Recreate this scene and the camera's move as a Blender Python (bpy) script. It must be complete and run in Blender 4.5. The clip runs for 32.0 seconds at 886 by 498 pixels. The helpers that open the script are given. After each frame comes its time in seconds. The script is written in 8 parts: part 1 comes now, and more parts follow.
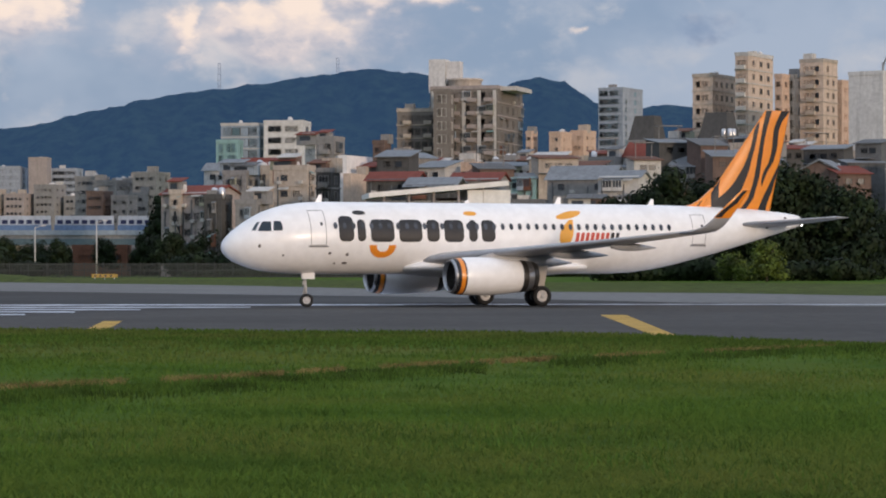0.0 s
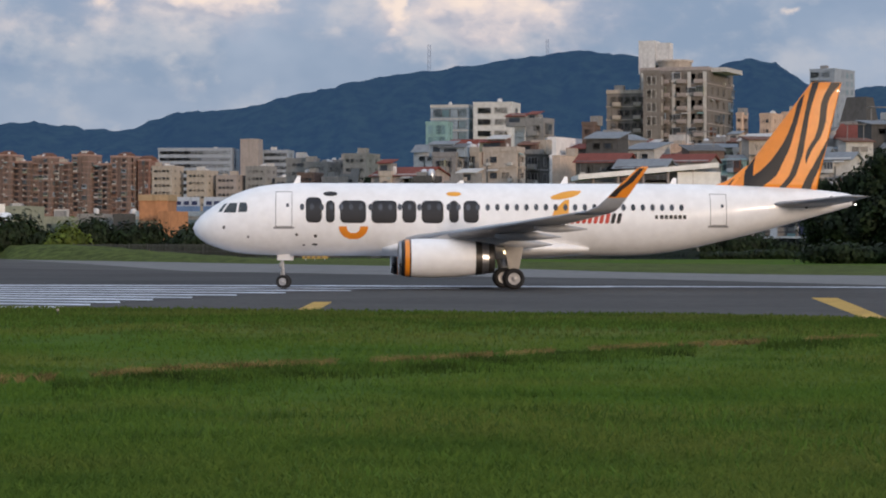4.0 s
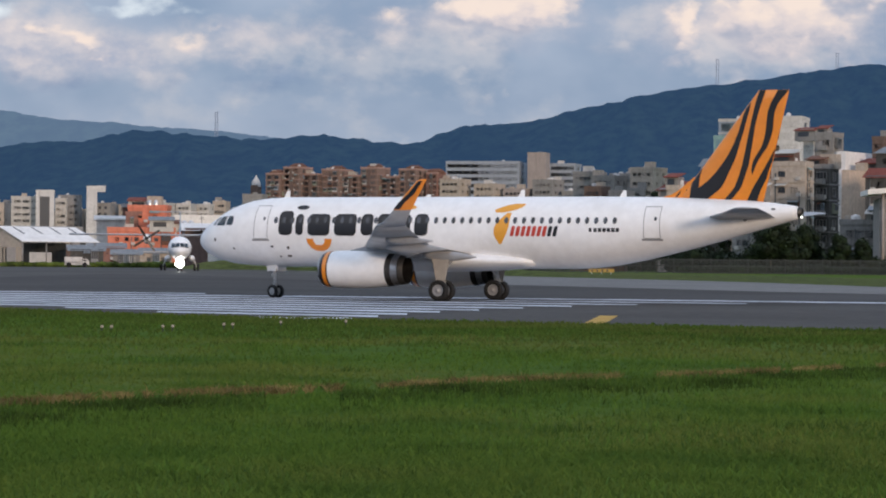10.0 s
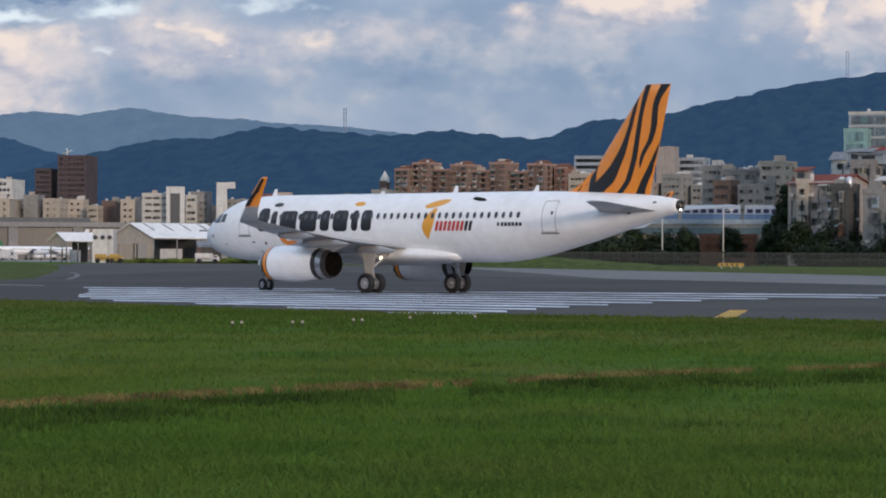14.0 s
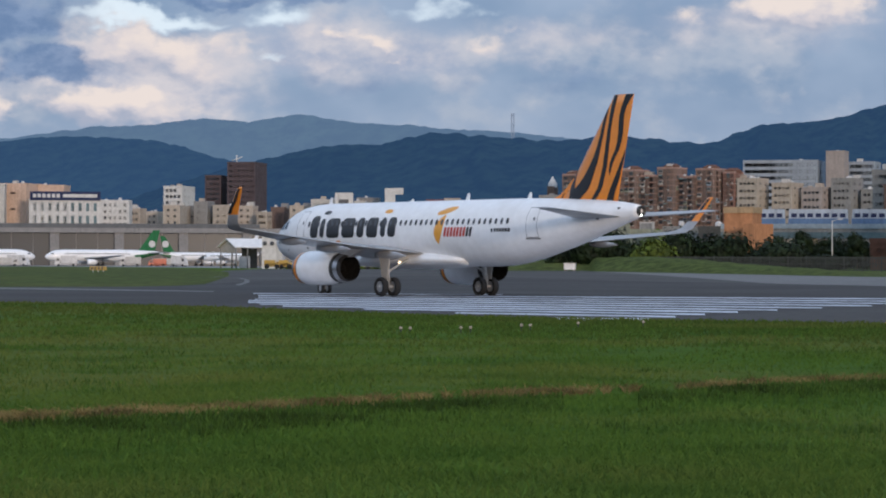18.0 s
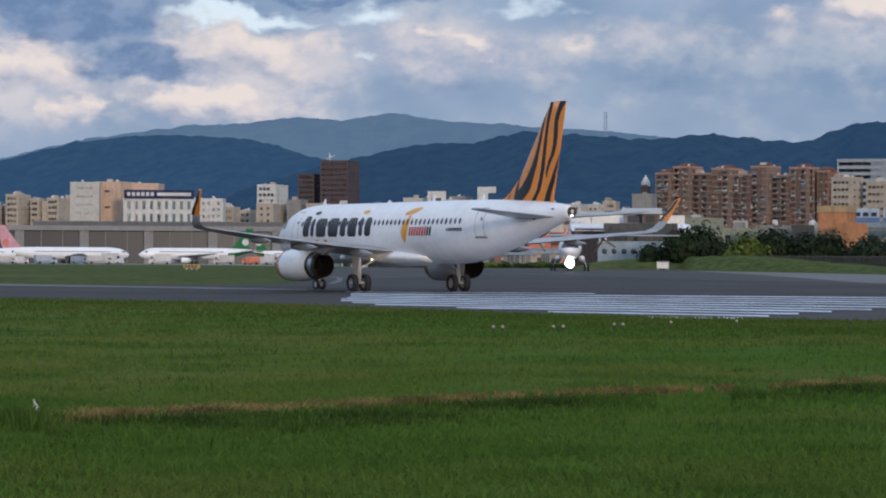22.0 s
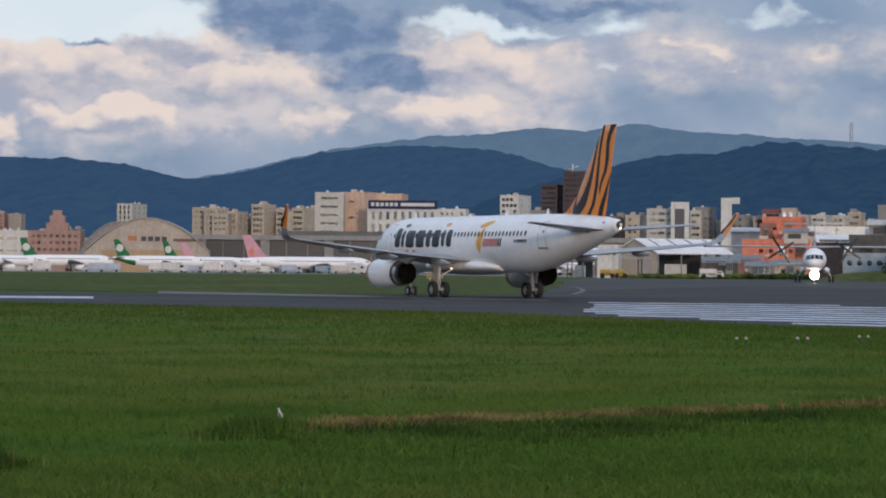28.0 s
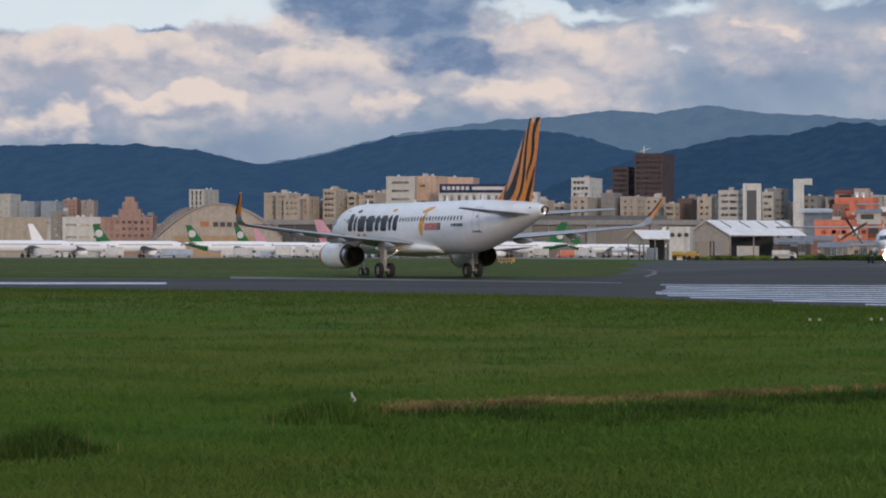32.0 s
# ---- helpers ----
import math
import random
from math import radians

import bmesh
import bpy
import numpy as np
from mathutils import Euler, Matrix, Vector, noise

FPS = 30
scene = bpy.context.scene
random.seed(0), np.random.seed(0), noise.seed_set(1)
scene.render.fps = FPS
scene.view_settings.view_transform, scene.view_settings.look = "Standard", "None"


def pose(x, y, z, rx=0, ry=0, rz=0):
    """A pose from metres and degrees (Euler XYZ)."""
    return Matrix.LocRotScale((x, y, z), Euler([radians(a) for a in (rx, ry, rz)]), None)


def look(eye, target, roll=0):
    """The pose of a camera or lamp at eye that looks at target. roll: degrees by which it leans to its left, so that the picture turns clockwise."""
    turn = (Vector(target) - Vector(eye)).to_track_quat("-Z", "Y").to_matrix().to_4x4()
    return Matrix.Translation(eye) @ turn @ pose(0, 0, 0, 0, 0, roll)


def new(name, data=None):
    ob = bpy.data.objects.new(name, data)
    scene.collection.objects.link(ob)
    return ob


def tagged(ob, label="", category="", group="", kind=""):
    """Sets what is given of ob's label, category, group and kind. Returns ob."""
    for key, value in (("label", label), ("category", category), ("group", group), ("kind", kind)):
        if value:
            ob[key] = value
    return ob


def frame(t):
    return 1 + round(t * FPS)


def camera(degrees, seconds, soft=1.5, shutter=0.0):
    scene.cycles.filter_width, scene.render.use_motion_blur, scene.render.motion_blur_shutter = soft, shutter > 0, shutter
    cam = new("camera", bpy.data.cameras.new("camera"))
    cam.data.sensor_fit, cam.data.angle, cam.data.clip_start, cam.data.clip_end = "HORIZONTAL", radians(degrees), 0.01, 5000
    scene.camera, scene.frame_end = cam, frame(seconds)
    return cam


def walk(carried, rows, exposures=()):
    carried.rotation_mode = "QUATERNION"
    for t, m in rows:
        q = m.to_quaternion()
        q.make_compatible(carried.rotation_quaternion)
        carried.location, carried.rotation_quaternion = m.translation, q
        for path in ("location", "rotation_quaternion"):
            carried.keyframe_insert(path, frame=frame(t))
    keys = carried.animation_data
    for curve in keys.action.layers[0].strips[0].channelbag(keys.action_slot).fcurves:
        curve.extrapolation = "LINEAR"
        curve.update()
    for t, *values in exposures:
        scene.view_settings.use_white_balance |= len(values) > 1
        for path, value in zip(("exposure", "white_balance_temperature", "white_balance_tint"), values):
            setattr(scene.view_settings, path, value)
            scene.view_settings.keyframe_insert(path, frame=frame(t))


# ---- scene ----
EYE = 1.98


def aim(yaw, pitch, roll):
    """The camera on its tripod-like stand at EYE, turned to yaw (left), pitch (up) and roll, in degrees."""
    return pose(0, 0, EYE, 90 + pitch, 0, yaw) @ pose(0, 0, 0, 0, 0, roll)


cam = camera(18.0, 32.0, soft=2.0)
PATH = [
    (0, 0.001, 0.472, -0.099), (0.5, 0.254, 0.561, -0.073), (1, 0.436, 0.627, -0.124), (1.5, 0.581, 0.684, -0.093),
    (2, 1.197, 0.627, -0.059), (2.5, 1.941, 0.544, -0.066), (3, 2.741, 0.336, 0.007), (3.5, 3.436, 0.200, 0.044),
    (4, 4.282, 0.099, 0.067), (4.5, 4.861, -0.002, 0.109), (6.5, 5.936, 0.007, 0.285), (7, 6.380, 0.193, 0.313),
    (7.5, 6.999, 0.250, 0.362), (8, 7.851, 0.243, 0.430), (8.5, 8.391, 0.088, 0.424), (9, 8.746, 0.184, 0.438),
    (9.5, 9.455, 0.140, 0.491), (10, 10.145, 0.349, 0.499), (10.5, 10.760, 0.514, 0.432), (11, 11.086, 0.532, 0.450),
    (11.5, 11.241, 0.294, 0.410), (12, 11.259, 0.225, 0.321), (12.5, 11.244, 0.311, 0.257), (13, 11.684, 0.501, 0.242),
    (13.5, 12.301, 0.392, 0.276), (14, 12.782, 0.231, 0.275), (14.5, 13.108, 0.234, 0.309), (15, 13.580, 0.072, 0.262),
    (15.5, 14.426, -0.071, 0.279), (17.5, 15.991, 0.085, 0.262), (18, 16.221, 0.330, 0.159), (18.5, 16.245, 0.475, 0.153),
    (19, 16.134, 0.570, 0.180), (19.5, 16.182, 0.672, 0.246), (20, 16.322, 0.591, 0.311), (20.5, 16.505, 0.418, 0.269),
    (21, 16.751, 0.456, 0.309), (21.5, 17.225, 0.481, 0.232), (22, 18.118, 0.295, 0.249), (22.5, 19.028, 0.256, 0.204),
    (23, 19.433, 0.124, 0.197), (23.5, 19.504, 0.127, 0.048), (24, 19.675, 0.173, -0.005), (24.5, 19.954, 0.090, -0.071),
    (26.5, 20.955, 0.203, 0.289), (27, 21.594, 0.380, 0.327), (27.5, 22.332, 0.432, 0.401), (28, 23.089, 0.482, 0.469),
    (28.5, 23.604, 0.447, 0.480), (29, 23.861, 0.300, 0.480), (29.5, 23.904, 0.289, 0.380), (30, 23.922, 0.358, 0.259),
    (30.5, 24.038, 0.307, 0.226), (31, 24.281, 0.246, 0.131), (31.5, 24.392, 0.115, 0.041), (32, 24.554, 0.140, 0.049)]
walk(cam, [(t, aim(yaw, pitch, roll)) for t, yaw, pitch, roll in PATH], [(0, 0.06, 6680, 10), (4, 0.04, 6640, 10), (9, 0.04, 6540, 10), (14, 0.00, 6320, 9), (21, -0.07, 6020, 8), (26, -0.12, 6200, 9), (32, -0.22, 6300, 9)])

# ---- sky, sun, exposure ----
SUN_DIR = Vector((0.559, -0.829, 0.130)).normalized()
sun_lamp = new("sun", bpy.data.lights.new("sun", "SUN"))
sun_lamp.data.energy, sun_lamp.data.angle, sun_lamp.data.color = 1.7, radians(5.0), (1.0, 0.78, 0.60)
sun_lamp.matrix_world = look(SUN_DIR * 100, (0, 0, 0))


class Nodes:
    """A small hand for node trees: each call adds a node and links it."""

    def __init__(self, tree):
        self.tree = tree
        self.tree.nodes.clear()

    def add(self, kind):
        return self.tree.nodes.new(kind)

    def put(self, socket, value):
        if isinstance(value, bpy.types.NodeSocket):
            self.tree.links.new(value, socket)
        elif isinstance(value, (tuple, list)) and len(value) == 3 and socket.type == "RGBA":
            socket.default_value = (*value, 1)
        else:
            socket.default_value = value

    def math(self, op, a, b=0.0, c=0.0):
        n = self.add("ShaderNodeMath")
        n.operation = op
        for i, v in enumerate((a, b, c)):
            self.put(n.inputs[i], v)
        return n.outputs[0]

    def mix(self, fac, a, b, blend="MIX"):
        n = self.add("ShaderNodeMix")
        n.data_type, n.blend_type = "RGBA", blend
        self.put(n.inputs[0], fac)
        self.put(n.inputs[6], a)
        self.put(n.inputs[7], b)
        return n.outputs[2]

    def noise(self, vec, scale, detail=4.0, rough=0.55, out=0):
        n = self.add("ShaderNodeTexNoise")
        if vec is not None:
            self.put(n.inputs["Vector"], vec)
        n.inputs["Scale"].default_value = scale
        n.inputs["Detail"].default_value = detail
        n.inputs["Roughness"].default_value = rough
        return n.outputs[out]

    def ramp(self, fac, lo, hi, a=0.0, b=1.0):
        n = self.add("ShaderNodeMapRange")
        n.interpolation_type = "SMOOTHSTEP"
        for i, v in enumerate((fac, lo, hi, a, b)):
            self.put(n.inputs[i], v)
        return n.outputs[0]

    def vec(self, x, y, z):
        n = self.add("ShaderNodeCombineXYZ")
        for i, v in enumerate((x, y, z)):
            self.put(n.inputs[i], v)
        return n.outputs[0]


def make_sky():
    world = bpy.data.worlds.new("evening_sky")
    scene.world = world
    world.use_nodes = True
    n = Nodes(world.node_tree)
    coord = n.add("ShaderNodeTexCoord").outputs["Generated"]
    sep = n.add("ShaderNodeSeparateXYZ")
    n.put(sep.inputs[0], coord)
    x, y, z = sep.outputs
    az = n.math("MULTIPLY", n.math("ARCTAN2", n.math("MULTIPLY", x, -1.0), y), 57.2958)
    el = n.math("MULTIPLY", n.math("ARCTANGENT", n.math("DIVIDE", z, n.math("SQRT", n.math("ADD", n.math("MULTIPLY", x, x), n.math("MULTIPLY", y, y))))), 57.2958)
    sky = n.add("ShaderNodeTexSky")
    sky.sky_type, sky.sun_disc = "NISHITA", False
    sky.sun_elevation = math.asin(SUN_DIR.z)
    sky.sun_rotation = math.atan2(SUN_DIR.x, SUN_DIR.y)
    blue = n.mix(1.0, sky.outputs[0], (0.085, 0.085, 0.085), "MULTIPLY")
    # clouds live on azimuth and elevation, wider than they are tall; their light comes from the upper right
    def fbm(a, e, scale, shift, detail=7, rough=0.55):
        return n.noise(n.vec(n.math("ADD", a, shift), n.math("MULTIPLY", e, 1.5), shift), scale, detail, rough)

    def centred(value, gain):
        return n.math("MULTIPLY", n.math("SUBTRACT", value, 0.5), gain)

    wa = n.math("ADD", az, n.math("ADD", centred(fbm(az, el, 0.55, 11.0, 3), 2.6), centred(fbm(az, el, 2.2, 23.0, 4), 0.75)))
    we = n.math("ADD", el, n.math("ADD", centred(fbm(az, el, 0.55, 37.0, 3), 1.1), centred(fbm(az, el, 2.2, 51.0, 4), 0.45)))

    def mass(blobs, a, e):
        s = None
        for a0, e0, sa, se, power in blobs:
            da, de = n.math("DIVIDE", n.math("SUBTRACT", a, a0), sa), n.math("DIVIDE", n.math("SUBTRACT", e, e0), se)
            r2 = n.math("ADD", n.math("MULTIPLY", da, da), n.math("MULTIPLY", de, de))
            g = n.math("MULTIPLY", n.math("EXPONENT", n.math("MULTIPLY", r2, -0.7)), power)
            s = g if s is None else n.math("MAXIMUM", s, g)
        return s

    def billow(a, e):
        """Rounded heads of cloud in three sizes, with finer fraying."""
        v = n.add("ShaderNodeTexVoronoi")
        v.feature, v.inputs["Scale"].default_value = "SMOOTH_F1", 0.95
        v.inputs["Detail"].default_value, v.inputs["Roughness"].default_value = 2.0, 0.5
        v.inputs["Smoothness"].default_value = 0.6
        n.put(v.inputs["Vector"], n.vec(a, n.math("MULTIPLY", e, 1.35), 7.0))
        return n.math("ADD", n.math("MULTIPLY", n.math("SUBTRACT", 0.66, v.outputs["Distance"]), 0.75), centred(fbm(a, e, 1.2, 40.0, 8, 0.60), 1.0))

    wa2 = n.math("ADD", az, centred(fbm(az, el, 2.6, 61.0, 4), 0.5))
    we2 = n.math("ADD", el, centred(fbm(az, el, 2.6, 73.0, 4), 0.35))
    shift = (-0.22, 0.22)
    r0 = billow(wa2, we2)
    r1 = billow(n.math("ADD", wa2, shift[0]), n.math("ADD", we2, shift[1]))
    c1, c2, c3 = fbm(az, el, 0.55, 3.0), fbm(az, el, 1.6, 40.0, 8, 0.6), fbm(az, el, 0.24, 80.0, 4, 0.5)
    # thin grey-blue deck with lighter and darker drifts
    deck = n.mix(n.ramp(c3, 0.36, 0.64), (0.24, 0.335, 0.52), (0.37, 0.45, 0.62))
    deck = n.mix(n.ramp(n.math("ADD", c1, n.math("MULTIPLY", r0, 0.12)), 0.46, 0.70, 0.0, 0.8), deck, (0.50, 0.53, 0.64))
    deck = n.mix(n.ramp(r0, 0.10, 0.45, 0.0, 0.5), deck, (0.60, 0.60, 0.67))
    deck = n.mix(n.ramp(el, 3.4, 1.5, 0.0, 0.45), deck, (0.24, 0.34, 0.52))
    deck = n.mix(0.15, deck, blue)
    pale = n.math("ADD", mass(PALE_GAPS, wa, we), n.math("MULTIPLY", r0, -0.35))
    low = deck
    # broad soft banks of cloud, pinkish grey
    bank = n.math("ADD", mass(CLOUD_BANKS, wa, we), n.math("MULTIPLY", r0, 0.30))
    bank_colour = n.mix(n.ramp(n.math("ADD", c1, centred(c2, 0.5)), 0.34, 0.66), (0.42, 0.45, 0.56), (0.76, 0.68, 0.67))
    low = n.mix(n.ramp(bank, 0.10, 0.75, 0.0, 0.9), low, bank_colour)
    # sunlit heads: cool shaded body, warm edges towards the light
    b0 = n.math("ADD", mass(BRIGHT_CLOUDS, wa, we), n.math("MULTIPLY", r0, 0.55))
    b1 = n.math("ADD", mass(BRIGHT_CLOUDS, n.math("ADD", wa, shift[0]), n.math("ADD", we, shift[1])), n.math("MULTIPLY", r1, 0.55))
    lit = n.math("ADD", n.math("SUBTRACT", b0, b1), centred(c2, 0.22))
    body = n.mix(n.ramp(lit, -0.34, 0.08), (0.43, 0.45, 0.54), (0.70, 0.63, 0.64))
    body = n.mix(n.ramp(lit, -0.06, 0.34), body, (0.90, 0.76, 0.68))
    low = n.mix(n.ramp(b0, 0.16, 0.62), low, body)
    # pale open sky between the clouds
    low = n.mix(n.ramp(pale, 0.34, 0.86, 0.0, 0.92), low, (0.84, 0.91, 0.95))
    # shaded cloud in front
    dark = n.math("ADD", mass(DARK_CLOUDS, wa, we), n.math("MULTIPLY", r0, 0.40))
    low = n.mix(n.ramp(dark, 0.30, 0.74, 0.0, 0.92), low, n.mix(n.ramp(c2, 0.38, 0.66), (0.16, 0.24, 0.40), (0.25, 0.33, 0.49)))
    # the sky over the head: broken cloud, lighter
    high = n.mix(n.ramp(n.noise(coord, 3.0, 5, 0.55), 0.42, 0.62), n.mix(0.3, (0.58, 0.76, 1.08), blue), (1.04, 1.08, 1.18))
    colour = n.mix(n.ramp(el, 9.0, 30.0), low, high)
    back = n.add("ShaderNodeBackground")
    n.put(back.inputs[0], colour)
    back.inputs[1].default_value = 1.0
    out = n.add("ShaderNodeOutputWorld")
    n.put(out.inputs[0], back.outputs[0])


# masses of cloud: azimuth, elevation, half-width, half-height (degrees), weight
BRIGHT_CLOUDS = [(8.7, 5.25, 1.1, 0.45, 0.95), (5.2, 5.0, 0.45, 0.6, 0.8), (3.3, 5.0, 1.2, 0.6, 1.0), (0.9, 5.5, 1.4, 0.35, 0.8), (-2.4, 4.95, 0.3, 0.16, 0.55), (11.1, 5.25, 0.9, 0.36, 0.5),
                 (15.1, 4.6, 0.6, 0.25, 0.5), (17.8, 4.5, 0.55, 0.22, 0.8), (22.2, 4.35, 1.7, 0.55, 0.85), (23.1, 3.2, 1.5, 0.42, 1.0),
                 (25.6, 3.0, 0.8, 0.4, 0.8), (28.4, 4.75, 1.1, 0.45, 1.1), (27.4, 3.9, 1.7, 0.6, 0.95), (29.9, 3.15, 1.5, 0.38, 1.1), (32.5, 2.85, 0.9, 0.38, 0.95), (31.6, 4.15, 2.3, 0.55, 1.1), (36.5, 3.8, 2.5, 1.0, 0.9)]
CLOUD_BANKS = [(29.6, 3.7, 3.8, 1.0, 1.2), (22.5, 3.9, 2.6, 0.9, 0.9), (18.0, 4.4, 2.6, 0.7, 0.7), (9.5, 5.0, 3.0, 0.6, 0.6), (3.5, 5.0, 3.0, 0.8, 0.7), (14.0, 4.6, 2.2, 0.5, 0.55), (35.5, 3.6, 3.5, 1.2, 0.9)]
DARK_CLOUDS = [(25.9, 5.1, 1.7, 0.60, 1.3), (24.3, 4.1, 1.25, 0.42, 1.25), (21.0, 5.5, 1.8, 0.20, 0.9), (19.6, 5.5, 1.8, 0.22, 0.9), (13.2, 3.7, 2.4, 0.45, 0.5), (-5.5, 4.9, 2.6, 0.45, 0.5),
               (1.0, 4.1, 2.4, 0.3, 0.4), (17.6, 3.7, 2.2, 0.35, 0.5), (10.6, 3.2, 3.0, 0.4, 0.4), (30.4, 4.65, 0.5, 0.1, 0.8)]
PALE_GAPS = [(31.4, 5.25, 2.7, 0.46, 2.0), (22.4, 5.02, 1.7, 0.20, 0.85), (19.4, 5.0, 1.0, 0.28, 0.72), (19.7, 4.2, 0.45, 0.13, 0.65), (16.3, 5.25, 1.1, 0.2, 0.62)]
make_sky()


# ---- materials ----
def material(name, base, rough=0.6, metal=0.0, vary=0.12, grain=6.0, stain=0.6, bump=0.0, second=None, island=False, coat=0.0, coords="Object", spec=0.5, thin=0.0):
    """A surface with variation at two scales. base: its true colour; second: the colour of stains and wear."""
    m = bpy.data.materials.new(name)
    m.use_nodes = True
    n = Nodes(m.node_tree)
    co = n.add("ShaderNodeTexCoord").outputs[coords]
    b = n.add("ShaderNodeBsdfPrincipled")
    f1, f2 = n.noise(co, grain, 6, 0.6), n.noise(co, stain, 4, 0.6)
    dark = tuple(c * (1 - 2.2 * vary) for c in base)
    light = tuple(min(1.0, c * (1 + 1.2 * vary)) for c in base)
    colour = n.mix(n.ramp(f1, 0.3, 0.7), dark, light)
    colour = n.mix(n.ramp(f2, 0.45, 0.75, 0.0, 0.5 if second else 0.25), colour, second or tuple(c * (1 - 2 * vary) for c in base))
    if island:
        swing = 0.2 if island is True else island
        info = n.add("ShaderNodeNewGeometry").outputs["Random Per Island"]
        colour = n.mix(info, n.mix(1.0, colour, (1 - swing, 1 - swing, 1 - swing), "MULTIPLY"), n.mix(1.0, colour, (1 + swing, 1 + swing * 0.9, 1 + swing * 0.5), "MULTIPLY"))
    n.put(b.inputs["Base Color"], colour)
    n.put(b.inputs["Roughness"], n.ramp(f2, 0.3, 0.7, max(0.02, rough - 0.07), min(1.0, rough + 0.08)))
    b.inputs["Metallic"].default_value = metal
    b.inputs["Specular IOR Level"].default_value = spec
    b.inputs["Coat Weight"].default_value = coat
    b.inputs["Coat Roughness"].default_value = 0.08
    if bump:
        bm = n.add("ShaderNodeBump")
        bm.inputs["Strength"].default_value = bump
        bm.inputs["Distance"].default_value = 0.05
        n.put(bm.inputs["Height"], f1)
        n.put(b.inputs["Normal"], bm.outputs[0])
    out = n.add("ShaderNodeOutputMaterial")
    skin_out = b.outputs[0]
    if thin:
        tr, mx = n.add("ShaderNodeBsdfTranslucent"), n.add("ShaderNodeMixShader")
        n.put(tr.inputs[0], colour)
        mx.inputs[0].default_value = thin
        n.put(mx.inputs[1], skin_out)
        n.put(mx.inputs[2], tr.outputs[0])
        skin_out = mx.outputs[0]
    n.put(out.inputs[0], skin_out)
    return m


def glow(name, colour, strength):
    m = bpy.data.materials.new(name)
    m.use_nodes = True
    n = Nodes(m.node_tree)
    e = n.add("ShaderNodeEmission")
    n.put(e.inputs[0], colour)
    e.inputs[1].default_value = strength
    n.put(n.add("ShaderNodeOutputMaterial").inputs[0], e.outputs[0])
    return m


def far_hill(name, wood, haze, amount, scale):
    """Wooded slopes seen through kilometres of air, whose haze is mixed in as bluish emission."""
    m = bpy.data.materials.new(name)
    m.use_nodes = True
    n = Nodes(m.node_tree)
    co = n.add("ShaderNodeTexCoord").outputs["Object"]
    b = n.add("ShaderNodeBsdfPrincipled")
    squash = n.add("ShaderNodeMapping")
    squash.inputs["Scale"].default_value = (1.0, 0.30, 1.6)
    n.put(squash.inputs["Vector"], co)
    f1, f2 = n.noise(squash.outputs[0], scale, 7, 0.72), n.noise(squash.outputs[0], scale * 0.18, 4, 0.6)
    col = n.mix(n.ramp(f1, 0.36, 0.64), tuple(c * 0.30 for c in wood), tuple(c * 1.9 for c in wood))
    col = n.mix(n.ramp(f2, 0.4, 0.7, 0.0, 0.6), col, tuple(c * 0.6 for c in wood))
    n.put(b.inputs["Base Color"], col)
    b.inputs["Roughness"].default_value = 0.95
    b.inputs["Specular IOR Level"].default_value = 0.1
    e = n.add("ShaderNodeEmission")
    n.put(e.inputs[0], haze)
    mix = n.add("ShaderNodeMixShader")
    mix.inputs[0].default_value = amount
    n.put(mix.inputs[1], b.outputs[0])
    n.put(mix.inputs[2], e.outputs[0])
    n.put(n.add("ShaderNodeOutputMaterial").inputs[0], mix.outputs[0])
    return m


def glass(name, tint, rough=0.08):
    m = bpy.data.materials.new(name)
    m.use_nodes = True
    n = Nodes(m.node_tree)
    b = n.add("ShaderNodeBsdfPrincipled")
    rnd = n.add("ShaderNodeObjectInfo").outputs["Random"]
    n.put(b.inputs["Base Color"], n.mix(rnd, tuple(c * 0.6 for c in tint), tuple(c * 1.5 for c in tint)))
    b.inputs["Roughness"].default_value = rough
    b.inputs["Specular IOR Level"].default_value = 0.6
    n.put(n.add("ShaderNodeOutputMaterial").inputs[0], b.outputs[0])
    return m


def grass(name, green, dry, deep):
    """Blades of one field: broad drifts of yellower and deeper green, smaller dark patches, and each blade its own tone."""
    m = bpy.data.materials.new(name)
    m.use_nodes = True
    n = Nodes(m.node_tree)
    co = n.add("ShaderNodeTexCoord").outputs["Object"]
    b = n.add("ShaderNodeBsdfPrincipled")
    broad, patch, fine = n.noise(co, 0.055, 4, 0.6), n.noise(co, 0.24, 5, 0.62), n.noise(co, 1.3, 3, 0.6)
    colour = n.mix(n.ramp(broad, 0.40, 0.64), green, dry)
    colour = n.mix(n.ramp(patch, 0.47, 0.68, 0.0, 0.75), colour, deep)
    colour = n.mix(n.ramp(fine, 0.55, 0.80, 0.0, 0.35), colour, tuple(c * 1.35 for c in dry))
    own = n.add("ShaderNodeNewGeometry").outputs["Random Per Island"]
    colour = n.mix(own, n.mix(1.0, colour, (0.88, 0.88, 0.88), "MULTIPLY"), n.mix(1.0, colour, (1.12, 1.10, 1.05), "MULTIPLY"))
    n.put(b.inputs["Base Color"], colour)
    b.inputs["Roughness"].default_value = 0.85
    b.inputs["Specular IOR Level"].default_value = 0.02
    tr, mx = n.add("ShaderNodeBsdfTranslucent"), n.add("ShaderNodeMixShader")
    n.put(tr.inputs[0], colour)
    mx.inputs[0].default_value = 0.45
    n.put(mx.inputs[1], b.outputs[0])
    n.put(mx.inputs[2], tr.outputs[0])
    n.put(n.add("ShaderNodeOutputMaterial").inputs[0], mx.outputs[0])
    return m


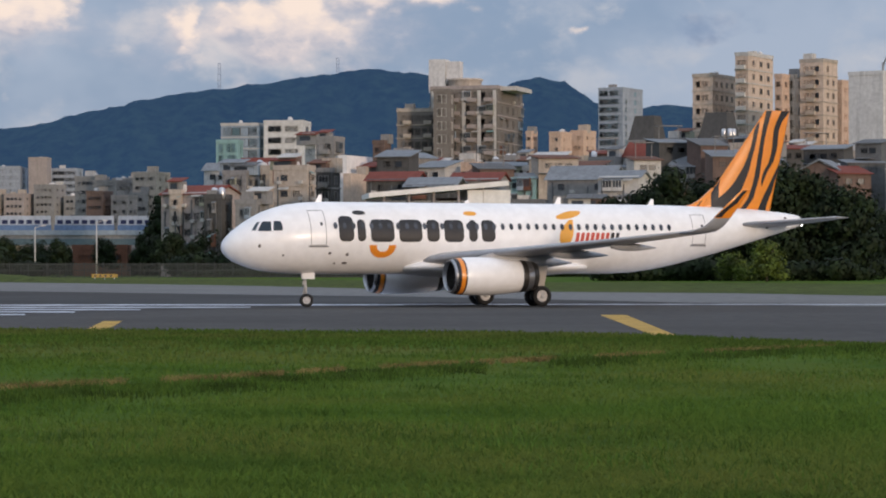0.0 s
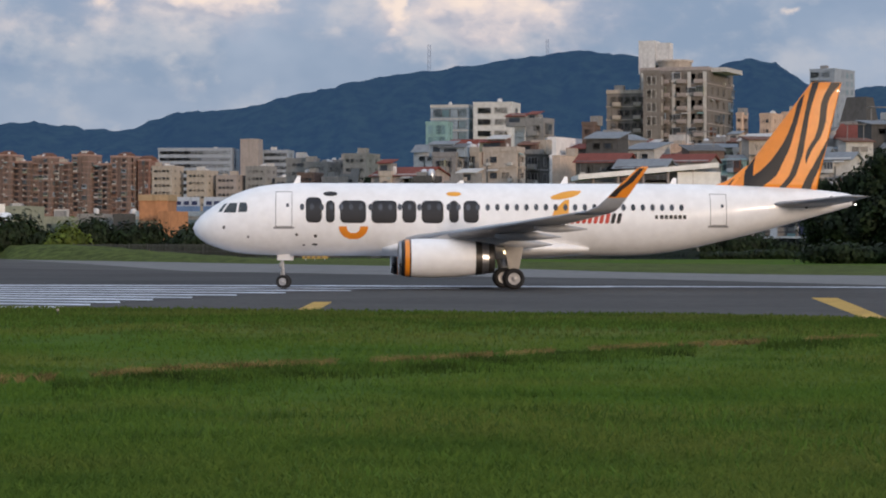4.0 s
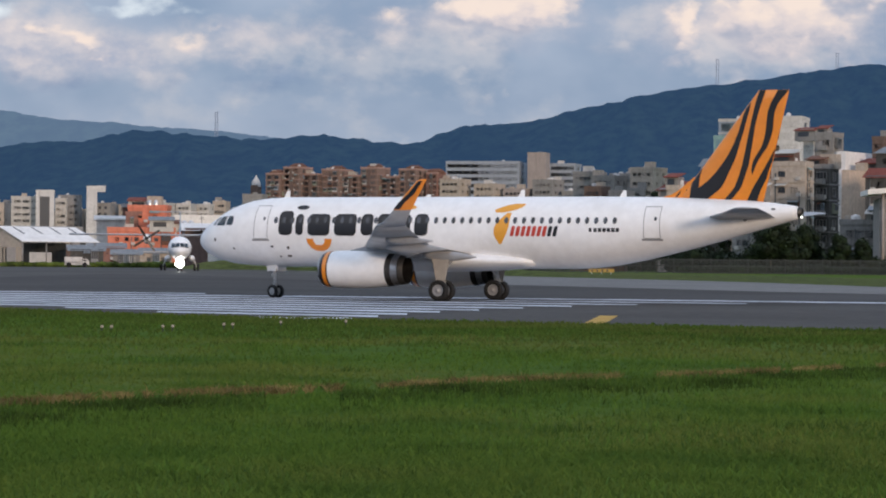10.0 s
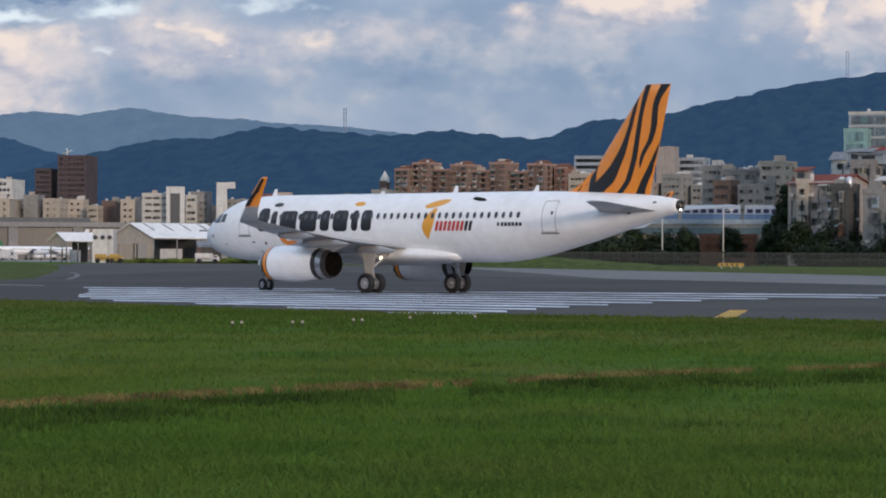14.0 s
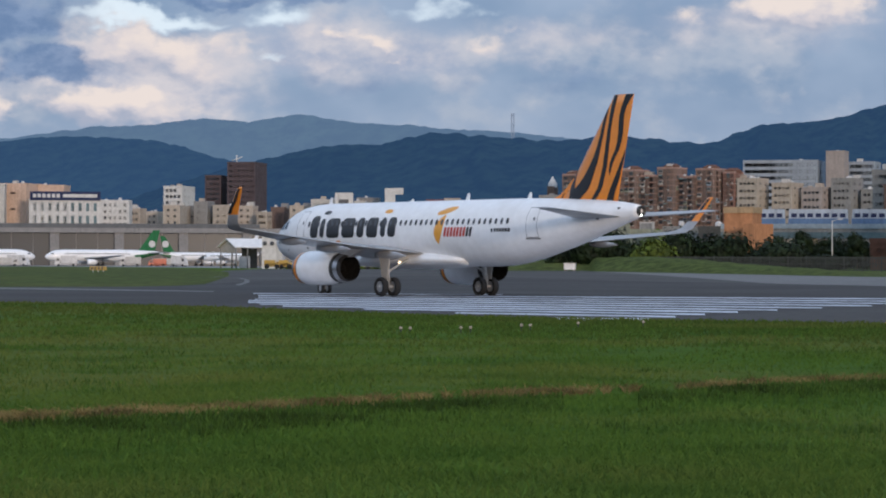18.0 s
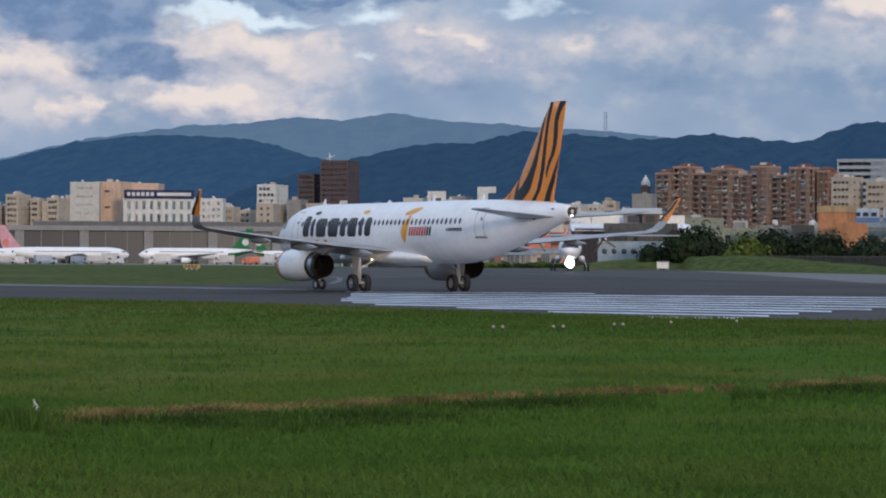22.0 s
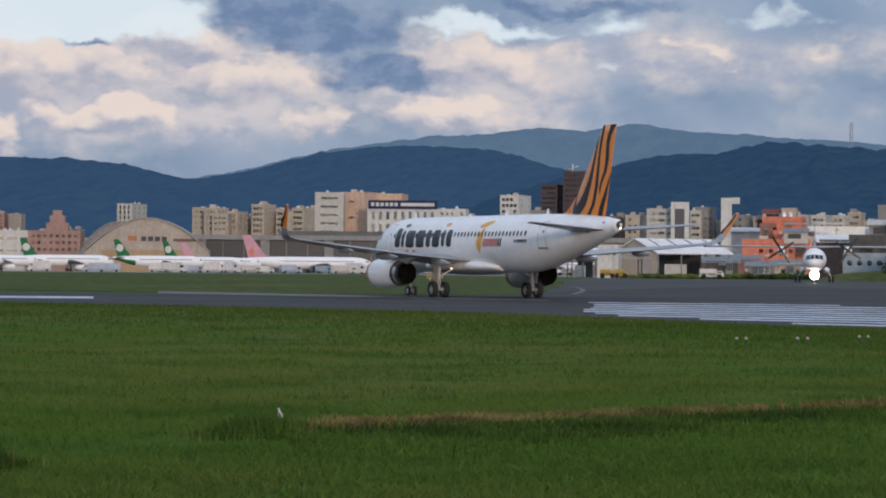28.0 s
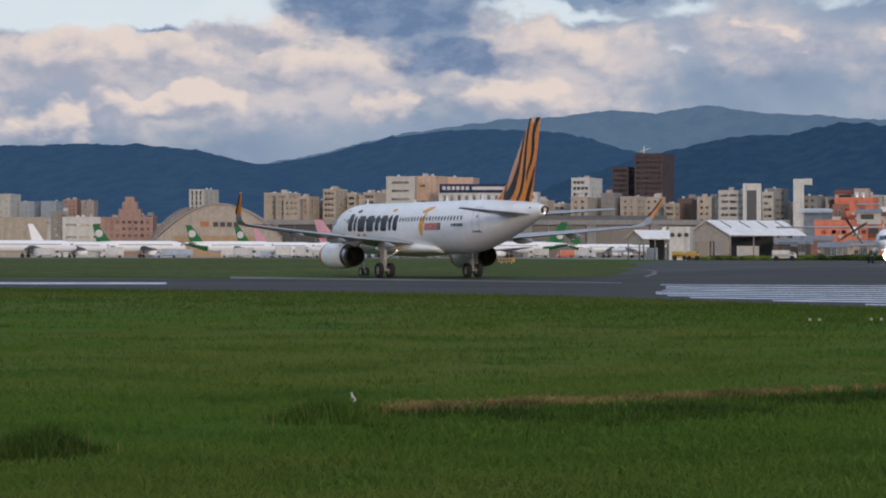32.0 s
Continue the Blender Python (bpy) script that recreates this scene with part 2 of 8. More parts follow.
M = {}
M["blade"] = grass("grass_blades", (0.097, 0.172, 0.030), (0.150, 0.182, 0.044), (0.060, 0.118, 0.023))
M["edge_blade"] = grass("edge_blades", (0.076, 0.124, 0.025), (0.118, 0.138, 0.038), (0.050, 0.092, 0.020))
M["turf"] = grass("field_turf", (0.092, 0.164, 0.028), (0.142, 0.174, 0.042), (0.058, 0.114, 0.022))
M["straw"] = material("dry_straw", (0.24, 0.18, 0.075), 0.9, vary=0.3, grain=1.0, stain=0.2, second=(0.12, 0.13, 0.04), island=True, spec=0.1, thin=0.2)
M["verge"] = material("far_grass", (0.074, 0.096, 0.024), 0.95, vary=0.25, grain=0.8, stain=0.035, second=(0.13, 0.13, 0.05), bump=0.08, spec=0.05)
M["asphalt"] = material("asphalt", (0.040, 0.037, 0.036), 0.85, vary=0.16, grain=2.0, stain=0.045, second=(0.034, 0.032, 0.031), spec=0.25)
M["near_tarmac"] = material("shoulder_asphalt", (0.060, 0.056, 0.053), 0.85, vary=0.16, grain=1.6, stain=0.06, second=(0.046, 0.044, 0.042), spec=0.2)
M["tarmac"] = material("worn_tarmac", (0.066, 0.062, 0.059), 0.85, vary=0.12, grain=1.5, stain=0.05, second=(0.056, 0.055, 0.056), spec=0.2)
M["shoulder"] = material("concrete_shoulder", (0.175, 0.172, 0.168), 0.9, vary=0.1, grain=1.0, stain=0.05, second=(0.13, 0.13, 0.13), spec=0.2)
M["apron"] = material("apron_concrete", (0.24, 0.235, 0.23), 0.9, vary=0.1, grain=0.4, stain=0.02, spec=0.2)
M["white_line"] = material("white_marking", (0.58, 0.61, 0.67), 0.8, vary=0.20, grain=0.35, stain=0.12, second=(0.22, 0.23, 0.26), spec=0.3)
M["yellow_line"] = material("yellow_marking", (0.50, 0.30, 0.05), 0.8, vary=0.15, grain=1.2, stain=0.2, second=(0.30, 0.19, 0.06), spec=0.3)
# Hills: wood colour, glowing haze colour, and the haze's share of the mix.
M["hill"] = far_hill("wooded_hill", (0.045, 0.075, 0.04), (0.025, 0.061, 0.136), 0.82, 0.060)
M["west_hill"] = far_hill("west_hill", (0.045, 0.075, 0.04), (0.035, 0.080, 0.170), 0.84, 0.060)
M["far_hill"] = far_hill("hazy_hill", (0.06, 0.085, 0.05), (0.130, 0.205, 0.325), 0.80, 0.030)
M["white"] = material("aircraft_white", (0.87, 0.87, 0.875), 0.36, vary=0.022, grain=2.2, stain=0.45, second=(0.73, 0.72, 0.71), coat=0.12)
M["grey_paint"] = material("aircraft_grey", (0.32, 0.33, 0.35), 0.38, vary=0.05, grain=2.0, stain=0.6, coat=0.2)
M["orange"] = material("livery_orange", (0.80, 0.26, 0.018), 0.36, vary=0.03, grain=2.0, stain=0.4, coat=0.7)
M["charcoal"] = material("livery_charcoal", (0.018, 0.018, 0.021), 0.45, vary=0.05, grain=2.0, stain=0.4, coat=0.3, spec=0.3)
M["amber"] = material("livery_amber", (0.78, 0.36, 0.04), 0.35, vary=0.03, grain=2.0)
M["red"] = material("livery_red", (0.52, 0.05, 0.03), 0.35, vary=0.03, grain=2.0)
M["metal"] = material("bare_metal", (0.45, 0.45, 0.46), 0.32, metal=0.9, vary=0.08, grain=5.0, stain=1.0)
M["dark_metal"] = material("burnt_metal", (0.07, 0.065, 0.06), 0.45, metal=0.7, vary=0.15, grain=4.0, stain=1.0)
M["tyre"] = material("tyre_rubber", (0.018, 0.018, 0.019), 0.85, vary=0.2, grain=8.0, stain=2.0)
# Near-black, matt and without metal, for the exhaust duct and cone.
M["duct_black"] = material("exhaust_black", (0.012, 0.011, 0.010), 0.95, vary=0.2, grain=4.0, spec=0.05)
M["tank"] = material("tank_steel", (0.62, 0.62, 0.63), 0.35, metal=0.8, vary=0.08, grain=3.0, stain=1.0)
M["hub"] = material("wheel_hub", (0.42, 0.42, 0.43), 0.45, metal=0.3, vary=0.1, grain=8.0, stain=2.0)
M["gear"] = material("gear_paint", (0.50, 0.50, 0.50), 0.5, vary=0.1, grain=5.0, stain=2.0, second=(0.3, 0.29, 0.27))
M["cabin_glass"] = glass("cabin_glass", (0.05, 0.055, 0.07), 0.12)
M["cockpit_glass"] = glass("cockpit_glass", (0.03, 0.045, 0.06), 0.05)
M["seam"] = material("door_seam", (0.22, 0.22, 0.23), 0.6, vary=0.05)
M["landing_light"] = glow("landing_light", (1.0, 0.98, 0.92), 30.0)
M["tail_light"] = glow("tail_light", (1.0, 0.97, 0.9), 5.0)
M["warm_light"] = glow("warm_light", (1.0, 0.72, 0.42), 4.0)
M["pane"] = glass("building_glass", (0.030, 0.036, 0.046), 0.28)
M["blue_glass"] = glass("blue_green_glass", (0.16, 0.26, 0.30), 0.12)
M["bark"] = material("bark", (0.09, 0.07, 0.05), 0.9, vary=0.2, grain=4.0, bump=0.5)
M["leaf"] = material("leaves", (0.014, 0.026, 0.009), 0.7, vary=0.3, grain=0.6, stain=0.2, island=True, spec=0.2)
M["leaf_light"] = material("light_leaves", (0.085, 0.12, 0.02), 0.7, vary=0.3, grain=0.6, stain=0.2, island=True, spec=0.2)


def paint(name, base, vary=0.07, rough=0.85, second=None):
    """Weathered render or sheet: fine grain, patches of tile and repair, and rain streaks that run down."""
    if name in M:
        return M[name]
    m = bpy.data.materials.new(name)
    m.use_nodes = True
    n = Nodes(m.node_tree)
    co = n.add("ShaderNodeTexCoord").outputs["Object"]
    b = n.add("ShaderNodeBsdfPrincipled")

    def squeezed(x, y, z):
        mp = n.add("ShaderNodeMapping")
        mp.inputs["Scale"].default_value = (x, y, z)
        n.put(mp.inputs["Vector"], co)
        return mp.outputs[0]

    grain, broad = n.noise(co, 1.3, 5, 0.62), n.noise(co, 0.10, 4, 0.6)
    streak = n.noise(squeezed(1.0, 1.0, 0.07), 1.1, 4, 0.65)
    cell = n.add("ShaderNodeTexVoronoi")
    cell.inputs["Scale"].default_value = 0.42
    n.put(cell.inputs["Vector"], squeezed(1.0, 1.0, 0.8))
    tone = n.add("ShaderNodeSeparateColor")
    n.put(tone.inputs[0], cell.outputs["Color"])
    colour = n.mix(n.ramp(grain, 0.3, 0.7), tuple(c * (1 - 2.0 * vary) for c in base), tuple(min(1.0, c * (1 + 1.3 * vary)) for c in base))
    colour = n.mix(n.math("MULTIPLY", tone.outputs[0], 0.35), colour, n.mix(1.0, colour, (0.74, 0.74, 0.76), "MULTIPLY"))
    colour = n.mix(n.ramp(broad, 0.45, 0.75, 0.0, 0.5), colour, second or tuple(c * 0.72 for c in base))
    colour = n.mix(n.ramp(streak, 0.50, 0.74, 0.0, 0.48), colour, tuple(c * 0.45 for c in base))
    n.put(b.inputs["Base Color"], colour)
    n.put(b.inputs["Roughness"], n.ramp(broad, 0.3, 0.7, rough - 0.07, min(1.0, rough + 0.08)))
    b.inputs["Specular IOR Level"].default_value = 0.25
    n.put(n.add("ShaderNodeOutputMaterial").inputs[0], b.outputs[0])
    M[name] = m
    return m


paint("cream", (0.49, 0.42, 0.355)), paint("beige", (0.44, 0.38, 0.32)), paint("tan", (0.42, 0.30, 0.18)), paint("peach", (0.60, 0.43, 0.33))
paint("pale", (0.53, 0.51, 0.48)), paint("off_white", (0.63, 0.615, 0.60)), paint("grey_wall", (0.27, 0.262, 0.255)), paint("stone", (0.205, 0.182, 0.162))
paint("dark_wall", (0.09, 0.088, 0.085)), paint("brick_red", (0.29, 0.16, 0.13)), paint("brown", (0.165, 0.115, 0.098)), paint("peach_cream", (0.60, 0.48, 0.39)), paint("rust", (0.16, 0.075, 0.05)), paint("olive_wall", (0.30, 0.31, 0.24)), paint("salmon", (0.64, 0.22, 0.14))
# purple_brick is lightened a little, so distance haze is in its colour.
paint("orange_wall", (0.46, 0.22, 0.11)), paint("roof_red", (0.20, 0.055, 0.04)), paint("roof_grey", (0.22, 0.24, 0.26)), paint("purple_brick", (0.095, 0.072, 0.080)), paint("rose_beige", (0.245, 0.168, 0.140))
paint("blue_grey", (0.33, 0.37, 0.43)), paint("teal", (0.25, 0.40, 0.40)), paint("green_tail", (0.03, 0.16, 0.06)), paint("pink_tail", (0.60, 0.33, 0.38))
# The mast colour is a paler blue: distance haze put into the paint.
paint("train_white", (0.40, 0.45, 0.53)), paint("train_blue", (0.13, 0.21, 0.36)), paint("deck", (0.13, 0.18, 0.20)), paint("steel_blue", (0.30, 0.36, 0.42)), paint("fence_green", (0.060, 0.066, 0.066)), paint("stone_pink", (0.37, 0.32, 0.30)), paint("mid_grey", (0.14, 0.145, 0.15)), paint("gear_door", (0.46, 0.42, 0.37)), paint("mast_haze_blue", (0.30, 0.36, 0.46)), paint("rose_brick", (0.38, 0.25, 0.21))
M["roof_white"] = material("white_sheet_roof", (0.78, 0.76, 0.74), 0.6, vary=0.05, grain=1.0, stain=0.3, second=(0.62, 0.60, 0.58))
paint("yellow_paint", (0.46, 0.31, 0.09)), paint("sign_blue", (0.03, 0.04, 0.10))


# ---- mesh helpers ----
def mesh_of(name, verts, faces, mats=(), smooth=False, face_mats=None):
    me = bpy.data.meshes.new(name)
    me.from_pydata([tuple(v) for v in verts], [], faces)
    for m in mats if isinstance(mats, (list, tuple)) else (mats,):
        me.materials.append(m)
    if face_mats:
        me.polygons.foreach_set("material_index", face_mats)
    if smooth:
        me.polygons.foreach_set("use_smooth", [True] * len(me.polygons))
    me.update()
    return me


def part(name, data, parent, label="", at=None):
    """Links a mesh as ONE part under a thing or under a part."""
    ob = new(name, data)
    ob.parent = parent
    if at is not None:
        ob.matrix_basis = at
    return tagged(ob, label)


def thing(name, label, category, m=None, group="", kind=""):
    ob = new(name)
    ob.empty_display_size = 0.5
    if m is not None:
        ob.matrix_basis = m
    return tagged(ob, label, category, group, kind)


def box_data(lo, hi):
    (x0, y0, z0), (x1, y1, z1) = lo, hi
    v = [(x0, y0, z0), (x1, y0, z0), (x1, y1, z0), (x0, y1, z0), (x0, y0, z1), (x1, y0, z1), (x1, y1, z1), (x0, y1, z1)]
    f = [(0, 3, 2, 1), (4, 5, 6, 7), (0, 1, 5, 4), (1, 2, 6, 5), (2, 3, 7, 6), (3, 0, 4, 7)]
    return v, f


def box(name, lo, hi, mat):
    return mesh_of(name, *box_data(lo, hi), mat)


def boxes(name, list_of, mats, idx=None):
    """Several boxes that belong to one part."""
    verts, faces, fm = [], [], []
    for i, (lo, hi) in enumerate(list_of):
        v, f = box_data(lo, hi)
        faces += [tuple(a + len(verts) for a in q) for q in f]
        verts += v
        fm += [idx[i] if idx else 0] * 6
    return mesh_of(name, verts, faces, mats, face_mats=fm)


def loft(name, rings, mat, caps=True, smooth=True, face_mats=None):
    """Rings of equal length joined to a skin."""
    k, verts, faces = len(rings[0]), [p for r in rings for p in r], []
    for i in range(len(rings) - 1):
        for j in range(k):
            a, b = i * k + j, i * k + (j + 1) % k
            faces.append((a, b, b + k, a + k))
    if caps:
        faces.append(tuple(reversed(range(k))))
        faces.append(tuple(range((len(rings) - 1) * k, len(rings) * k)))
    return mesh_of(name, verts, faces, mat, smooth, face_mats)


def lathe(name, profile, mat, axis="x", k=28, caps=False, smooth=True, face_mats=None):
    """A profile of (along, radius) turned round an axis through the origin."""
    rings = []
    for a, r in profile:
        ring = []
        for j in range(k):
            t = 2 * math.pi * j / k
            c, s = r * math.cos(t), r * math.sin(t)
            ring.append({"x": (a, c, s), "y": (c, a, s), "z": (c, s, a)}[axis])
        rings.append(ring)
    return loft(name, rings, mat, caps, smooth, face_mats)


def tube(name, a, b, r0, r1, mat, k=10):
    a, b = Vector(a), Vector(b)
    q = (b - a).to_track_quat("Z", "Y")
    rings = [[tuple(p + q @ Vector((r * math.cos(2 * math.pi * j / k), r * math.sin(2 * math.pi * j / k), 0))) for j in range(k)] for p, r in ((a, r0), (b, r1))]
    return loft(name, rings, mat)


# ---- the ground: one sheet that rises a little beyond the runway ----
def ground_z(r):
    u = min(max((r - 165.0) / 220.0, 0.0), 1.0)
    return 1.25 * u * u * (3 - 2 * u) * 0.5 + 1.25 * u * 0.5


def spot(az, dist, lift=0.0):
    a = radians(az)
    return Vector((-math.sin(a) * dist, math.cos(a) * dist, ground_z(dist) + lift))


def place(az, dist, turn=0.0, lift=0.0):
    """A pose on the ground: local -y faces the camera's stand, local x runs to its right."""
    p = spot(az, dist, lift)
    return pose(p.x, p.y, p.z, 0, 0, az + turn)


def lerp(table, x):
    for (x0, y0), (x1, y1) in zip(table, table[1:]):
        if x <= x1:
            return y0 + (y1 - y0) * max(0.0, (x - x0) / (x1 - x0))
    return table[-1][1]


RINGS = [2, 4, 7, 11, 16, 22, 28, 34, 41, 49, 58, 67, 77, 88, 100, 112, 125, 138, 152, 165, 180, 195, 210, 225, 240, 256, 272, 290, 310, 330, 350, 370, 385,
         420, 480, 560, 680, 850, 1050, 1300, 1600, 2000, 2600, 3400, 4400, 4900]


def polar_sheet(name, mat, az0, az1, near, far, lift, label, category, kind="structure", step=0.5):
    """A sheet on the ground between two outlines, given as tables of azimuth and distance."""
    cols, n = [], max(2, int(round((az1 - az0) / step)))
    inner = []
    for i in range(n + 1):
        az = az0 + (az1 - az0) * i / n
        inner.append((az, near(az), max(far(az), near(az) + 0.05)))
    r0, r1 = min(c[1] for c in inner), max(c[2] for c in inner)
    rs = [r0] + [r for r in RINGS if r0 < r < r1] + [r1]
    verts, faces = [], []
    for az, a, b in inner:
        for r in rs:
            verts.append(spot(az, min(max(r, a), b), lift))
    k = len(rs)
    for i in range(n):
        for j in range(k - 1):
            q = (i * k + j, i * k + j + 1, (i + 1) * k + j + 1, (i + 1) * k + j)
            if (verts[q[0]] - verts[q[1]]).length + (verts[q[2]] - verts[q[3]]).length > 0.02:
                faces.append(q)
    ob = new(name, mesh_of(name, verts, faces, mat))
    return tagged(ob, label, category, kind=kind)


def make_ground():
    verts, faces, n = [(0, 0, 0)], [], 180
    for r in RINGS:
        for i in range(n):
            verts.append(spot(i * 360 / n, r))
    for i in range(n):
        faces.append((0, 1 + i, 1 + (i + 1) % n))
    for j in range(len(RINGS) - 1):
        for i in range(n):
            a, b = 1 + j * n + i, 1 + j * n + (i + 1) % n
            faces.append((a, a + n, b + n, b))
    ob = new("ground", mesh_of("ground", verts, faces, M["turf"], smooth=True))
    tagged(ob, "wide flat grass field of an airport in evening light", "ground", kind="structure")


NEAR_EDGE = [(-14, 66), (-8.2, 76.7), (-5.4, 82.5), (-3.65, 88), (0.5, 92), (2.1, 92), (5.2, 95), (8.5, 98), (12.6, 103), (14.8, 106), (16.5, 110), (18.3, 118), (20.8, 130), (24.4, 144), (28.4, 155), (32.7, 167), (40, 185)]
DARK_EDGE = [(-14, 140), (-8.2, 158), (-3.65, 182), (0.5, 205), (3.5, 215), (8.4, 240), (12.7, 262), (15, 290), (17, 300), (21, 236), (25, 214), (33.5, 216), (40, 220)]
FAR_EDGE = [(-14, 190), (-8.2, 209), (-5.9, 221), (-1.85, 231), (0.45, 242), (3.5, 273), (5.1, 286), (8.4, 310), (10, 326), (12.2, 350), (13.2, 366)]
make_ground()
polar_sheet("runway", M["asphalt"], -14, 40, lambda a: lerp(NEAR_EDGE, a), lambda a: lerp(DARK_EDGE, a), 0.020, "dark worn asphalt runway with painted markings", "runway")
polar_sheet("shoulder", M["shoulder"], -14, 13.2, lambda a: lerp(DARK_EDGE, a) + max(0.0, (a - 9.5) / 3.7) * (lerp(FAR_EDGE, a) - 0.3 - lerp(DARK_EDGE, a)), lambda a: lerp(FAR_EDGE, a), 0.017, "pale concrete runway shoulder", "pavement")
polar_sheet("near_shoulder", M["near_tarmac"], -14, 12.0, lambda a: lerp(NEAR_EDGE, a) + 0.3, lambda a: lerp([(-14, 158), (0.8, 160), (5.5, 147), (7.5, 135), (9, 123.5), (10.2, 114.5), (11.2, 106.5), (12.2, 102.5)], a), 0.024, "grey worn asphalt shoulder of a runway", "pavement")
polar_sheet("taxiway", M["tarmac"], 9.4, 21.2, lambda a: lerp(DARK_EDGE, a), lambda a: lerp(FAR_EDGE, a) if a < 13.2 else 470 if a < 19.5 else 470 - (a - 19.5) * 90, 0.012, "grey worn tarmac taxiway", "taxiway")
polar_sheet("apron", M["apron"], 16, 42, lambda a: lerp([(16, 470), (20, 520), (24, 800), (42, 800)], a), lambda a: 1330, 0.02, "wide pale concrete apron with parked aircraft", "apron")
polar_sheet("far_verge", M["verge"], 20.6, 42, lambda a: lerp([(20.6, 290), (20.75, 255), (20.95, 236), (21.3, 224), (22.5, 216), (25, 214), (28.4, 218), (33.5, 230), (42, 238)], a),
            lambda a: lerp([(20.6, 335), (21.6, 480), (24, 790), (42, 790)], a), 0.03, "mown grass strip between runway and apron", "grass")
polar_sheet("rear_verge", M["verge"], -16, 13.2, lambda a: lerp(FAR_EDGE, a) + 0.2, lambda a: lerp(FAR_EDGE, a) + 75, 0.03, "mown grass strip behind the runway", "grass")


def marking(name, corners, mat, parent, lift=0.034):
    """A painted band through (azimuth, distance) pairs: near side, then far side, from right to left."""
    verts, faces, half = [], [], len(corners) // 2
    for az, d in corners:
        verts.append(spot(az, d, lift))
    for i in range(half - 1):
        faces.append((i, i + 1, half + i + 1, half + i))
    return part(name, mesh_of(name, verts, faces, mat), parent)


def make_markings():
    runway = bpy.data.objects["runway"]
    # threshold bars: longer and longer towards the far side
    left = [(13.9, 101.5), (17.0, 118), (19.5, 130), (20.2, 140), (20.2, 150), (20.0, 160), (20.0, 172)]
    right = [(12.0, 101.0), (11.2, 108), (10.2, 117), (9.0, 126), (7.5, 138), (5.5, 150), (0.8, 164)]
    bars = 10
    for i in range(bars):
        u = i / (bars - 1) * (len(left) - 1)
        k, f = min(int(u), len(left) - 2), u - min(int(u), len(left) - 2)
        a0, d0 = (left[k][j] + (left[k + 1][j] - left[k][j]) * f for j in (0, 1))
        a1, d1 = (right[k][j] + (right[k + 1][j] - right[k][j]) * f for j in (0, 1))
        th = 3.2 + 0.12 * i
        steps = 8
        near = [(a1 + (a0 - a1) * s / steps, d1 + (d0 - d1) * s / steps) for s in range(steps + 1)]
        marking("threshold_bar", near + [(a, d + th) for a, d in near], M["white_line"], runway)
    for a0, a1, d in ((15.0, 20.1, 179), (-9.0, 1.0, 164), (30.2, 40, 184)):
        near = [(a0 + (a1 - a0) * s / 10, d * (1 + 0.0015 * s)) for s in range(11)]
        marking("edge_line", near + [(a, q + (9.0 if a0 > 30 else 3.2)) for a, q in near], M["white_line"], runway)
    strip = [(20.9 + 0.8 * i, 190 + 2.2 * i) for i in range(11)]
    marking("pale_strip", strip + [(a, d + 4 + 0.9 * i) for i, (a, d) in enumerate(strip)], M["shoulder"], runway)
    marking("yellow_band", [(-4.81, 84.5), (-4.30, 85.6), (-3.74, 126.5), (-3.21, 126.5)], M["yellow_line"], runway)
    marking("yellow_band", [(6.85, 96.5), (7.30, 95.8), (6.54, 113.4), (6.92, 113.5)], M["yellow_line"], runway)
    curve = [(20.95, 283), (20.62, 281), (20.36, 272), (20.22, 258), (20.24, 240), (20.42, 224)]
    verts, faces = [], []
    for az, d in curve:
        verts += [spot(az - 0.05, d, 0.04), spot(az + 0.05, d + 3, 0.04)]
    for i in range(len(curve) - 1):
        faces.append((2 * i, 2 * i + 1, 2 * i + 3, 2 * i + 2))
    part("pale_curve", mesh_of("pale_curve", verts, faces, M["shoulder"]), bpy.data.objects["taxiway"])


make_markings()


# ---- hills ----
MAIN_RIDGE = [(-40, .040), (-22, .046), (-14, .052), (-10, .054), (-7.1, .0563), (-5.04, .0586), (-4.35, .0597), (-3.77, .0567), (-3.08, .0608), (-2.5, .0679), (-1.93, .070),
              (-1.23, .066), (-.19, .0671), (.27, .0707), (.97, .0719), (1.66, .073), (2.59, .0701), (3.51, .0681), (4.55, .0656), (6.27, .0608), (7.56, .0555),
              (8.5, .0513), (9.74, .0500), (10.78, .0439), (11.59, .0444), (12.63, .0468), (13.89, .0442), (14.8, .0456), (16.46, .0477), (17.34, .0434), (18.73, .0423),
              (19.7, .0382), (20.6, .0345), (21.5, .030), (22.5, .024), (24.0, .014), (26.0, .006)]
WEST_RIDGE = [(16.5, .010), (18.0, .022), (19.2, .031), (20.2, .0362), (20.9, .0381), (21.73, .0430), (22.41, .0443), (23.5, .0453), (24.54, .0448), (25.7, .0421), (27.19, .0352), (28.34, .0324),
              (29.61, .0377), (30.63, .0395), (32.1, .0396), (36, .037), (48, .030), (70, .028)]
FAR_RIDGE = [(10, .040), (14, .046), (15.03, .048), (15.96, .0483), (16.88, .0500), (18.04, .0509), (19.2, .0539), (20.23, .0506), (21.1, .0522), (22.3, .0493),
             (23.33, .0488), (25.4, .0437), (27.19, .0362), (28.23, .0326), (34, .030)]


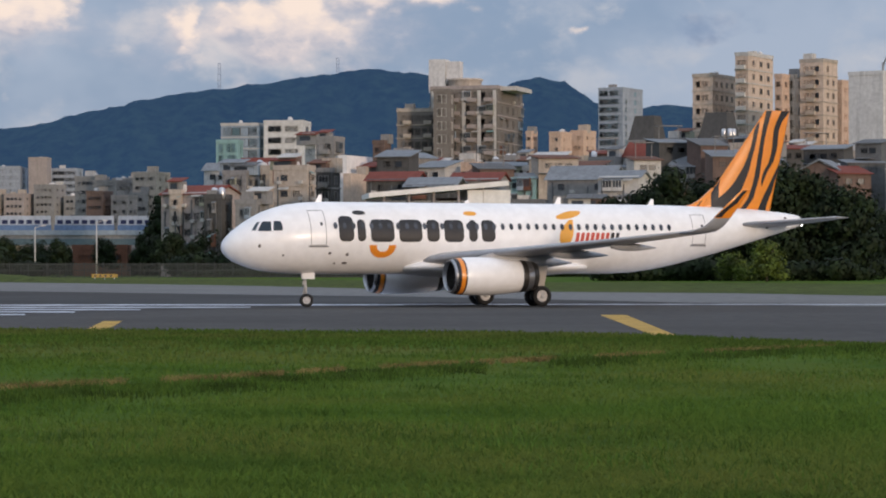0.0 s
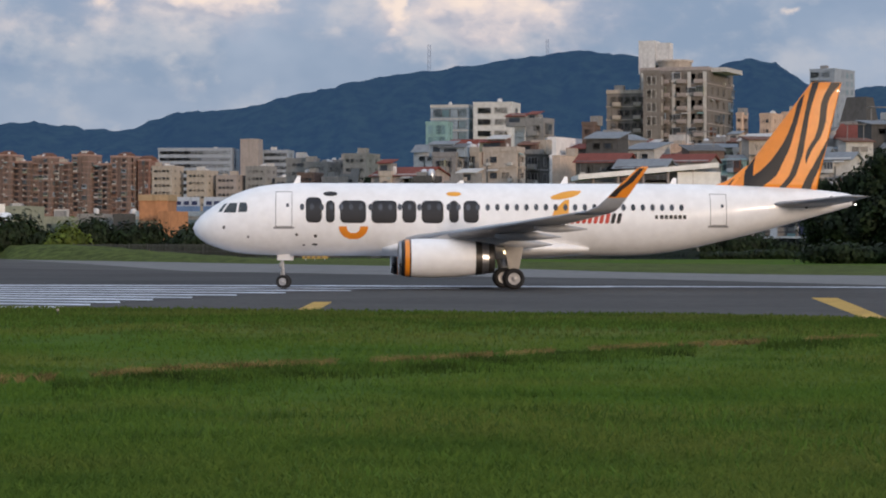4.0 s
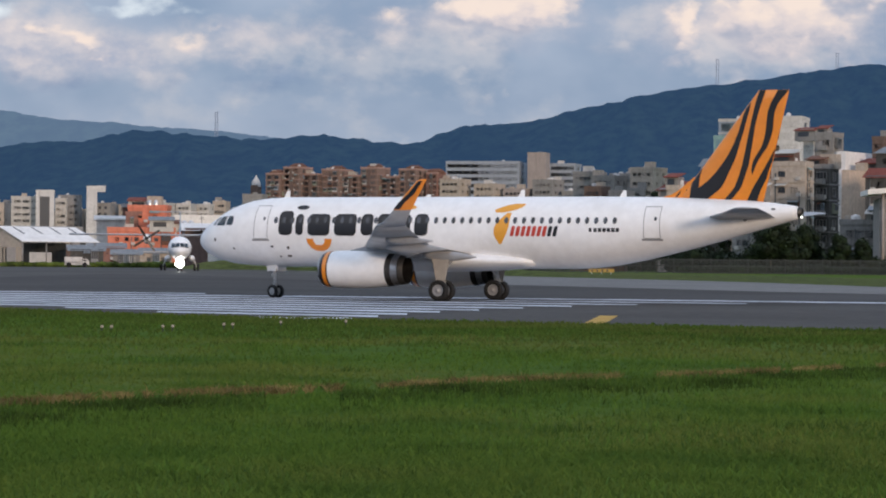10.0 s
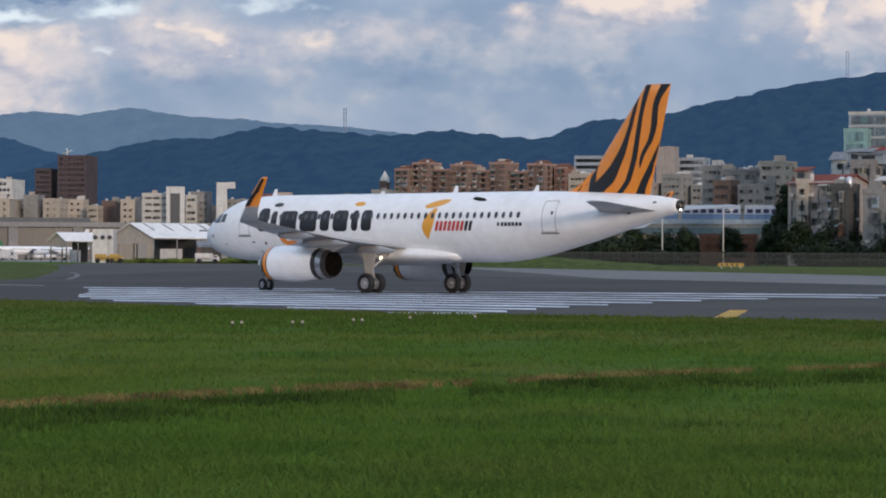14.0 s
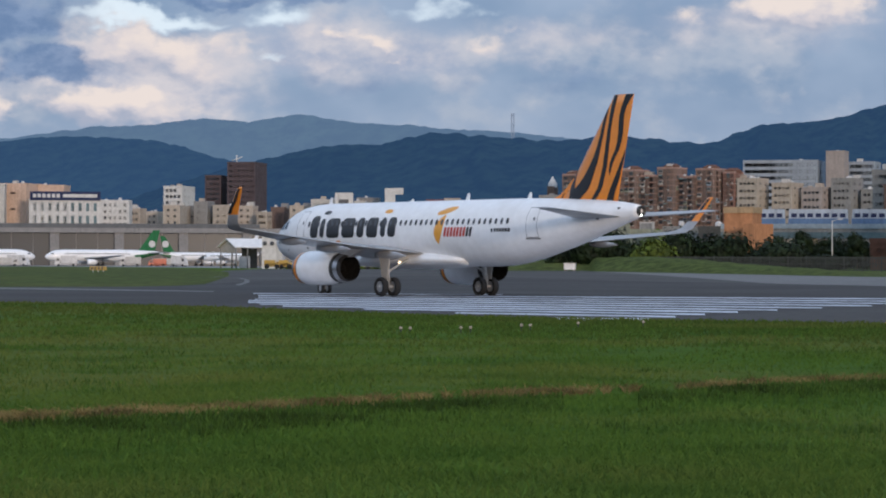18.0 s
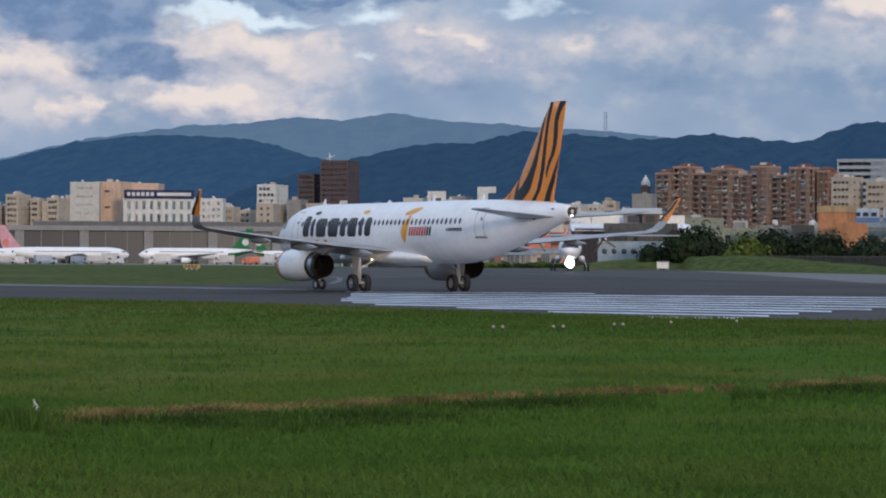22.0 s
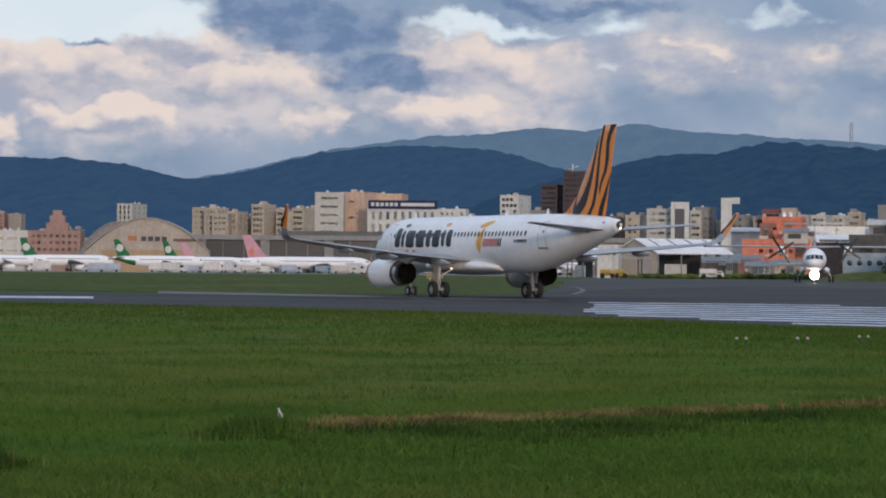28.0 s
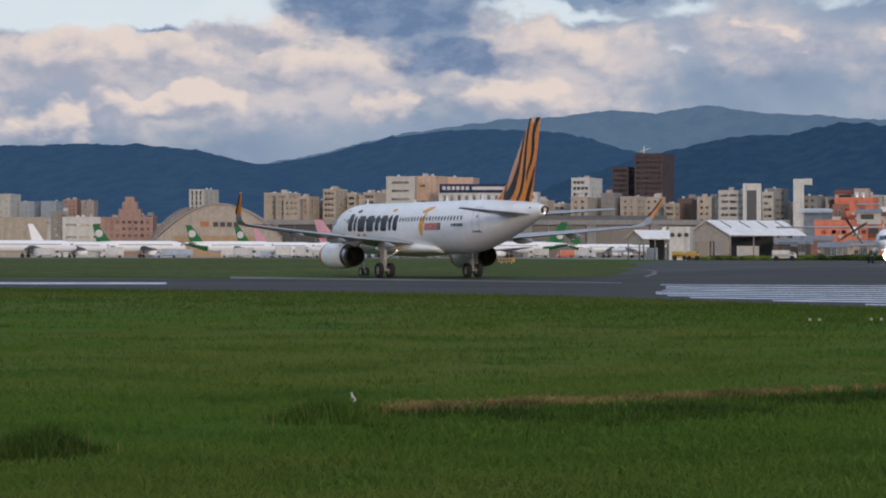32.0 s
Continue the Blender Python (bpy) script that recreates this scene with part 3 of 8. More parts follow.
def make_hills(name, table, dist, depth, mat, label, seed, rough):
    az0, az1, verts, faces = table[0][0], table[-1][0], [], []
    n = int((az1 - az0) / 0.10)
    prof = [(-1.0, 0.02), (-0.8, 0.20), (-0.6, 0.42), (-0.42, 0.60), (-0.26, 0.77), (-0.12, 0.91), (0.0, 1.0), (0.15, 0.9), (0.5, 0.4)]
    for i in range(n + 1):
        az = az0 + (az1 - az0) * i / n
        crest = EYE + lerp(table, az) * dist + rough * (noise.noise((az * 3.1, seed, 0)) + 0.6 * noise.noise((az * 9.0, seed, 4)))
        a = radians(az)
        for u, h in prof:
            gully = 0.0 if h > 0.97 else 0.05 * noise.noise((az * 0.9, u * 2.5, seed)) + 0.012 * noise.noise((az * 2.7, u * 5, seed + 3))
            d = dist + depth * u + depth * 0.08 * noise.noise((az * 1.3, u * 3, seed + 9)) * (h < 0.97)
            z = max(0.5, crest * min(0.965 if h < 0.97 else 1.0, h + gully * (h > 0.1)))
            verts.append((-math.sin(a) * d, math.cos(a) * d, z))
    k = len(prof)
    for i in range(n):
        for j in range(k - 1):
            faces.append((i * k + j, (i + 1) * k + j, (i + 1) * k + j + 1, i * k + j + 1))
    tagged(new(name, mesh_of(name, verts, faces, mat, smooth=True)), label, "hill", kind="structure")


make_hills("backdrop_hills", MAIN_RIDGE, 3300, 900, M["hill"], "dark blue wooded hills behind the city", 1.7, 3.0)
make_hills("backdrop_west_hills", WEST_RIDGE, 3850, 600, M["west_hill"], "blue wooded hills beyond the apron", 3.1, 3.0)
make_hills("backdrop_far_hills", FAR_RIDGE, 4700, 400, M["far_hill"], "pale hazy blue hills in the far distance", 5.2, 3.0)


def make_mound():
    """A grassy embankment behind the runway, under the hedges."""
    crest = [(7.6, 1.2), (8.2, 1.5), (9.0, 1.8), (10.2, 2.3), (11.0, 2.8), (12.0, 3.2), (13.0, 3.1), (14.0, 2.9), (15.0, 2.3), (15.6, 1.3)]
    prof = [(0.0, 0.0), (0.12, 0.10), (0.35, 0.55), (0.55, 0.85), (0.8, 1.0), (1.6, 1.0), (2.2, 0.0)]
    verts, faces, n = [], [], 64
    for i in range(n + 1):
        az = 7.6 + 8.0 * i / n
        top = lerp(crest, az) + 0.12 * noise.noise((az * 4, 0, 0))
        foot = lerp(FAR_EDGE, az) + 3.0 if az < 13.2 else 378.0
        for u, h in prof:
            d = foot + 26.0 * u
            p = spot(az, d)
            p.z = p.z - 0.1 + (top - p.z + 0.1) * h if h > 0 else p.z - 0.1
            verts.append(p)
    k = len(prof)
    for i in range(n):
        for j in range(k - 1):
            faces.append((i * k + j, i * k + j + 1, (i + 1) * k + j + 1, (i + 1) * k + j))
    tagged(new("grass_mound", mesh_of("grass_mound", verts, faces, M["verge"], smooth=True)), "low grassy embankment behind the runway", "embankment", kind="structure")


make_mound()


# ---- the airliner: x ahead, y to its left, z up, origin on the ground between the main wheels ----
NOSE = 17.75
FUSE = [(0.0, 3.37, 0.06, 0.06), (0.12, 3.37, 0.36, 0.34), (0.35, 3.39, 0.66, 0.60), (0.7, 3.43, 0.95, 0.88), (1.2, 3.50, 1.22, 1.16), (1.7, 3.575, 1.40, 1.40),
        (2.3, 3.66, 1.56, 1.63), (2.9, 3.74, 1.70, 1.78), (3.7, 3.82, 1.83, 1.92), (4.7, 3.87, 1.93, 2.01), (6.0, 3.89, 1.975, 2.05), (24.3, 3.89, 1.975, 2.05),
        (25.6, 3.92, 1.965, 2.02), (27.0, 4.00, 1.92, 1.93), (28.5, 4.13, 1.82, 1.78), (30.0, 4.29, 1.67, 1.59), (31.5, 4.45, 1.47, 1.39), (33.0, 4.62, 1.22, 1.16),
        (34.5, 4.79, 0.94, 0.91), (36.0, 4.93, 0.62, 0.63), (37.0, 5.01, 0.40, 0.42), (37.35, 5.03, 0.30, 0.32)]


def fuse_at(s):
    for a, b in zip(FUSE, FUSE[1:]):
        if s <= b[0]:
            f = max(0.0, (s - a[0]) / (b[0] - a[0]))
            return tuple(a[i] + (b[i] - a[i]) * f for i in (1, 2, 3))
    return FUSE[-1][1:]


def skin(s, z, side=1, off=0.012):
    """The point of the fuselage's side at station s (metres behind the nose) and height z."""
    zc, w, h = fuse_at(s)
    u = max(-0.98, min(0.98, (z - zc) / h))
    y = w * math.sqrt(1 - u * u)
    ny, nz = y / (w * w), (z - zc) / (h * h)
    l = math.hypot(ny, nz)
    return Vector((NOSE - s, side * (y + off * ny / l), z + off * nz / l))


def skin_patch(name, outline, mat, side=1, off=0.012, thick=True):
    """A flat shape laid on the fuselage's side: rows of (z, s_left, s_right) from below to above, bent round the skin."""
    verts, faces, cols = [], [], 7
    for z, a, b in outline:
        for j in range(cols):
            verts.append(skin(a + (b - a) * j / (cols - 1), z, side, off))
    for i in range(len(outline) - 1):
        for j in range(cols - 1):
            q = (i * cols + j, i * cols + j + 1, (i + 1) * cols + j + 1, (i + 1) * cols + j)
            faces.append(q if side < 0 else tuple(reversed(q)))
    return mesh_of(name, verts, faces, mat, smooth=True)


def rounded(s0, s1, z0, z1, r=0.12, steps=4):
    """Rows for a rounded rectangle."""
    rows, r = [], min(r, (s1 - s0) / 2.001, (z1 - z0) / 2.001)
    for i in range(steps + 1):
        t = math.pi / 2 * i / steps
        rows.append((z0 + r * (1 - math.cos(t)), s0 + r * (1 - math.sin(t)), s1 - r * (1 - math.sin(t))))
    n = max(1, int((z1 - z0) / 0.25))
    rows += [(z0 + r + (z1 - z0 - 2 * r) * i / n, s0, s1) for i in range(1, n)]
    for i in range(steps + 1):
        t = math.pi / 2 * i / steps
        rows.append((z1 - r + r * math.sin(t), s0 + r * (1 - math.cos(t)), s1 - r * (1 - math.cos(t))))
    return rows


def oval(s, z, a, b, steps=8, lean=0.0):
    return [(z + b * u, s + lean * b * u - a * math.sqrt(max(0, 1 - u * u)) - 0.002, s + lean * b * u + a * math.sqrt(max(0, 1 - u * u)) + 0.002)
            for u in (math.sin(math.pi * (i / steps - 0.5)) for i in range(steps + 1))]


def skin_frame(name, s0, s1, z0, z1, w, mat, side=1):
    """A thin seam round a door."""
    verts, faces = [], []
    pts = []
    n = 8
    for i in range(n):
        pts.append((s0 + (s1 - s0) * i / n, z0, 0, 1))
    for i in range(n):
        pts.append((s1, z0 + (z1 - z0) * i / n, -1, 0))
    for i in range(n):
        pts.append((s1 - (s1 - s0) * i / n, z1, 0, -1))
    for i in range(n):
        pts.append((s0, z1 - (z1 - z0) * i / n, 1, 0))
    cs, cz = (s0 + s1) / 2, (z0 + z1) / 2
    for s, z, _, _ in pts:
        k = 1 - 2 * w / (s1 - s0), 1 - 2 * w / (z1 - z0)
        verts += [skin(s, z, side, 0.012), skin(cs + (s - cs) * k[0], cz + (z - cz) * k[1], side, 0.012)]
    m = len(pts)
    for i in range(m):
        a, b = 2 * i, 2 * ((i + 1) % m)
        faces.append((a, b, b + 1, a + 1))
    return mesh_of(name, verts, faces, mat)


def airfoil(le, chord, z, thick, y, k=9, up=(0, 0, 1)):
    """A wing section at spanwise y: a closed ring, leading edge at station le."""
    top = []
    for i in range(k + 1):
        u = (1 - math.cos(math.pi * i / k)) / 2
        t = thick * (2.969 * math.sqrt(u) - 1.26 * u - 3.516 * u * u + 2.843 * u ** 3 - 1.015 * u ** 4) / 2 * 2
        top.append((u, t))
    up = Vector(up)
    base = lambda u: Vector((NOSE - le - chord * u, y, z))
    ring = [base(u) + up * t * 0.62 for u, t in reversed(top)] + [base(u) - up * t * 0.42 for u, t in top[1:-1]]
    return [tuple(p) for p in ring]


def flap_canoe(name, s0, s1, y, z, r, mat):
    rings = []
    for i in range(9):
        u = i / 8
        rr = r * math.sin(math.pi * min(1, 0.08 + 0.90 * u) ** 0.8) + 0.01
        rings.append([(NOSE - (s0 + (s1 - s0) * u), y + rr * 0.62 * math.cos(2 * math.pi * j / 10), z - 0.28 * r * u + rr * math.sin(2 * math.pi * j / 10)) for j in range(10)])
    return loft(name, rings, mat)


def wheel(parent, at, r, width, label=""):
    """A tyre and its hub, turning about its own y axis."""
    w = width / 2
    tyre = lathe("tyre", [(-w * 0.55, r * 0.56), (-w * 0.92, r * 0.66), (-w, r * 0.82), (-w * 0.82, r * 0.95), (-w * 0.4, r), (w * 0.4, r), (w * 0.82, r * 0.95), (w, r * 0.82),
                          (w * 0.92, r * 0.66), (w * 0.55, r * 0.56)], M["tyre"], "y", 28)
    ob = part("wheel", tyre, parent, label, at)
    return ob


def hub_mesh(r, width):
    w = width / 2
    me = lathe("hub", [(-w * 0.62, 0.02), (-w * 0.62, r * 0.18), (-w * 0.45, r * 0.24), (-w * 0.5, r * 0.50), (-w * 0.6, r * 0.57), (w * 0.6, r * 0.57), (w * 0.5, r * 0.50),
                       (w * 0.45, r * 0.24), (w * 0.62, r * 0.18), (w * 0.62, 0.02)], M["hub"], "y", 18, caps=True)
    return me


ROLLERS, STEER = [], []


def fin_half(s, z):
    """Half the fin's thickness at station s and height z."""
    f = (z - 5.6) / (11.74 - 5.6)
    le, te = 30.35 + (35.05 - 30.35) * f, 35.35 + (36.78 - 35.35) * f
    u = min(0.995, max(0.004, (s - le) / (te - le)))
    t = (0.50 - 0.30 * f) * (2.969 * math.sqrt(u) - 1.26 * u - 3.516 * u * u + 2.843 * u ** 3 - 1.015 * u ** 4)
    return t * 0.5


def fin_stripe(name, rows, parent, mat):
    """A dark tiger stripe on both sides of the fin: rows of (height, front, back) as shares of the fin's height and chord."""
    fine = []
    for a, b in zip(rows, rows[1:]):
        for i in range(3):
            fine.append(tuple(a[j] + (b[j] - a[j]) * i / 3 for j in range(3)))
    fine.append(rows[-1])
    for side in (1, -1):
        verts, faces = [], []
        for g, u0, u1 in fine:
            z = 5.52 + 6.21 * g
            f = (z - 5.6) / 6.14
            le, te = 30.35 + 4.70 * f, 35.35 + 1.43 * f
            for k in range(5):
                s = le + (te - le) * min(0.994, max(0.008, u0 + (u1 - u0) * k / 4))
                verts.append((NOSE - s, side * (fin_half(s, z) + 0.012), z))
        for i in range(len(fine) - 1):
            for k in range(4):
                faces.append((5 * i + k, 5 * i + k + 1, 5 * i + k + 6, 5 * i + k + 5))
        part(name, mesh_of(name, verts, faces, mat), parent)


def make_airliner():
    jet = thing("airliner", "white twin-jet airliner with orange tiger-striped tail taxiing on the runway", "airplane")
    # fuselage
    rings, k = [], 40
    for i, (s, zc, w, h) in enumerate(FUSE):
        rings.append([(NOSE - s, w * math.cos(2 * math.pi * j / k), zc + h * math.sin(2 * math.pi * j / k)) for j in range(k)])
    body = part("fuselage", loft("fuselage", rings, M["white"]), jet, "glossy white fuselage")
    # cockpit windows on both sides, and two in front
    for side in (1, -1):
        for outline in ([(4.24, 1.72, 2.42), (4.40, 1.80, 2.44), (4.60, 1.93, 2.47), (4.78, 2.08, 2.50)],
                        [(4.27, 2.54, 3.02), (4.45, 2.56, 3.06), (4.65, 2.60, 3.05), (4.80, 2.64, 2.98)],
                        [(4.27, 1.42, 1.62), (4.42, 1.52, 1.70), (4.60, 1.66, 1.82), (4.74, 1.80, 1.94)]):
            part("cockpit_window", skin_patch("cockpit_window", outline, M["cockpit_glass"], side), body, "dark cockpit pane")
        for s0, s1, z0, z1 in ((4.62, 5.55, 3.45, 5.42), (29.0, 29.95, 3.56, 5.34)):
            door = part("cabin_door", skin_patch("cabin_door", rounded(s0, s1, z0, z1, 0.12), M["white"], side, 0.006), body, "white cabin door")
            part("door_seam", skin_frame("door_seam", s0, s1, z0, z1, 0.035, M["seam"], side), door)
            part("door_sill", skin_patch("door_sill", [(z0 - 0.10, s0 - 0.1, s1 + 0.1), (z0 - 0.01, s0 - 0.12, s1 + 0.12)], M["seam"], side, 0.02), door)
            part("door_pane", skin_patch("door_pane", oval(s0 + 0.72 * (s1 - s0), 4.65, 0.08, 0.11), M["cabin_glass"], side, 0.016), door)
        for i in range(40):
            s = 6.1 + 0.545 * i
            if side < 0 and i > 38:
                continue
            part("cabin_window", skin_patch("cabin_window", oval(s, 4.55, 0.125, 0.19, 6), M["cabin_glass"], side, 0.030), body)
    # painted marks, as plain shapes in their colours
    deep = M["charcoal"]
    blocks = [(6.30, 7.20, 3.68, 5.10), (7.42, 7.92, 3.68, 4.92), (8.22, 9.66, 3.66, 4.92), (9.96, 11.38, 3.66, 4.92), (11.68, 12.46, 3.68, 4.92),
              (12.76, 13.98, 3.66, 4.92), (14.30, 14.84, 3.68, 4.92), (15.10, 15.96, 3.68, 4.92)]
    for s0, s1, z0, z1 in blocks:
        part("dark_mark", skin_patch("dark_mark", rounded(s0, s1, z0, z1, 0.28), deep, 1, 0.012), body, "charcoal painted block")
    part("dark_mark", skin_patch("dark_mark", oval(7.68, 5.30, 0.40, 0.13), deep, 1, 0.012), body, "charcoal painted oval")
    part("orange_mark", skin_patch("orange_mark", oval(14.58, 5.30, 0.42, 0.13), M["amber"], 1, 0.012), body, "orange painted oval")
    smile = []
    for i in range(9):
        z = 2.78 + 0.70 * i / 8
        half = 0.80 * math.sqrt(max(0.0, 1 - ((3.50 - z) / 0.74) ** 2)) + 0.02
        smile.append((z, 8.96 - half, 8.96 + half))
    mark = part("orange_mark", skin_patch("orange_mark", smile, M["orange"], 1, 0.012), body, "orange painted half-round")
    part("pale_mark", skin_patch("pale_mark", [(3.12, 8.80, 9.12), (3.22, 8.66, 9.26), (3.36, 8.60, 9.32), (3.60, 8.58, 9.34)], M["white"], 1, 0.018), mark)
    # leaf-like amber mark and the small bars behind it
    part("amber_mark", skin_patch("amber_mark", [(5.0, 20.15, 20.5), (5.08, 20.0, 21.0), (5.18, 20.05, 21.35), (5.3, 20.35, 21.6), (5.42, 20.7, 21.75), (5.5, 21.15, 21.70)], M["amber"], 1, 0.014), body, "amber painted leaf")
    part("amber_mark", skin_patch("amber_mark", [(3.22, 20.42, 20.50), (3.5, 20.2, 20.68), (3.8, 20.08, 20.85), (4.1, 20.08, 20.96), (4.4, 20.2, 21.0), (4.7, 20.5, 21.02), (4.98, 20.82, 21.06)], M["amber"], 1, 0.014), body, "amber painted leaf")
    # a row of plain leaning bars behind it
    for i in range(9):
        s0, z1, mat = 21.06 + 0.325 * i, 4.24, "red" if i < 7 else "charcoal"
        s1, nm = s0 + 0.22, mat
        rows = [(z, a + 0.22 * (z - 3.66), b + 0.22 * (z - 3.66)) for z, a, b in rounded(s0, s1, 3.66, z1, 0.08)]
        part("painted_bar", skin_patch("painted_bar", rows, M[mat], 1, 0.014), body, nm + " painted leaning bar")
    part("dark_mark", skin_patch("dark_mark", rounded(25.85, 26.01, 3.92, 4.14, 0.04), deep, 1, 0.014), body, "small dark bar")
    for i in range(6):
        part("dark_mark", skin_patch("dark_mark", rounded(26.13 + 0.26 * i, 26.33 + 0.26 * i, 3.92, 4.14, 0.04), deep, 1, 0.014), body, "small dark bar")
    # vents and hatches
    for s, z, a, b in ((1.75, 3.42, 0.07, 0.10), (10.0 - 4.2, 3.02, 0.09, 0.07), (6.85, 2.95, 0.09, 0.09), (6.8, 2.48, 0.16, 0.06), (6.2, 2.45, 0.07, 0.05), (3.1, 2.9, 0.06, 0.06), (36.1, 5.2, 0.12, 0.05), (34.6, 4.62, 0.1, 0.08)):
        part("vent", skin_patch("vent", oval(s, z, a, b, 6), M["dark_metal"], 1, 0.014), body)
    for s, hgt in ((5.6, 0.42), (20.7, 0.40), (26.9, 0.35), (14.8, 0.16)):
        zt = fuse_at(s)[0] + fuse_at(s)[2]
        v = [(NOSE - s, 0.02, zt - 0.03), (NOSE - s - 0.42, 0.02, zt - 0.03), (NOSE - s - 0.42, 0.015, zt + hgt), (NOSE - s - 0.24, 0.015, zt + hgt)]
        v += [(x, -y, z) for x, y, z in v]
        part("antenna", mesh_of("antenna", v, [(0, 1, 2, 3), (7, 6, 5, 4), (0, 3, 7, 4), (1, 5, 6, 2), (3, 2, 6, 7), (0, 4, 5, 1)], M["white"]), body, "white blade antenna")
    part("tail_cone", lathe("tail_cone", [(-0.02, 0.31), (-0.22, 0.26), (-0.24, 0.19), (0.1, 0.16), (0.12, 0.01)], M["dark_metal"], "x", 20), body, "dark exhaust of the tail cone", pose(NOSE - 37.35, 0, 5.03))
    part("tail_lamp", lathe("tail_lamp", [(-0.10, 0.01), (-0.07, 0.05), (0.0, 0.06)], M["tail_light"], "x", 12), body, "lit white tail light", pose(NOSE - 37.52, 0.10, 4.80))
    # belly fairing
    rings = []
    for u in [i / 16 for i in range(17)]:
        s = 10.6 + 11.6 * u
        e = max(0.02, math.sin(math.pi * min(1, max(0, u)) ** 0.85)) ** 0.45
        w, top, bot = 1.15 + 1.06 * e, 2.35 + 0.62 * e, 2.05 - 0.42 * e
        zc, hh = (top + bot) / 2, (top - bot) / 2
        rings.append([(NOSE - s, w * math.cos(2 * math.pi * j / 24), zc + hh * math.sin(2 * math.pi * j / 24)) for j in range(24)])
    part("belly_fairing", loft("belly_fairing", rings, M["white"]), jet, "white rounded belly fairing")
    # wings
    for side in (1, -1):
        secs = [airfoil(10.9, 7.7, 2.55, 0.86, 0.6), airfoil(11.9, 6.75, 2.66, 0.78, 1.97), airfoil(13.1, 5.3, 2.86, 0.60, 4.2), airfoil(14.2, 4.05, 3.06, 0.46, 6.4),
                airfoil(17.1, 2.85, 3.52, 0.33, 11.6), airfoil(19.85, 1.75, 4.00, 0.19, 16.5)]
        secs = [[(x, side * y, z) for x, y, z in r] for r in secs]
        wing = part("wing", loft("wing", secs, M["grey_paint"]), jet, "pale grey swept wing")
        tip = [airfoil(19.85, 1.75, 4.00, 0.19, 16.5), airfoil(20.38, 1.44, 4.09, 0.18, 17.0, up=(0, -0.35, 0.94)), airfoil(20.90, 1.18, 4.34, 0.16, 17.36, up=(0, -0.75, 0.66)),
               airfoil(21.38, 1.02, 4.80, 0.14, 17.56, up=(0, -0.95, 0.3)), airfoil(22.16, 0.78, 5.60, 0.11, 17.76, up=(0, -0.98, 0.15)), airfoil(22.86, 0.52, 6.26, 0.07, 17.9, up=(0, -1, 0.1)),
               airfoil(23.10, 0.32, 6.36, 0.04, 17.91, up=(0, -1, 0.1))]
        tip = [[(x, side * y, z) for x, y, z in r] for r in tip]
        kk = len(tip[0])
        fm = [1 if i < 3 else 0 for i in range(len(tip) - 1) for j in range(kk)] + [0, 0]
        wl = part("winglet", loft("winglet", tip, [M["orange"], M["grey_paint"]], face_mats=fm), wing, "orange upturned winglet with a dark stripe")
        for face in (1, -1):
            strip = []
            for le, c, z, y, t in ((21.40, 1.00, 4.83, 17.56, 0.10), (21.75, 0.90, 5.18, 17.66, 0.09), (22.16, 0.78, 5.60, 17.76, 0.075), (22.50, 0.65, 5.93, 17.83, 0.06), (22.86, 0.52, 6.26, 17.90, 0.045)):
                f0, f1 = (0.03, 0.40) if z < 5.5 else (0.22, 0.66)
                strip += [(NOSE - le - c * f0, side * (y + face * t), z), (NOSE - le - c * f1, side * (y + face * t * 0.9), z)]
            part("stripe", mesh_of("stripe", strip, [(2 * i, 2 * i + 1, 2 * i + 3, 2 * i + 2) for i in range(4)], M["charcoal"]), wl, "charcoal stripe")
        for s0, s1, y, z, r in ((16.6, 19.9, 3.9, 2.55, 0.30), (16.4, 20.0, 8.1, 2.95, 0.27), (18.2, 21.0, 11.9, 3.32, 0.22)):
            part("flap_fairing", flap_canoe("flap_fairing", s0, s1, side * y, z, r, M["grey_paint"]), wing)
        # slat and flap lines as thin raised strips
        for y0, y1, le0, le1, c0, c1, z0, z1 in ((2.4, 6.3, 12.1, 14.1, 6.4, 4.1, 2.70, 3.05), (6.5, 16.2, 14.3, 19.3, 4.0, 1.8, 3.07, 3.98)):
            v = []
            for y, le, c, z in ((y0, le0, c0, z0), (y1, le1, c1, z1)):
                for u in (0.74, 0.752):
                    v.append((NOSE - le - c * u, side * y, z + 0.19 * c / 4 + 0.03))
            part("flap_gap", mesh_of("flap_gap", v, [(0, 1, 3, 2)], M["seam"]), wing)
        # engine
        eng = part("engine", lathe("engine", [(0.10, 0.93), (-0.15, 1.00), (-0.8, 1.06), (-1.8, 1.07), (-2.9, 1.02), (-3.9, 0.92), (-4.25, 0.88)], M["white"], "x", 36), jet,
                   "white engine nacelle", pose(NOSE - 11.55, side * 5.75, 1.72))
        part("inlet_lip", lathe("inlet_lip", [(0.10, 0.935), (0.20, 0.915), (0.24, 0.87), (0.20, 0.83), (0.0, 0.80)], M["metal"], "x", 36), eng, "bright metal inlet lip")
        part("inlet_duct", lathe("inlet_duct", [(0.02, 0.80), (-0.9, 0.82), (-1.0, 0.30), (-0.75, 0.14), (-0.55, 0.01)], M["dark_metal"], "x", 30), eng, "dark fan and spinner")
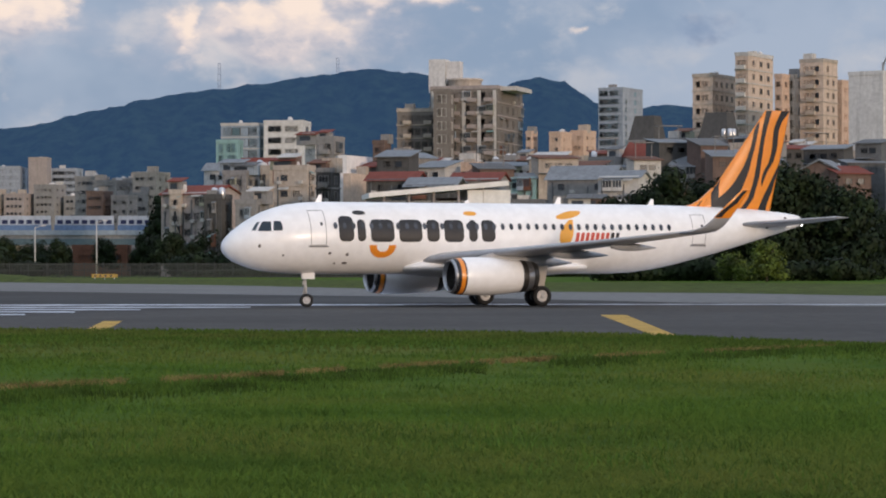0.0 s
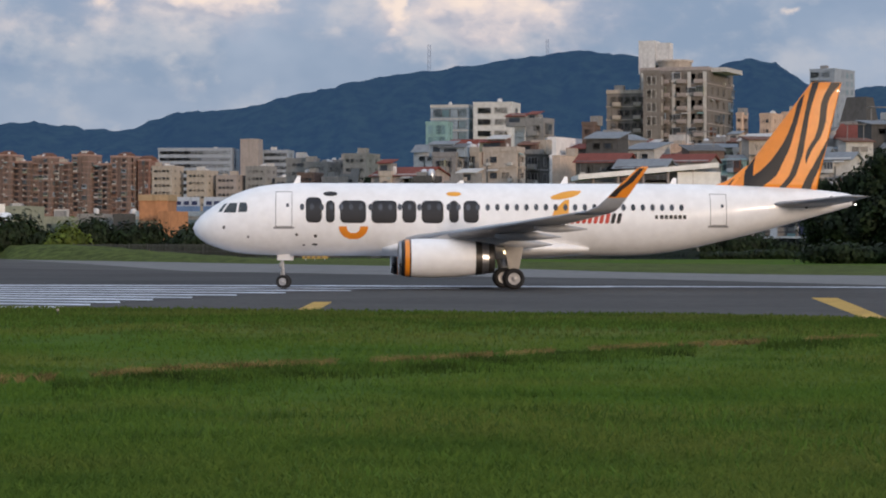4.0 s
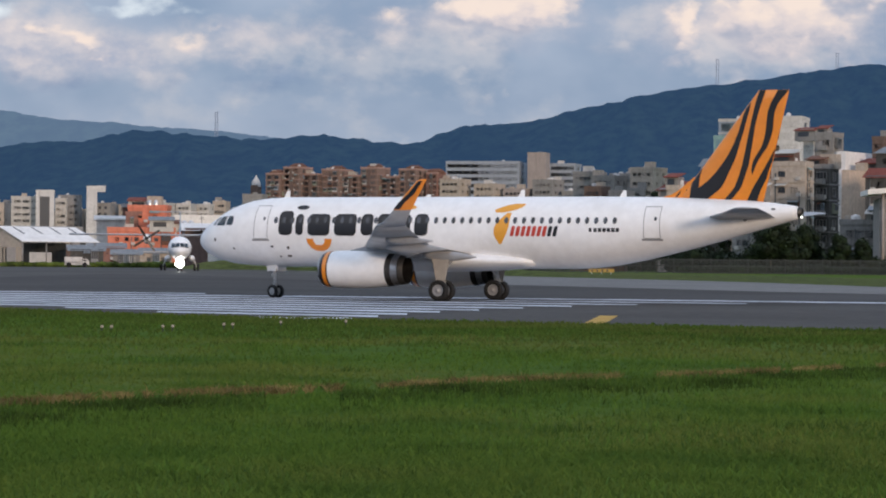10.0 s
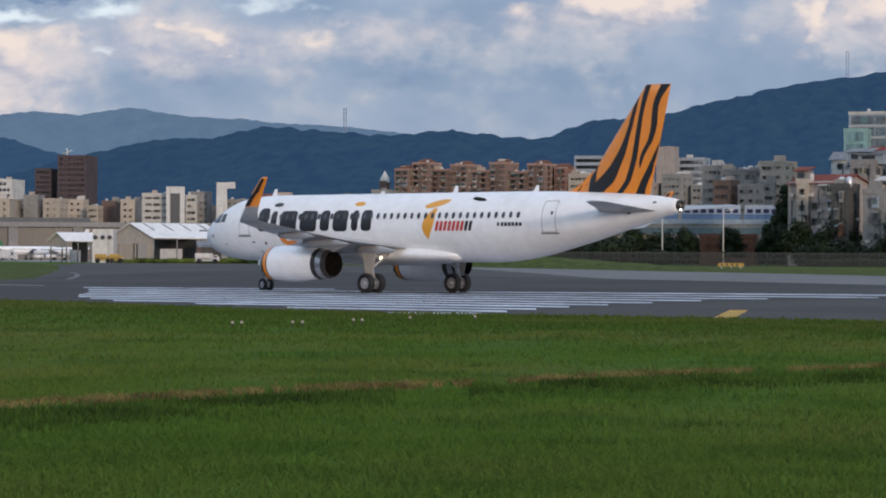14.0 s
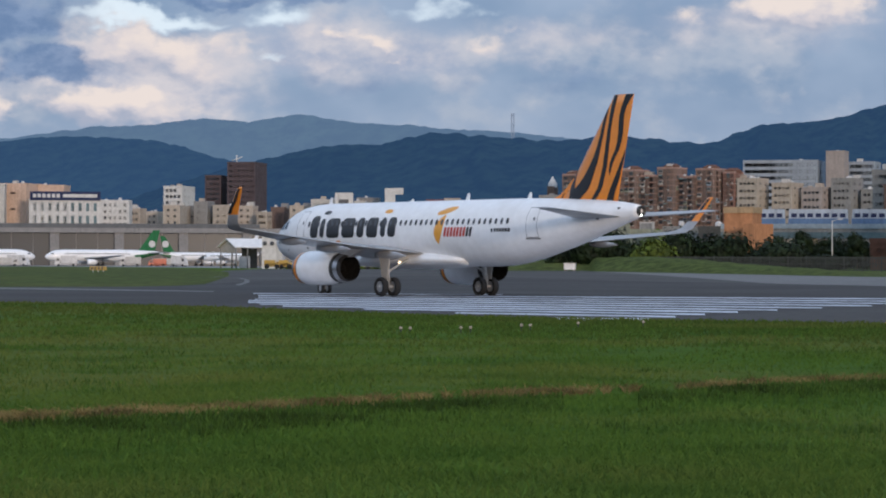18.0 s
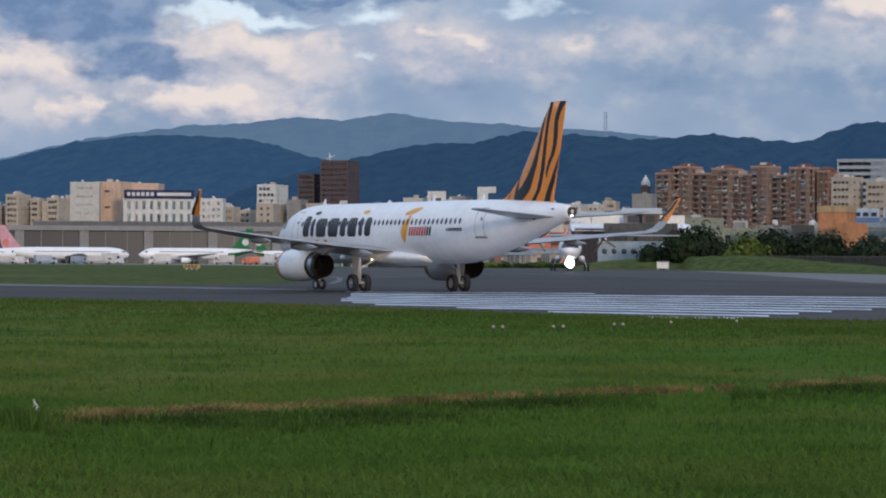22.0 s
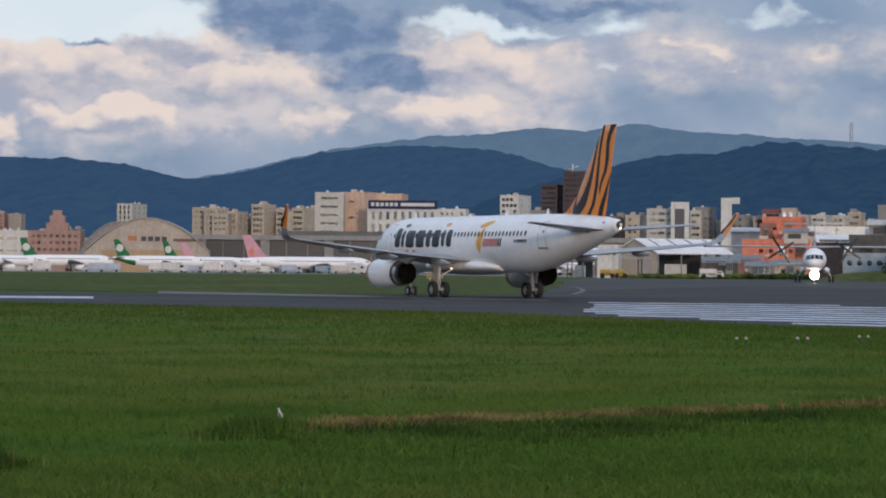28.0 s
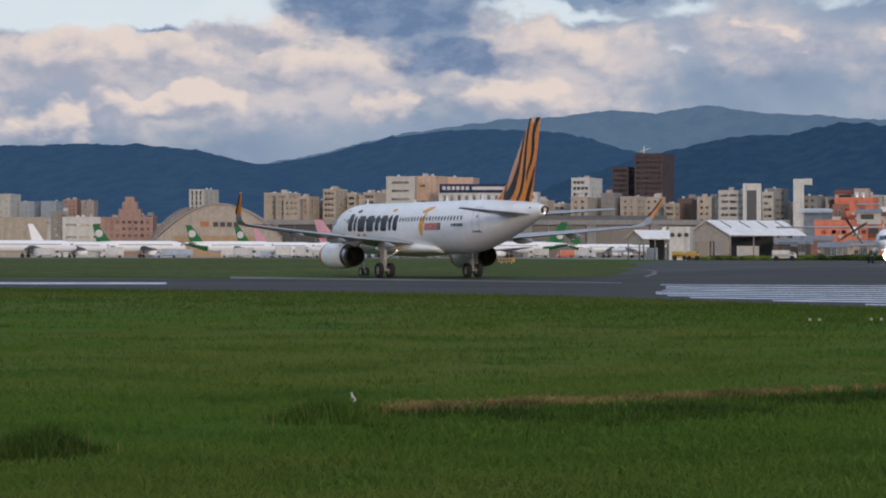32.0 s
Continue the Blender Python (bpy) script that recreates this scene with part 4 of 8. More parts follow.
        for a, b, ra, rb, mm, nm in ((0.095, -0.11, 0.936, 1.002, "charcoal", "charcoal ring"), (-0.11, -0.36, 1.002, 1.022, "orange", "orange ring"), (-0.36, -0.44, 1.022, 1.030, "charcoal", "charcoal ring")):
            part("inlet_ring", lathe("inlet_ring", [(a, ra + 0.006), ((a + b) / 2, (ra + rb) / 2 + 0.010), (b, rb + 0.006)], M[mm], "x", 36), eng, nm)
        part("exhaust_ring", lathe("exhaust_ring", [(-3.95, 0.925), (-4.25, 0.89), (-4.95, 0.79), (-5.0, 0.75)], M["dark_metal"], "x", 36), eng, "dark metal thrust reverser ring")
        part("exhaust_duct", lathe("exhaust_duct", [(-5.0, 0.75), (-4.9, 0.72), (-3.4, 0.72), (-3.2, 0.60), (-3.15, 0.05)], M["duct_black"], "x", 30), eng, "flat black exhaust duct")
        part("exhaust_band", lathe("exhaust_band", [(-4.30, 0.895), (-4.48, 0.868), (-4.66, 0.832)], M["metal"], "x", 36), eng, "bright metal band")
        part("exhaust_cone", lathe("exhaust_cone", [(-3.3, 0.40), (-4.2, 0.20), (-4.5, 0.02)], M["duct_black"], "x", 24), eng, "dark exhaust cone")
        v = [(NOSE - s, side * 5.75 + w, z) for s, z in ((12.4, 2.62), (16.6, 2.40), (18.0, 2.85), (14.2, 3.08)) for w in (0.16, -0.16)]
        part("pylon", mesh_of("pylon", v, [(0, 2, 4, 6), (7, 5, 3, 1), (0, 1, 3, 2), (2, 3, 5, 4), (4, 5, 7, 6), (6, 7, 1, 0)], M["grey_paint"]), eng, "grey engine pylon", pose(NOSE - 11.55, side * 5.75, 1.72).inverted())
        # tailplane
        secs = [airfoil(32.2, 4.0, 4.72, 0.36, 0.55), airfoil(34.0, 2.75, 4.90, 0.25, 3.2), airfoil(35.75, 1.38, 5.12, 0.13, 6.1), airfoil(36.1, 0.95, 5.13, 0.06, 6.24)]
        part("tailplane", loft("tailplane", [[(x, side * y, z) for x, y, z in r] for r in secs], M["grey_paint"]), jet, "pale grey tailplane")
        # main landing gear
        gear = part("main_gear", tube("main_gear", (0, side * 3.795, 0.58), (0.1, side * 3.75, 2.7), 0.13, 0.16, M["gear"], 14), jet, "grey main gear leg")
        part("axle", tube("axle", (0, side * 3.795 - 0.62, 0.585), (0, side * 3.795 + 0.62, 0.585), 0.08, 0.08, M["gear"]), gear)
        part("side_stay", tube("side_stay", (0.05, side * 3.70, 1.5), (0.1, side * 2.2, 2.3), 0.06, 0.06, M["gear"]), gear)
        part("torque_link", tube("torque_link", (-0.22, side * 3.79, 0.9), (-0.05, side * 3.79, 1.6), 0.05, 0.05, M["gear"]), gear)
        part("wing_lamp", lathe("wing_lamp", [(0.10, 0.02), (0.06, 0.10), (0.0, 0.12)], M["warm_light"], "x", 12), gear, "small lit lamp by the wing root", pose(0.35, side * 2.6, 2.05, 0, 0, 90 * side))
        y0, y1 = side * 4.02 - 0.02, side * 4.02 + 0.02
        v = [(-0.28, y0, 1.05), (0.25, y0, 1.05), (0.62, y0, 2.75), (-0.62, y0, 2.75)]
        v += [(x, y1, z) for x, y, z in v]
        part("gear_door", mesh_of("gear_door", v, [(0, 1, 2, 3), (7, 6, 5, 4), (0, 4, 5, 1), (1, 5, 6, 2), (2, 6, 7, 3), (3, 7, 4, 0)], M["gear_door"]), gear, "beige-grey gear door")
        for off in (0.46, -0.46):
            at = pose(0, side * 3.795 + off, 0.585)
            w = wheel(gear, at, 0.585, 0.42)
            ROLLERS.append((w, at, 0.585, side * 3.795))
    # fin
    fin_secs = []
    for i in range(13):
        f = i / 12
        z = 5.45 + (11.74 - 5.45) * f
        g = (z - 5.6) / 6.14
        le, te = 30.35 + 4.70 * g, 35.35 + 1.43 * g
        ring = []
        for q in range(11):
            u = (1 - math.cos(math.pi * q / 10)) / 2
            ring.append((NOSE - le - (te - le) * u, fin_half(le + (te - le) * u, z), z))
        ring += [(x, -y, zz) for x, y, zz in ring[-2:0:-1]]
        fin_secs.append(ring)
    fin = part("fin", loft("fin", fin_secs, M["orange"]), jet, "orange tail fin with charcoal tiger stripes")
    edge = [(29.5, 5.88), (30.0, 6.02), (30.5, 6.30), (31.0, 6.72), (31.35, 7.0)]
    v = [(NOSE - s, y, z) for y in (0.07, -0.07) for s, z in edge + [(32.0, 5.5), (29.5, 5.5)]]
    k = len(edge) + 2
    part("dorsal_fillet", mesh_of("dorsal_fillet", v, [tuple(range(k)), tuple(range(2 * k - 1, k - 1, -1))] + [(i, k + i, k + i + 1, i + 1) for i in range(k - 1)], M["orange"]), fin, "orange fillet ahead of the fin")
    fin_stripe("stripe", [(-0.01, 0.17, 0.30), (0.05, 0.124, 0.357), (0.103, 0.081, 0.41), (0.142, 0.046, 0.442)], fin, M["charcoal"])
    fin_stripe("stripe", [(0.142, 0.046, 0.154), (0.192, 0.008, 0.112), (0.245, 0.008, 0.061), (0.316, 0.008, 0.012)], fin, M["charcoal"])
    fin_stripe("stripe", [(0.142, 0.154, 0.442), (0.192, 0.206, 0.447), (0.281, 0.256, 0.438), (0.369, 0.274, 0.433), (0.44, 0.28, 0.414), (0.529, 0.262, 0.369), (0.636, 0.212, 0.315),
                          (0.725, 0.135, 0.241), (0.796, 0.059, 0.175), (0.849, 0.022, 0.111), (0.888, 0.033, 0.052)], fin, M["charcoal"])
    fin_stripe("stripe", [(-0.01, 0.52, 0.60), (0.067, 0.567, 0.651), (0.147, 0.605, 0.689), (0.263, 0.594, 0.679), (0.352, 0.572, 0.668), (0.476, 0.517, 0.613), (0.583, 0.453, 0.556),
                          (0.671, 0.394, 0.494), (0.76, 0.318, 0.432), (0.867, 0.205, 0.36), (0.938, 0.119, 0.303), (1.0, 0.03, 0.25)], fin, M["charcoal"])
    fin_stripe("stripe", [(0.259, 0.761, 0.771), (0.307, 0.728, 0.771), (0.369, 0.71, 0.781), (0.432, 0.726, 0.81), (0.494, 0.759, 0.856), (0.583, 0.753, 0.869), (0.654, 0.724, 0.863),
                          (0.742, 0.663, 0.814), (0.813, 0.611, 0.776), (0.885, 0.594, 0.792), (0.938, 0.614, 0.869), (1.0, 0.638, 0.993)], fin, M["charcoal"])
    fin_stripe("stripe", [(-0.01, 0.805, 0.93), (0.067, 0.819, 0.928), (0.121, 0.829, 0.936), (0.174, 0.845, 0.954), (0.227, 0.869, 0.972), (0.298, 0.897, 0.974), (0.369, 0.929, 0.992),
                          (0.432, 0.96, 0.994), (0.49, 0.99, 0.994)], fin, M["charcoal"])
    for side in (0.078, -0.078):
        for sh in ([(30.0, 5.62), (30.15, 5.62), (30.62, 6.22), (30.5, 6.18)], [(30.75, 5.6), (30.98, 5.6), (31.02, 6.2), (30.9, 6.32)]):
            part("stripe", mesh_of("stripe", [(NOSE - s, side, z) for s, z in sh], [(0, 1, 2, 3)], M["charcoal"]), fin)
    # nose gear
    leg = part("nose_gear", tube("nose_gear", (0, 0, 0.4), (0.15, 0, 2.1), 0.085, 0.11, M["gear"], 12), jet, "grey nose gear leg", pose(12.66, 0, 0))
    part("axle", tube("axle", (0, -0.34, 0.38), (0, 0.34, 0.38), 0.05, 0.05, M["gear"]), leg)
    part("torque_link", tube("torque_link", (0.2, 0, 0.62), (0.12, 0, 1.15), 0.04, 0.04, M["gear"]), leg)
    part("taxi_lamp", lathe("taxi_lamp", [(0.10, 0.12), (0.0, 0.13), (-0.12, 0.05)], M["gear"], "x", 12, caps=True), leg, "grey lamp housing", pose(0.14, 0.0, 1.32))
    for y in (0.42, -0.42):
        part("gear_door", box("gear_door", (-0.45, y - 0.015, 1.58), (0.28, y + 0.015, 2.0), M["white"]), leg, "white nose gear door")
    for off in (0.25, -0.25):
        at = pose(0, off, 0.38)
        w = wheel(leg, at, 0.38, 0.23)
        ROLLERS.append((w, at, 0.38, 0.0))
    STEER.append(leg)
    return jet


def add_hubs():
    """Each wheel's own pale hub, joined to its mesh, so that it rolls with the tyre."""
    for w, at, r, y in ROLLERS:
        h = hub_mesh(r, 0.42 if r > 0.5 else 0.23)
        bm = bmesh.new()
        bm.from_mesh(w.data)
        n0 = len(bm.faces)
        bm.from_mesh(h)
        bm.faces.ensure_lookup_table()
        for i in range(n0, len(bm.faces)):
            bm.faces[i].material_index = 1
        if len(w.data.materials) < 2:
            w.data.materials.append(M["hub"])
        bm.to_mesh(w.data)
        bm.free()


airliner = make_airliner()
add_hubs()


# ---- the city ----
rng = random.Random(7)
WINDOWS = {}


def window_mesh(w, h, frame_mat, pane_mat):
    """A window with a proud frame and a recessed pane, facing -y."""
    key = (round(w, 2), round(h, 2), frame_mat, pane_mat)
    if key in WINDOWS:
        return WINDOWS[key]
    a, b, t, p, q = w / 2, h / 2, min(0.10, w * 0.07), -0.10, 0.03
    ring = lambda x, z, y: [(-x, y, -z), (x, y, -z), (x, y, z), (-x, y, z)]
    v = ring(a, b, 0.05) + ring(a, b, p) + ring(a - t, b - t, p) + ring(a - t, b - t, q)
    f, fm = [], []
    for s in (0, 4, 8):
        for j in range(4):
            k = (j + 1) % 4
            f.append((s + j, s + k, s + 4 + k, s + 4 + j))
            fm.append(0)
    f.append((12, 13, 14, 15))
    fm.append(1)
    WINDOWS[key] = mesh_of("window", v, f, [M[frame_mat], M[pane_mat]], face_mats=fm)
    return WINDOWS[key]


def face_windows(parent, face, w, d, z0, storey, floors, bays, win, frame_mat="pale", pane_mat="pane", skip=0.0, margin=0.9, rows=False):
    """Rows of windows on one face of a block: front (-y), right (+x) or left (-x)."""
    span = w if face == "front" else d
    me = window_mesh(win[0], win[1], frame_mat, pane_mat)
    if rows:
        # too small to tell apart one by one: joined into one part a front
        turn = {"front": pose(0, -d / 2 - 0.03, 0), "right": pose(w / 2 + 0.03, 0, 0, 0, 0, 90), "left": pose(-w / 2 - 0.03, 0, 0, 0, 0, -90)}[face]
        base_v, base_f, base_m = [tuple(v.co) for v in me.vertices], [tuple(p.vertices) for p in me.polygons], [p.material_index for p in me.polygons]
        v, f, fm = [], [], []
        for i in range(floors):
            for j in range(bays):
                if rng.random() < skip:
                    continue
                u = -span / 2 + margin + (span - 2 * margin) * (j + 0.5) / bays
                f += [tuple(a + len(v) for a in q) for q in base_f]
                v += [(x + u, y, z + z0 + storey * (i + 0.5)) for x, y, z in base_v]
                fm += base_m
        if v:
            tagged(part("glazing", mesh_of("glazing", v, f, [M[frame_mat], M[pane_mat]], face_mats=fm), parent, "", turn), kind="stuff")
        return
    for i in range(floors):
        for j in range(bays):
            if rng.random() < skip:
                continue
            u = -span / 2 + margin + (span - 2 * margin) * (j + 0.5) / bays
            z = z0 + storey * (i + 0.5)
            at = {"front": pose(u, -d / 2 - 0.03, z), "right": pose(w / 2 + 0.03, u, z, 0, 0, 90), "left": pose(-w / 2 - 0.03, -u, z, 0, 0, -90)}[face]
            part("window", me, parent, "", at)


SHARED = {}


def shared_box(name, lo, hi, mat):
    key = (name, lo, hi, mat)
    if key not in SHARED:
        SHARED[key] = box(name, lo, hi, M[mat])
    return SHARED[key]


def roof_clutter(ob, w, d, h, n, tank=True):
    for i in range(n):
        a, b = rng.uniform(-w * 0.36, w * 0.36), rng.uniform(-d * 0.3, d * 0.3)
        if tank and rng.random() < 0.45:
            r, hh = rng.uniform(0.6, 1.0), rng.uniform(1.4, 2.2)
            key = ("tank", round(r, 1), round(hh, 1))
            if key not in SHARED:
                SHARED[key] = lathe("water_tank", [(0, 0.05), (0.02, key[1]), (key[2] * 0.85, key[1]), (key[2], key[1] * 0.5), (key[2] + 0.1, 0.05)], M["off_white"], "z", 12)
            part("water_tank", SHARED[key], ob, "pale roof water tank", pose(a, b, h))
        else:
            sw, sd, sh = rng.choice(((2.4, 2.4, 2.4), (3.2, 2.6, 2.8), (1.8, 1.6, 1.6)))
            part("stair_house", shared_box("stair_house", (-sw / 2, -sd / 2, 0), (sw / 2, sd / 2, sh), rng.choice(("pale", "grey_wall", "beige"))), ob, "", pose(a, b, h))


life = random.Random(77)


def cage_mesh(wide, high, deep, mat):
    """A closed-in balcony: slab, dark panes between slim bars, and a sloping sheet over it, facing -y."""
    key = ("cage", wide, high, deep, mat)
    if key not in SHARED:
        a, v, f, fm = wide / 2, [], [], []
        xs = [-a, -a + 0.1, -a / 3 - 0.05, -a / 3 + 0.05, a / 3 - 0.05, a / 3 + 0.05, a - 0.1, a]
        rows = [(0.0, -deep), (high * 0.36, -deep), (high, -deep), (high, -deep - 0.3), (high + 0.12, -deep - 0.3)]
        k = len(xs)
        for z, y in rows:
            v += [(x, y + (0.07 if z == high * 0.36 else 0.0), z) for x in xs]
        for i in range(4):
            for j in range(k - 1):
                f.append((i * k + j, i * k + j + 1, (i + 1) * k + j + 1, (i + 1) * k + j))
                fm.append(2 if i > 1 else 1 if i == 1 and j % 2 else 0)
        b0 = len(v)
        v += [(-a, 0, 0), (a, 0, 0), (a, 0, high + 0.35), (-a, 0, high + 0.35)]
        top, low = [4 * k + j for j in range(k)], list(range(k))
        f += [tuple(top + [b0 + 2, b0 + 3]), tuple(reversed(low)) + (b0, b0 + 1), (b0, 0, k, 2 * k, 3 * k, 4 * k, b0 + 3), (b0 + 1, b0 + 2, 5 * k - 1, 4 * k - 1, 3 * k - 1, 2 * k - 1, k - 1)]
        fm += [2, 0, 0, 0]
        SHARED[key] = mesh_of("balcony_cage", v, f, [M[mat], M["pane"], M["roof_grey"]], face_mats=fm)
    return SHARED[key]


def facade_life(ob, w, d, z0, storey, floors, bays, turn):
    """What hangs on lived-in fronts: closed-in balconies, sheet awnings, air conditioners and drain pipes."""
    coolers, pipes = [], []
    faces = [("front", w, bays[0])] + ([("right", d, bays[1])] if turn < 0 else [])
    for face, span, n in faces:
        if not n:
            continue
        turned = pose(0, -d / 2, 0) if face == "front" else pose(w / 2, 0, 0, 0, 0, 90)
        pitch = (span - 1.8) / n
        for k in range(n + 1):
            if life.random() < 0.5:
                u = -span / 2 + 0.9 + pitch * k + life.uniform(-0.2, 0.2)
                pipes.append((turned, (u - 0.09, -0.22, z0 + life.uniform(0, 3)), (u + 0.09, 0.0, z0 + storey * len(floors) * life.uniform(0.7, 1.0))))
        for i in floors:
            for j in range(n):
                u, z, pick = -span / 2 + 0.9 + pitch * (j + 0.5), z0 + storey * i, life.random()
                if pick < 0.24:
                    part("balcony_cage", cage_mesh(round(min(pitch * 0.92, life.choice((1.9, 2.4, 3.0))), 1), life.choice((1.7, 2.1)), life.choice((0.6, 0.9)), life.choice(("pale", "grey_wall", "mid_grey", "rust", "olive_wall", "steel_blue"))), ob, "", turned @ pose(u, 0, z + 0.5))
                elif pick < 0.36:
                    part("awning", awning_mesh(round(min(pitch * 0.9, 2.2), 1), life.choice(("roof_grey", "rust", "pale", "teal"))), ob, "", turned @ pose(u, 0, z + storey * 0.5 + 0.9))
                elif pick < 0.62:
                    q = u + life.choice((-0.45, 0.5)) * pitch * 0.8
                    coolers.append((turned, (q - 0.42, -0.55, z + 0.35), (q + 0.42, 0.0, z + 0.95)))
    for name, list_of, mat in (("cooling_plant", coolers, "pale"), ("pipework", pipes, "mid_grey")):
        v, f = [], []
        for m, lo, hi in list_of:
            bv, bf = box_data(lo, hi)
            f += [tuple(a + len(v) for a in q) for q in bf]
            v += [m @ Vector(p) for p in bv]
        if v:
            tagged(part(name, mesh_of(name, v, f, M[mat]), ob), kind="stuff")


def awning_mesh(wide, mat):
    key = ("awning", wide, mat)
    if key not in SHARED:
        a = wide / 2
        v = [(-a, 0, 0.35), (a, 0, 0.35), (a, -0.9, -0.05), (-a, -0.9, -0.05), (-a, 0, 0.27), (a, 0, 0.27), (a, -0.9, -0.13), (-a, -0.9, -0.13)]
        SHARED[key] = mesh_of("awning", v, [(0, 1, 2, 3), (7, 6, 5, 4), (3, 2, 6, 7), (0, 3, 7, 4), (1, 5, 6, 2)], M[mat])
    return SHARED[key]


def roof_life(ob, w, d, h, n):
    """Sheet-metal rooms, steel tanks and poles that people put on flat roofs."""
    for i in range(n):
        a, b = life.uniform(-w * 0.42, w * 0.42), life.uniform(-d * 0.42, d * 0.1)
        pick = life.random()
        if pick < 0.5:
            sw, sh, mat, cap = life.choice((2.6, 3.6, 5.0)), life.choice((1.8, 2.4)), life.choice(("pale", "grey_wall", "olive_wall", "brown", "steel_blue")), life.choice(("roof_grey", "rust", "roof_red", "pale", "mid_grey"))
            key = ("roof_room", sw, sh, mat, cap)
            if key not in SHARED:
                v = [(-sw / 2 - 0.3, -1.8, sh - 0.1), (sw / 2 + 0.3, -1.8, sh - 0.1), (sw / 2 + 0.3, 1.6, sh + 0.7), (-sw / 2 - 0.3, 1.6, sh + 0.7)]
                v += [(x, y, z + 0.12) for x, y, z in v]
                bv, bf = box_data((-sw / 2, -1.3, 0), (sw / 2, 1.3, sh))
                wv, wf = box_data((-sw * 0.34, -1.34, sh * 0.42), (sw * 0.2, -1.29, sh * 0.85))
                f = [(3, 2, 1, 0), (4, 5, 6, 7), (0, 1, 5, 4), (1, 2, 6, 5), (2, 3, 7, 6), (3, 0, 4, 7)]
                f += [tuple(q + 8 for q in g) for g in bf] + [tuple(q + 16 for q in g) for g in wf]
                SHARED[key] = mesh_of("roof_room", v + bv + wv, f, [M[cap], M[mat], M["pane"]], face_mats=[0] * 6 + [1] * 6 + [2] * 6)
            part("roof_room", SHARED[key], ob, "sheet-roofed room on the roof", pose(a, b, h))
        elif pick < 0.8:
            key = ("steel_tank", 1)
            if key not in SHARED:
                SHARED[key] = lathe("steel_tank", [(0.0, 0.05), (0.05, 0.5), (0.5, 0.62), (1.7, 0.62), (2.0, 0.4), (2.1, 0.05)], M["tank"], "z", 12)
            for k in range(life.choice((1, 2))):
                part("steel_tank", SHARED[key], ob, "bright steel water tank", pose(a + 1.4 * k, b, h))
        else:
            hi = life.choice((3.0, 4.5))
            key = ("roof_pole", hi)
            if key not in SHARED:
                SHARED[key] = boxes("roof_pole", [((-0.06, -0.06, 0), (0.06, 0.06, hi)), ((-0.6, -0.04, hi * 0.8), (0.6, 0.04, hi * 0.8 + 0.08)), ((-0.4, -0.04, hi * 0.9), (0.4, 0.04, hi * 0.9 + 0.08))], M["mid_grey"])
            part("roof_pole", SHARED[key], ob, "thin roof aerial", pose(a, b, h))


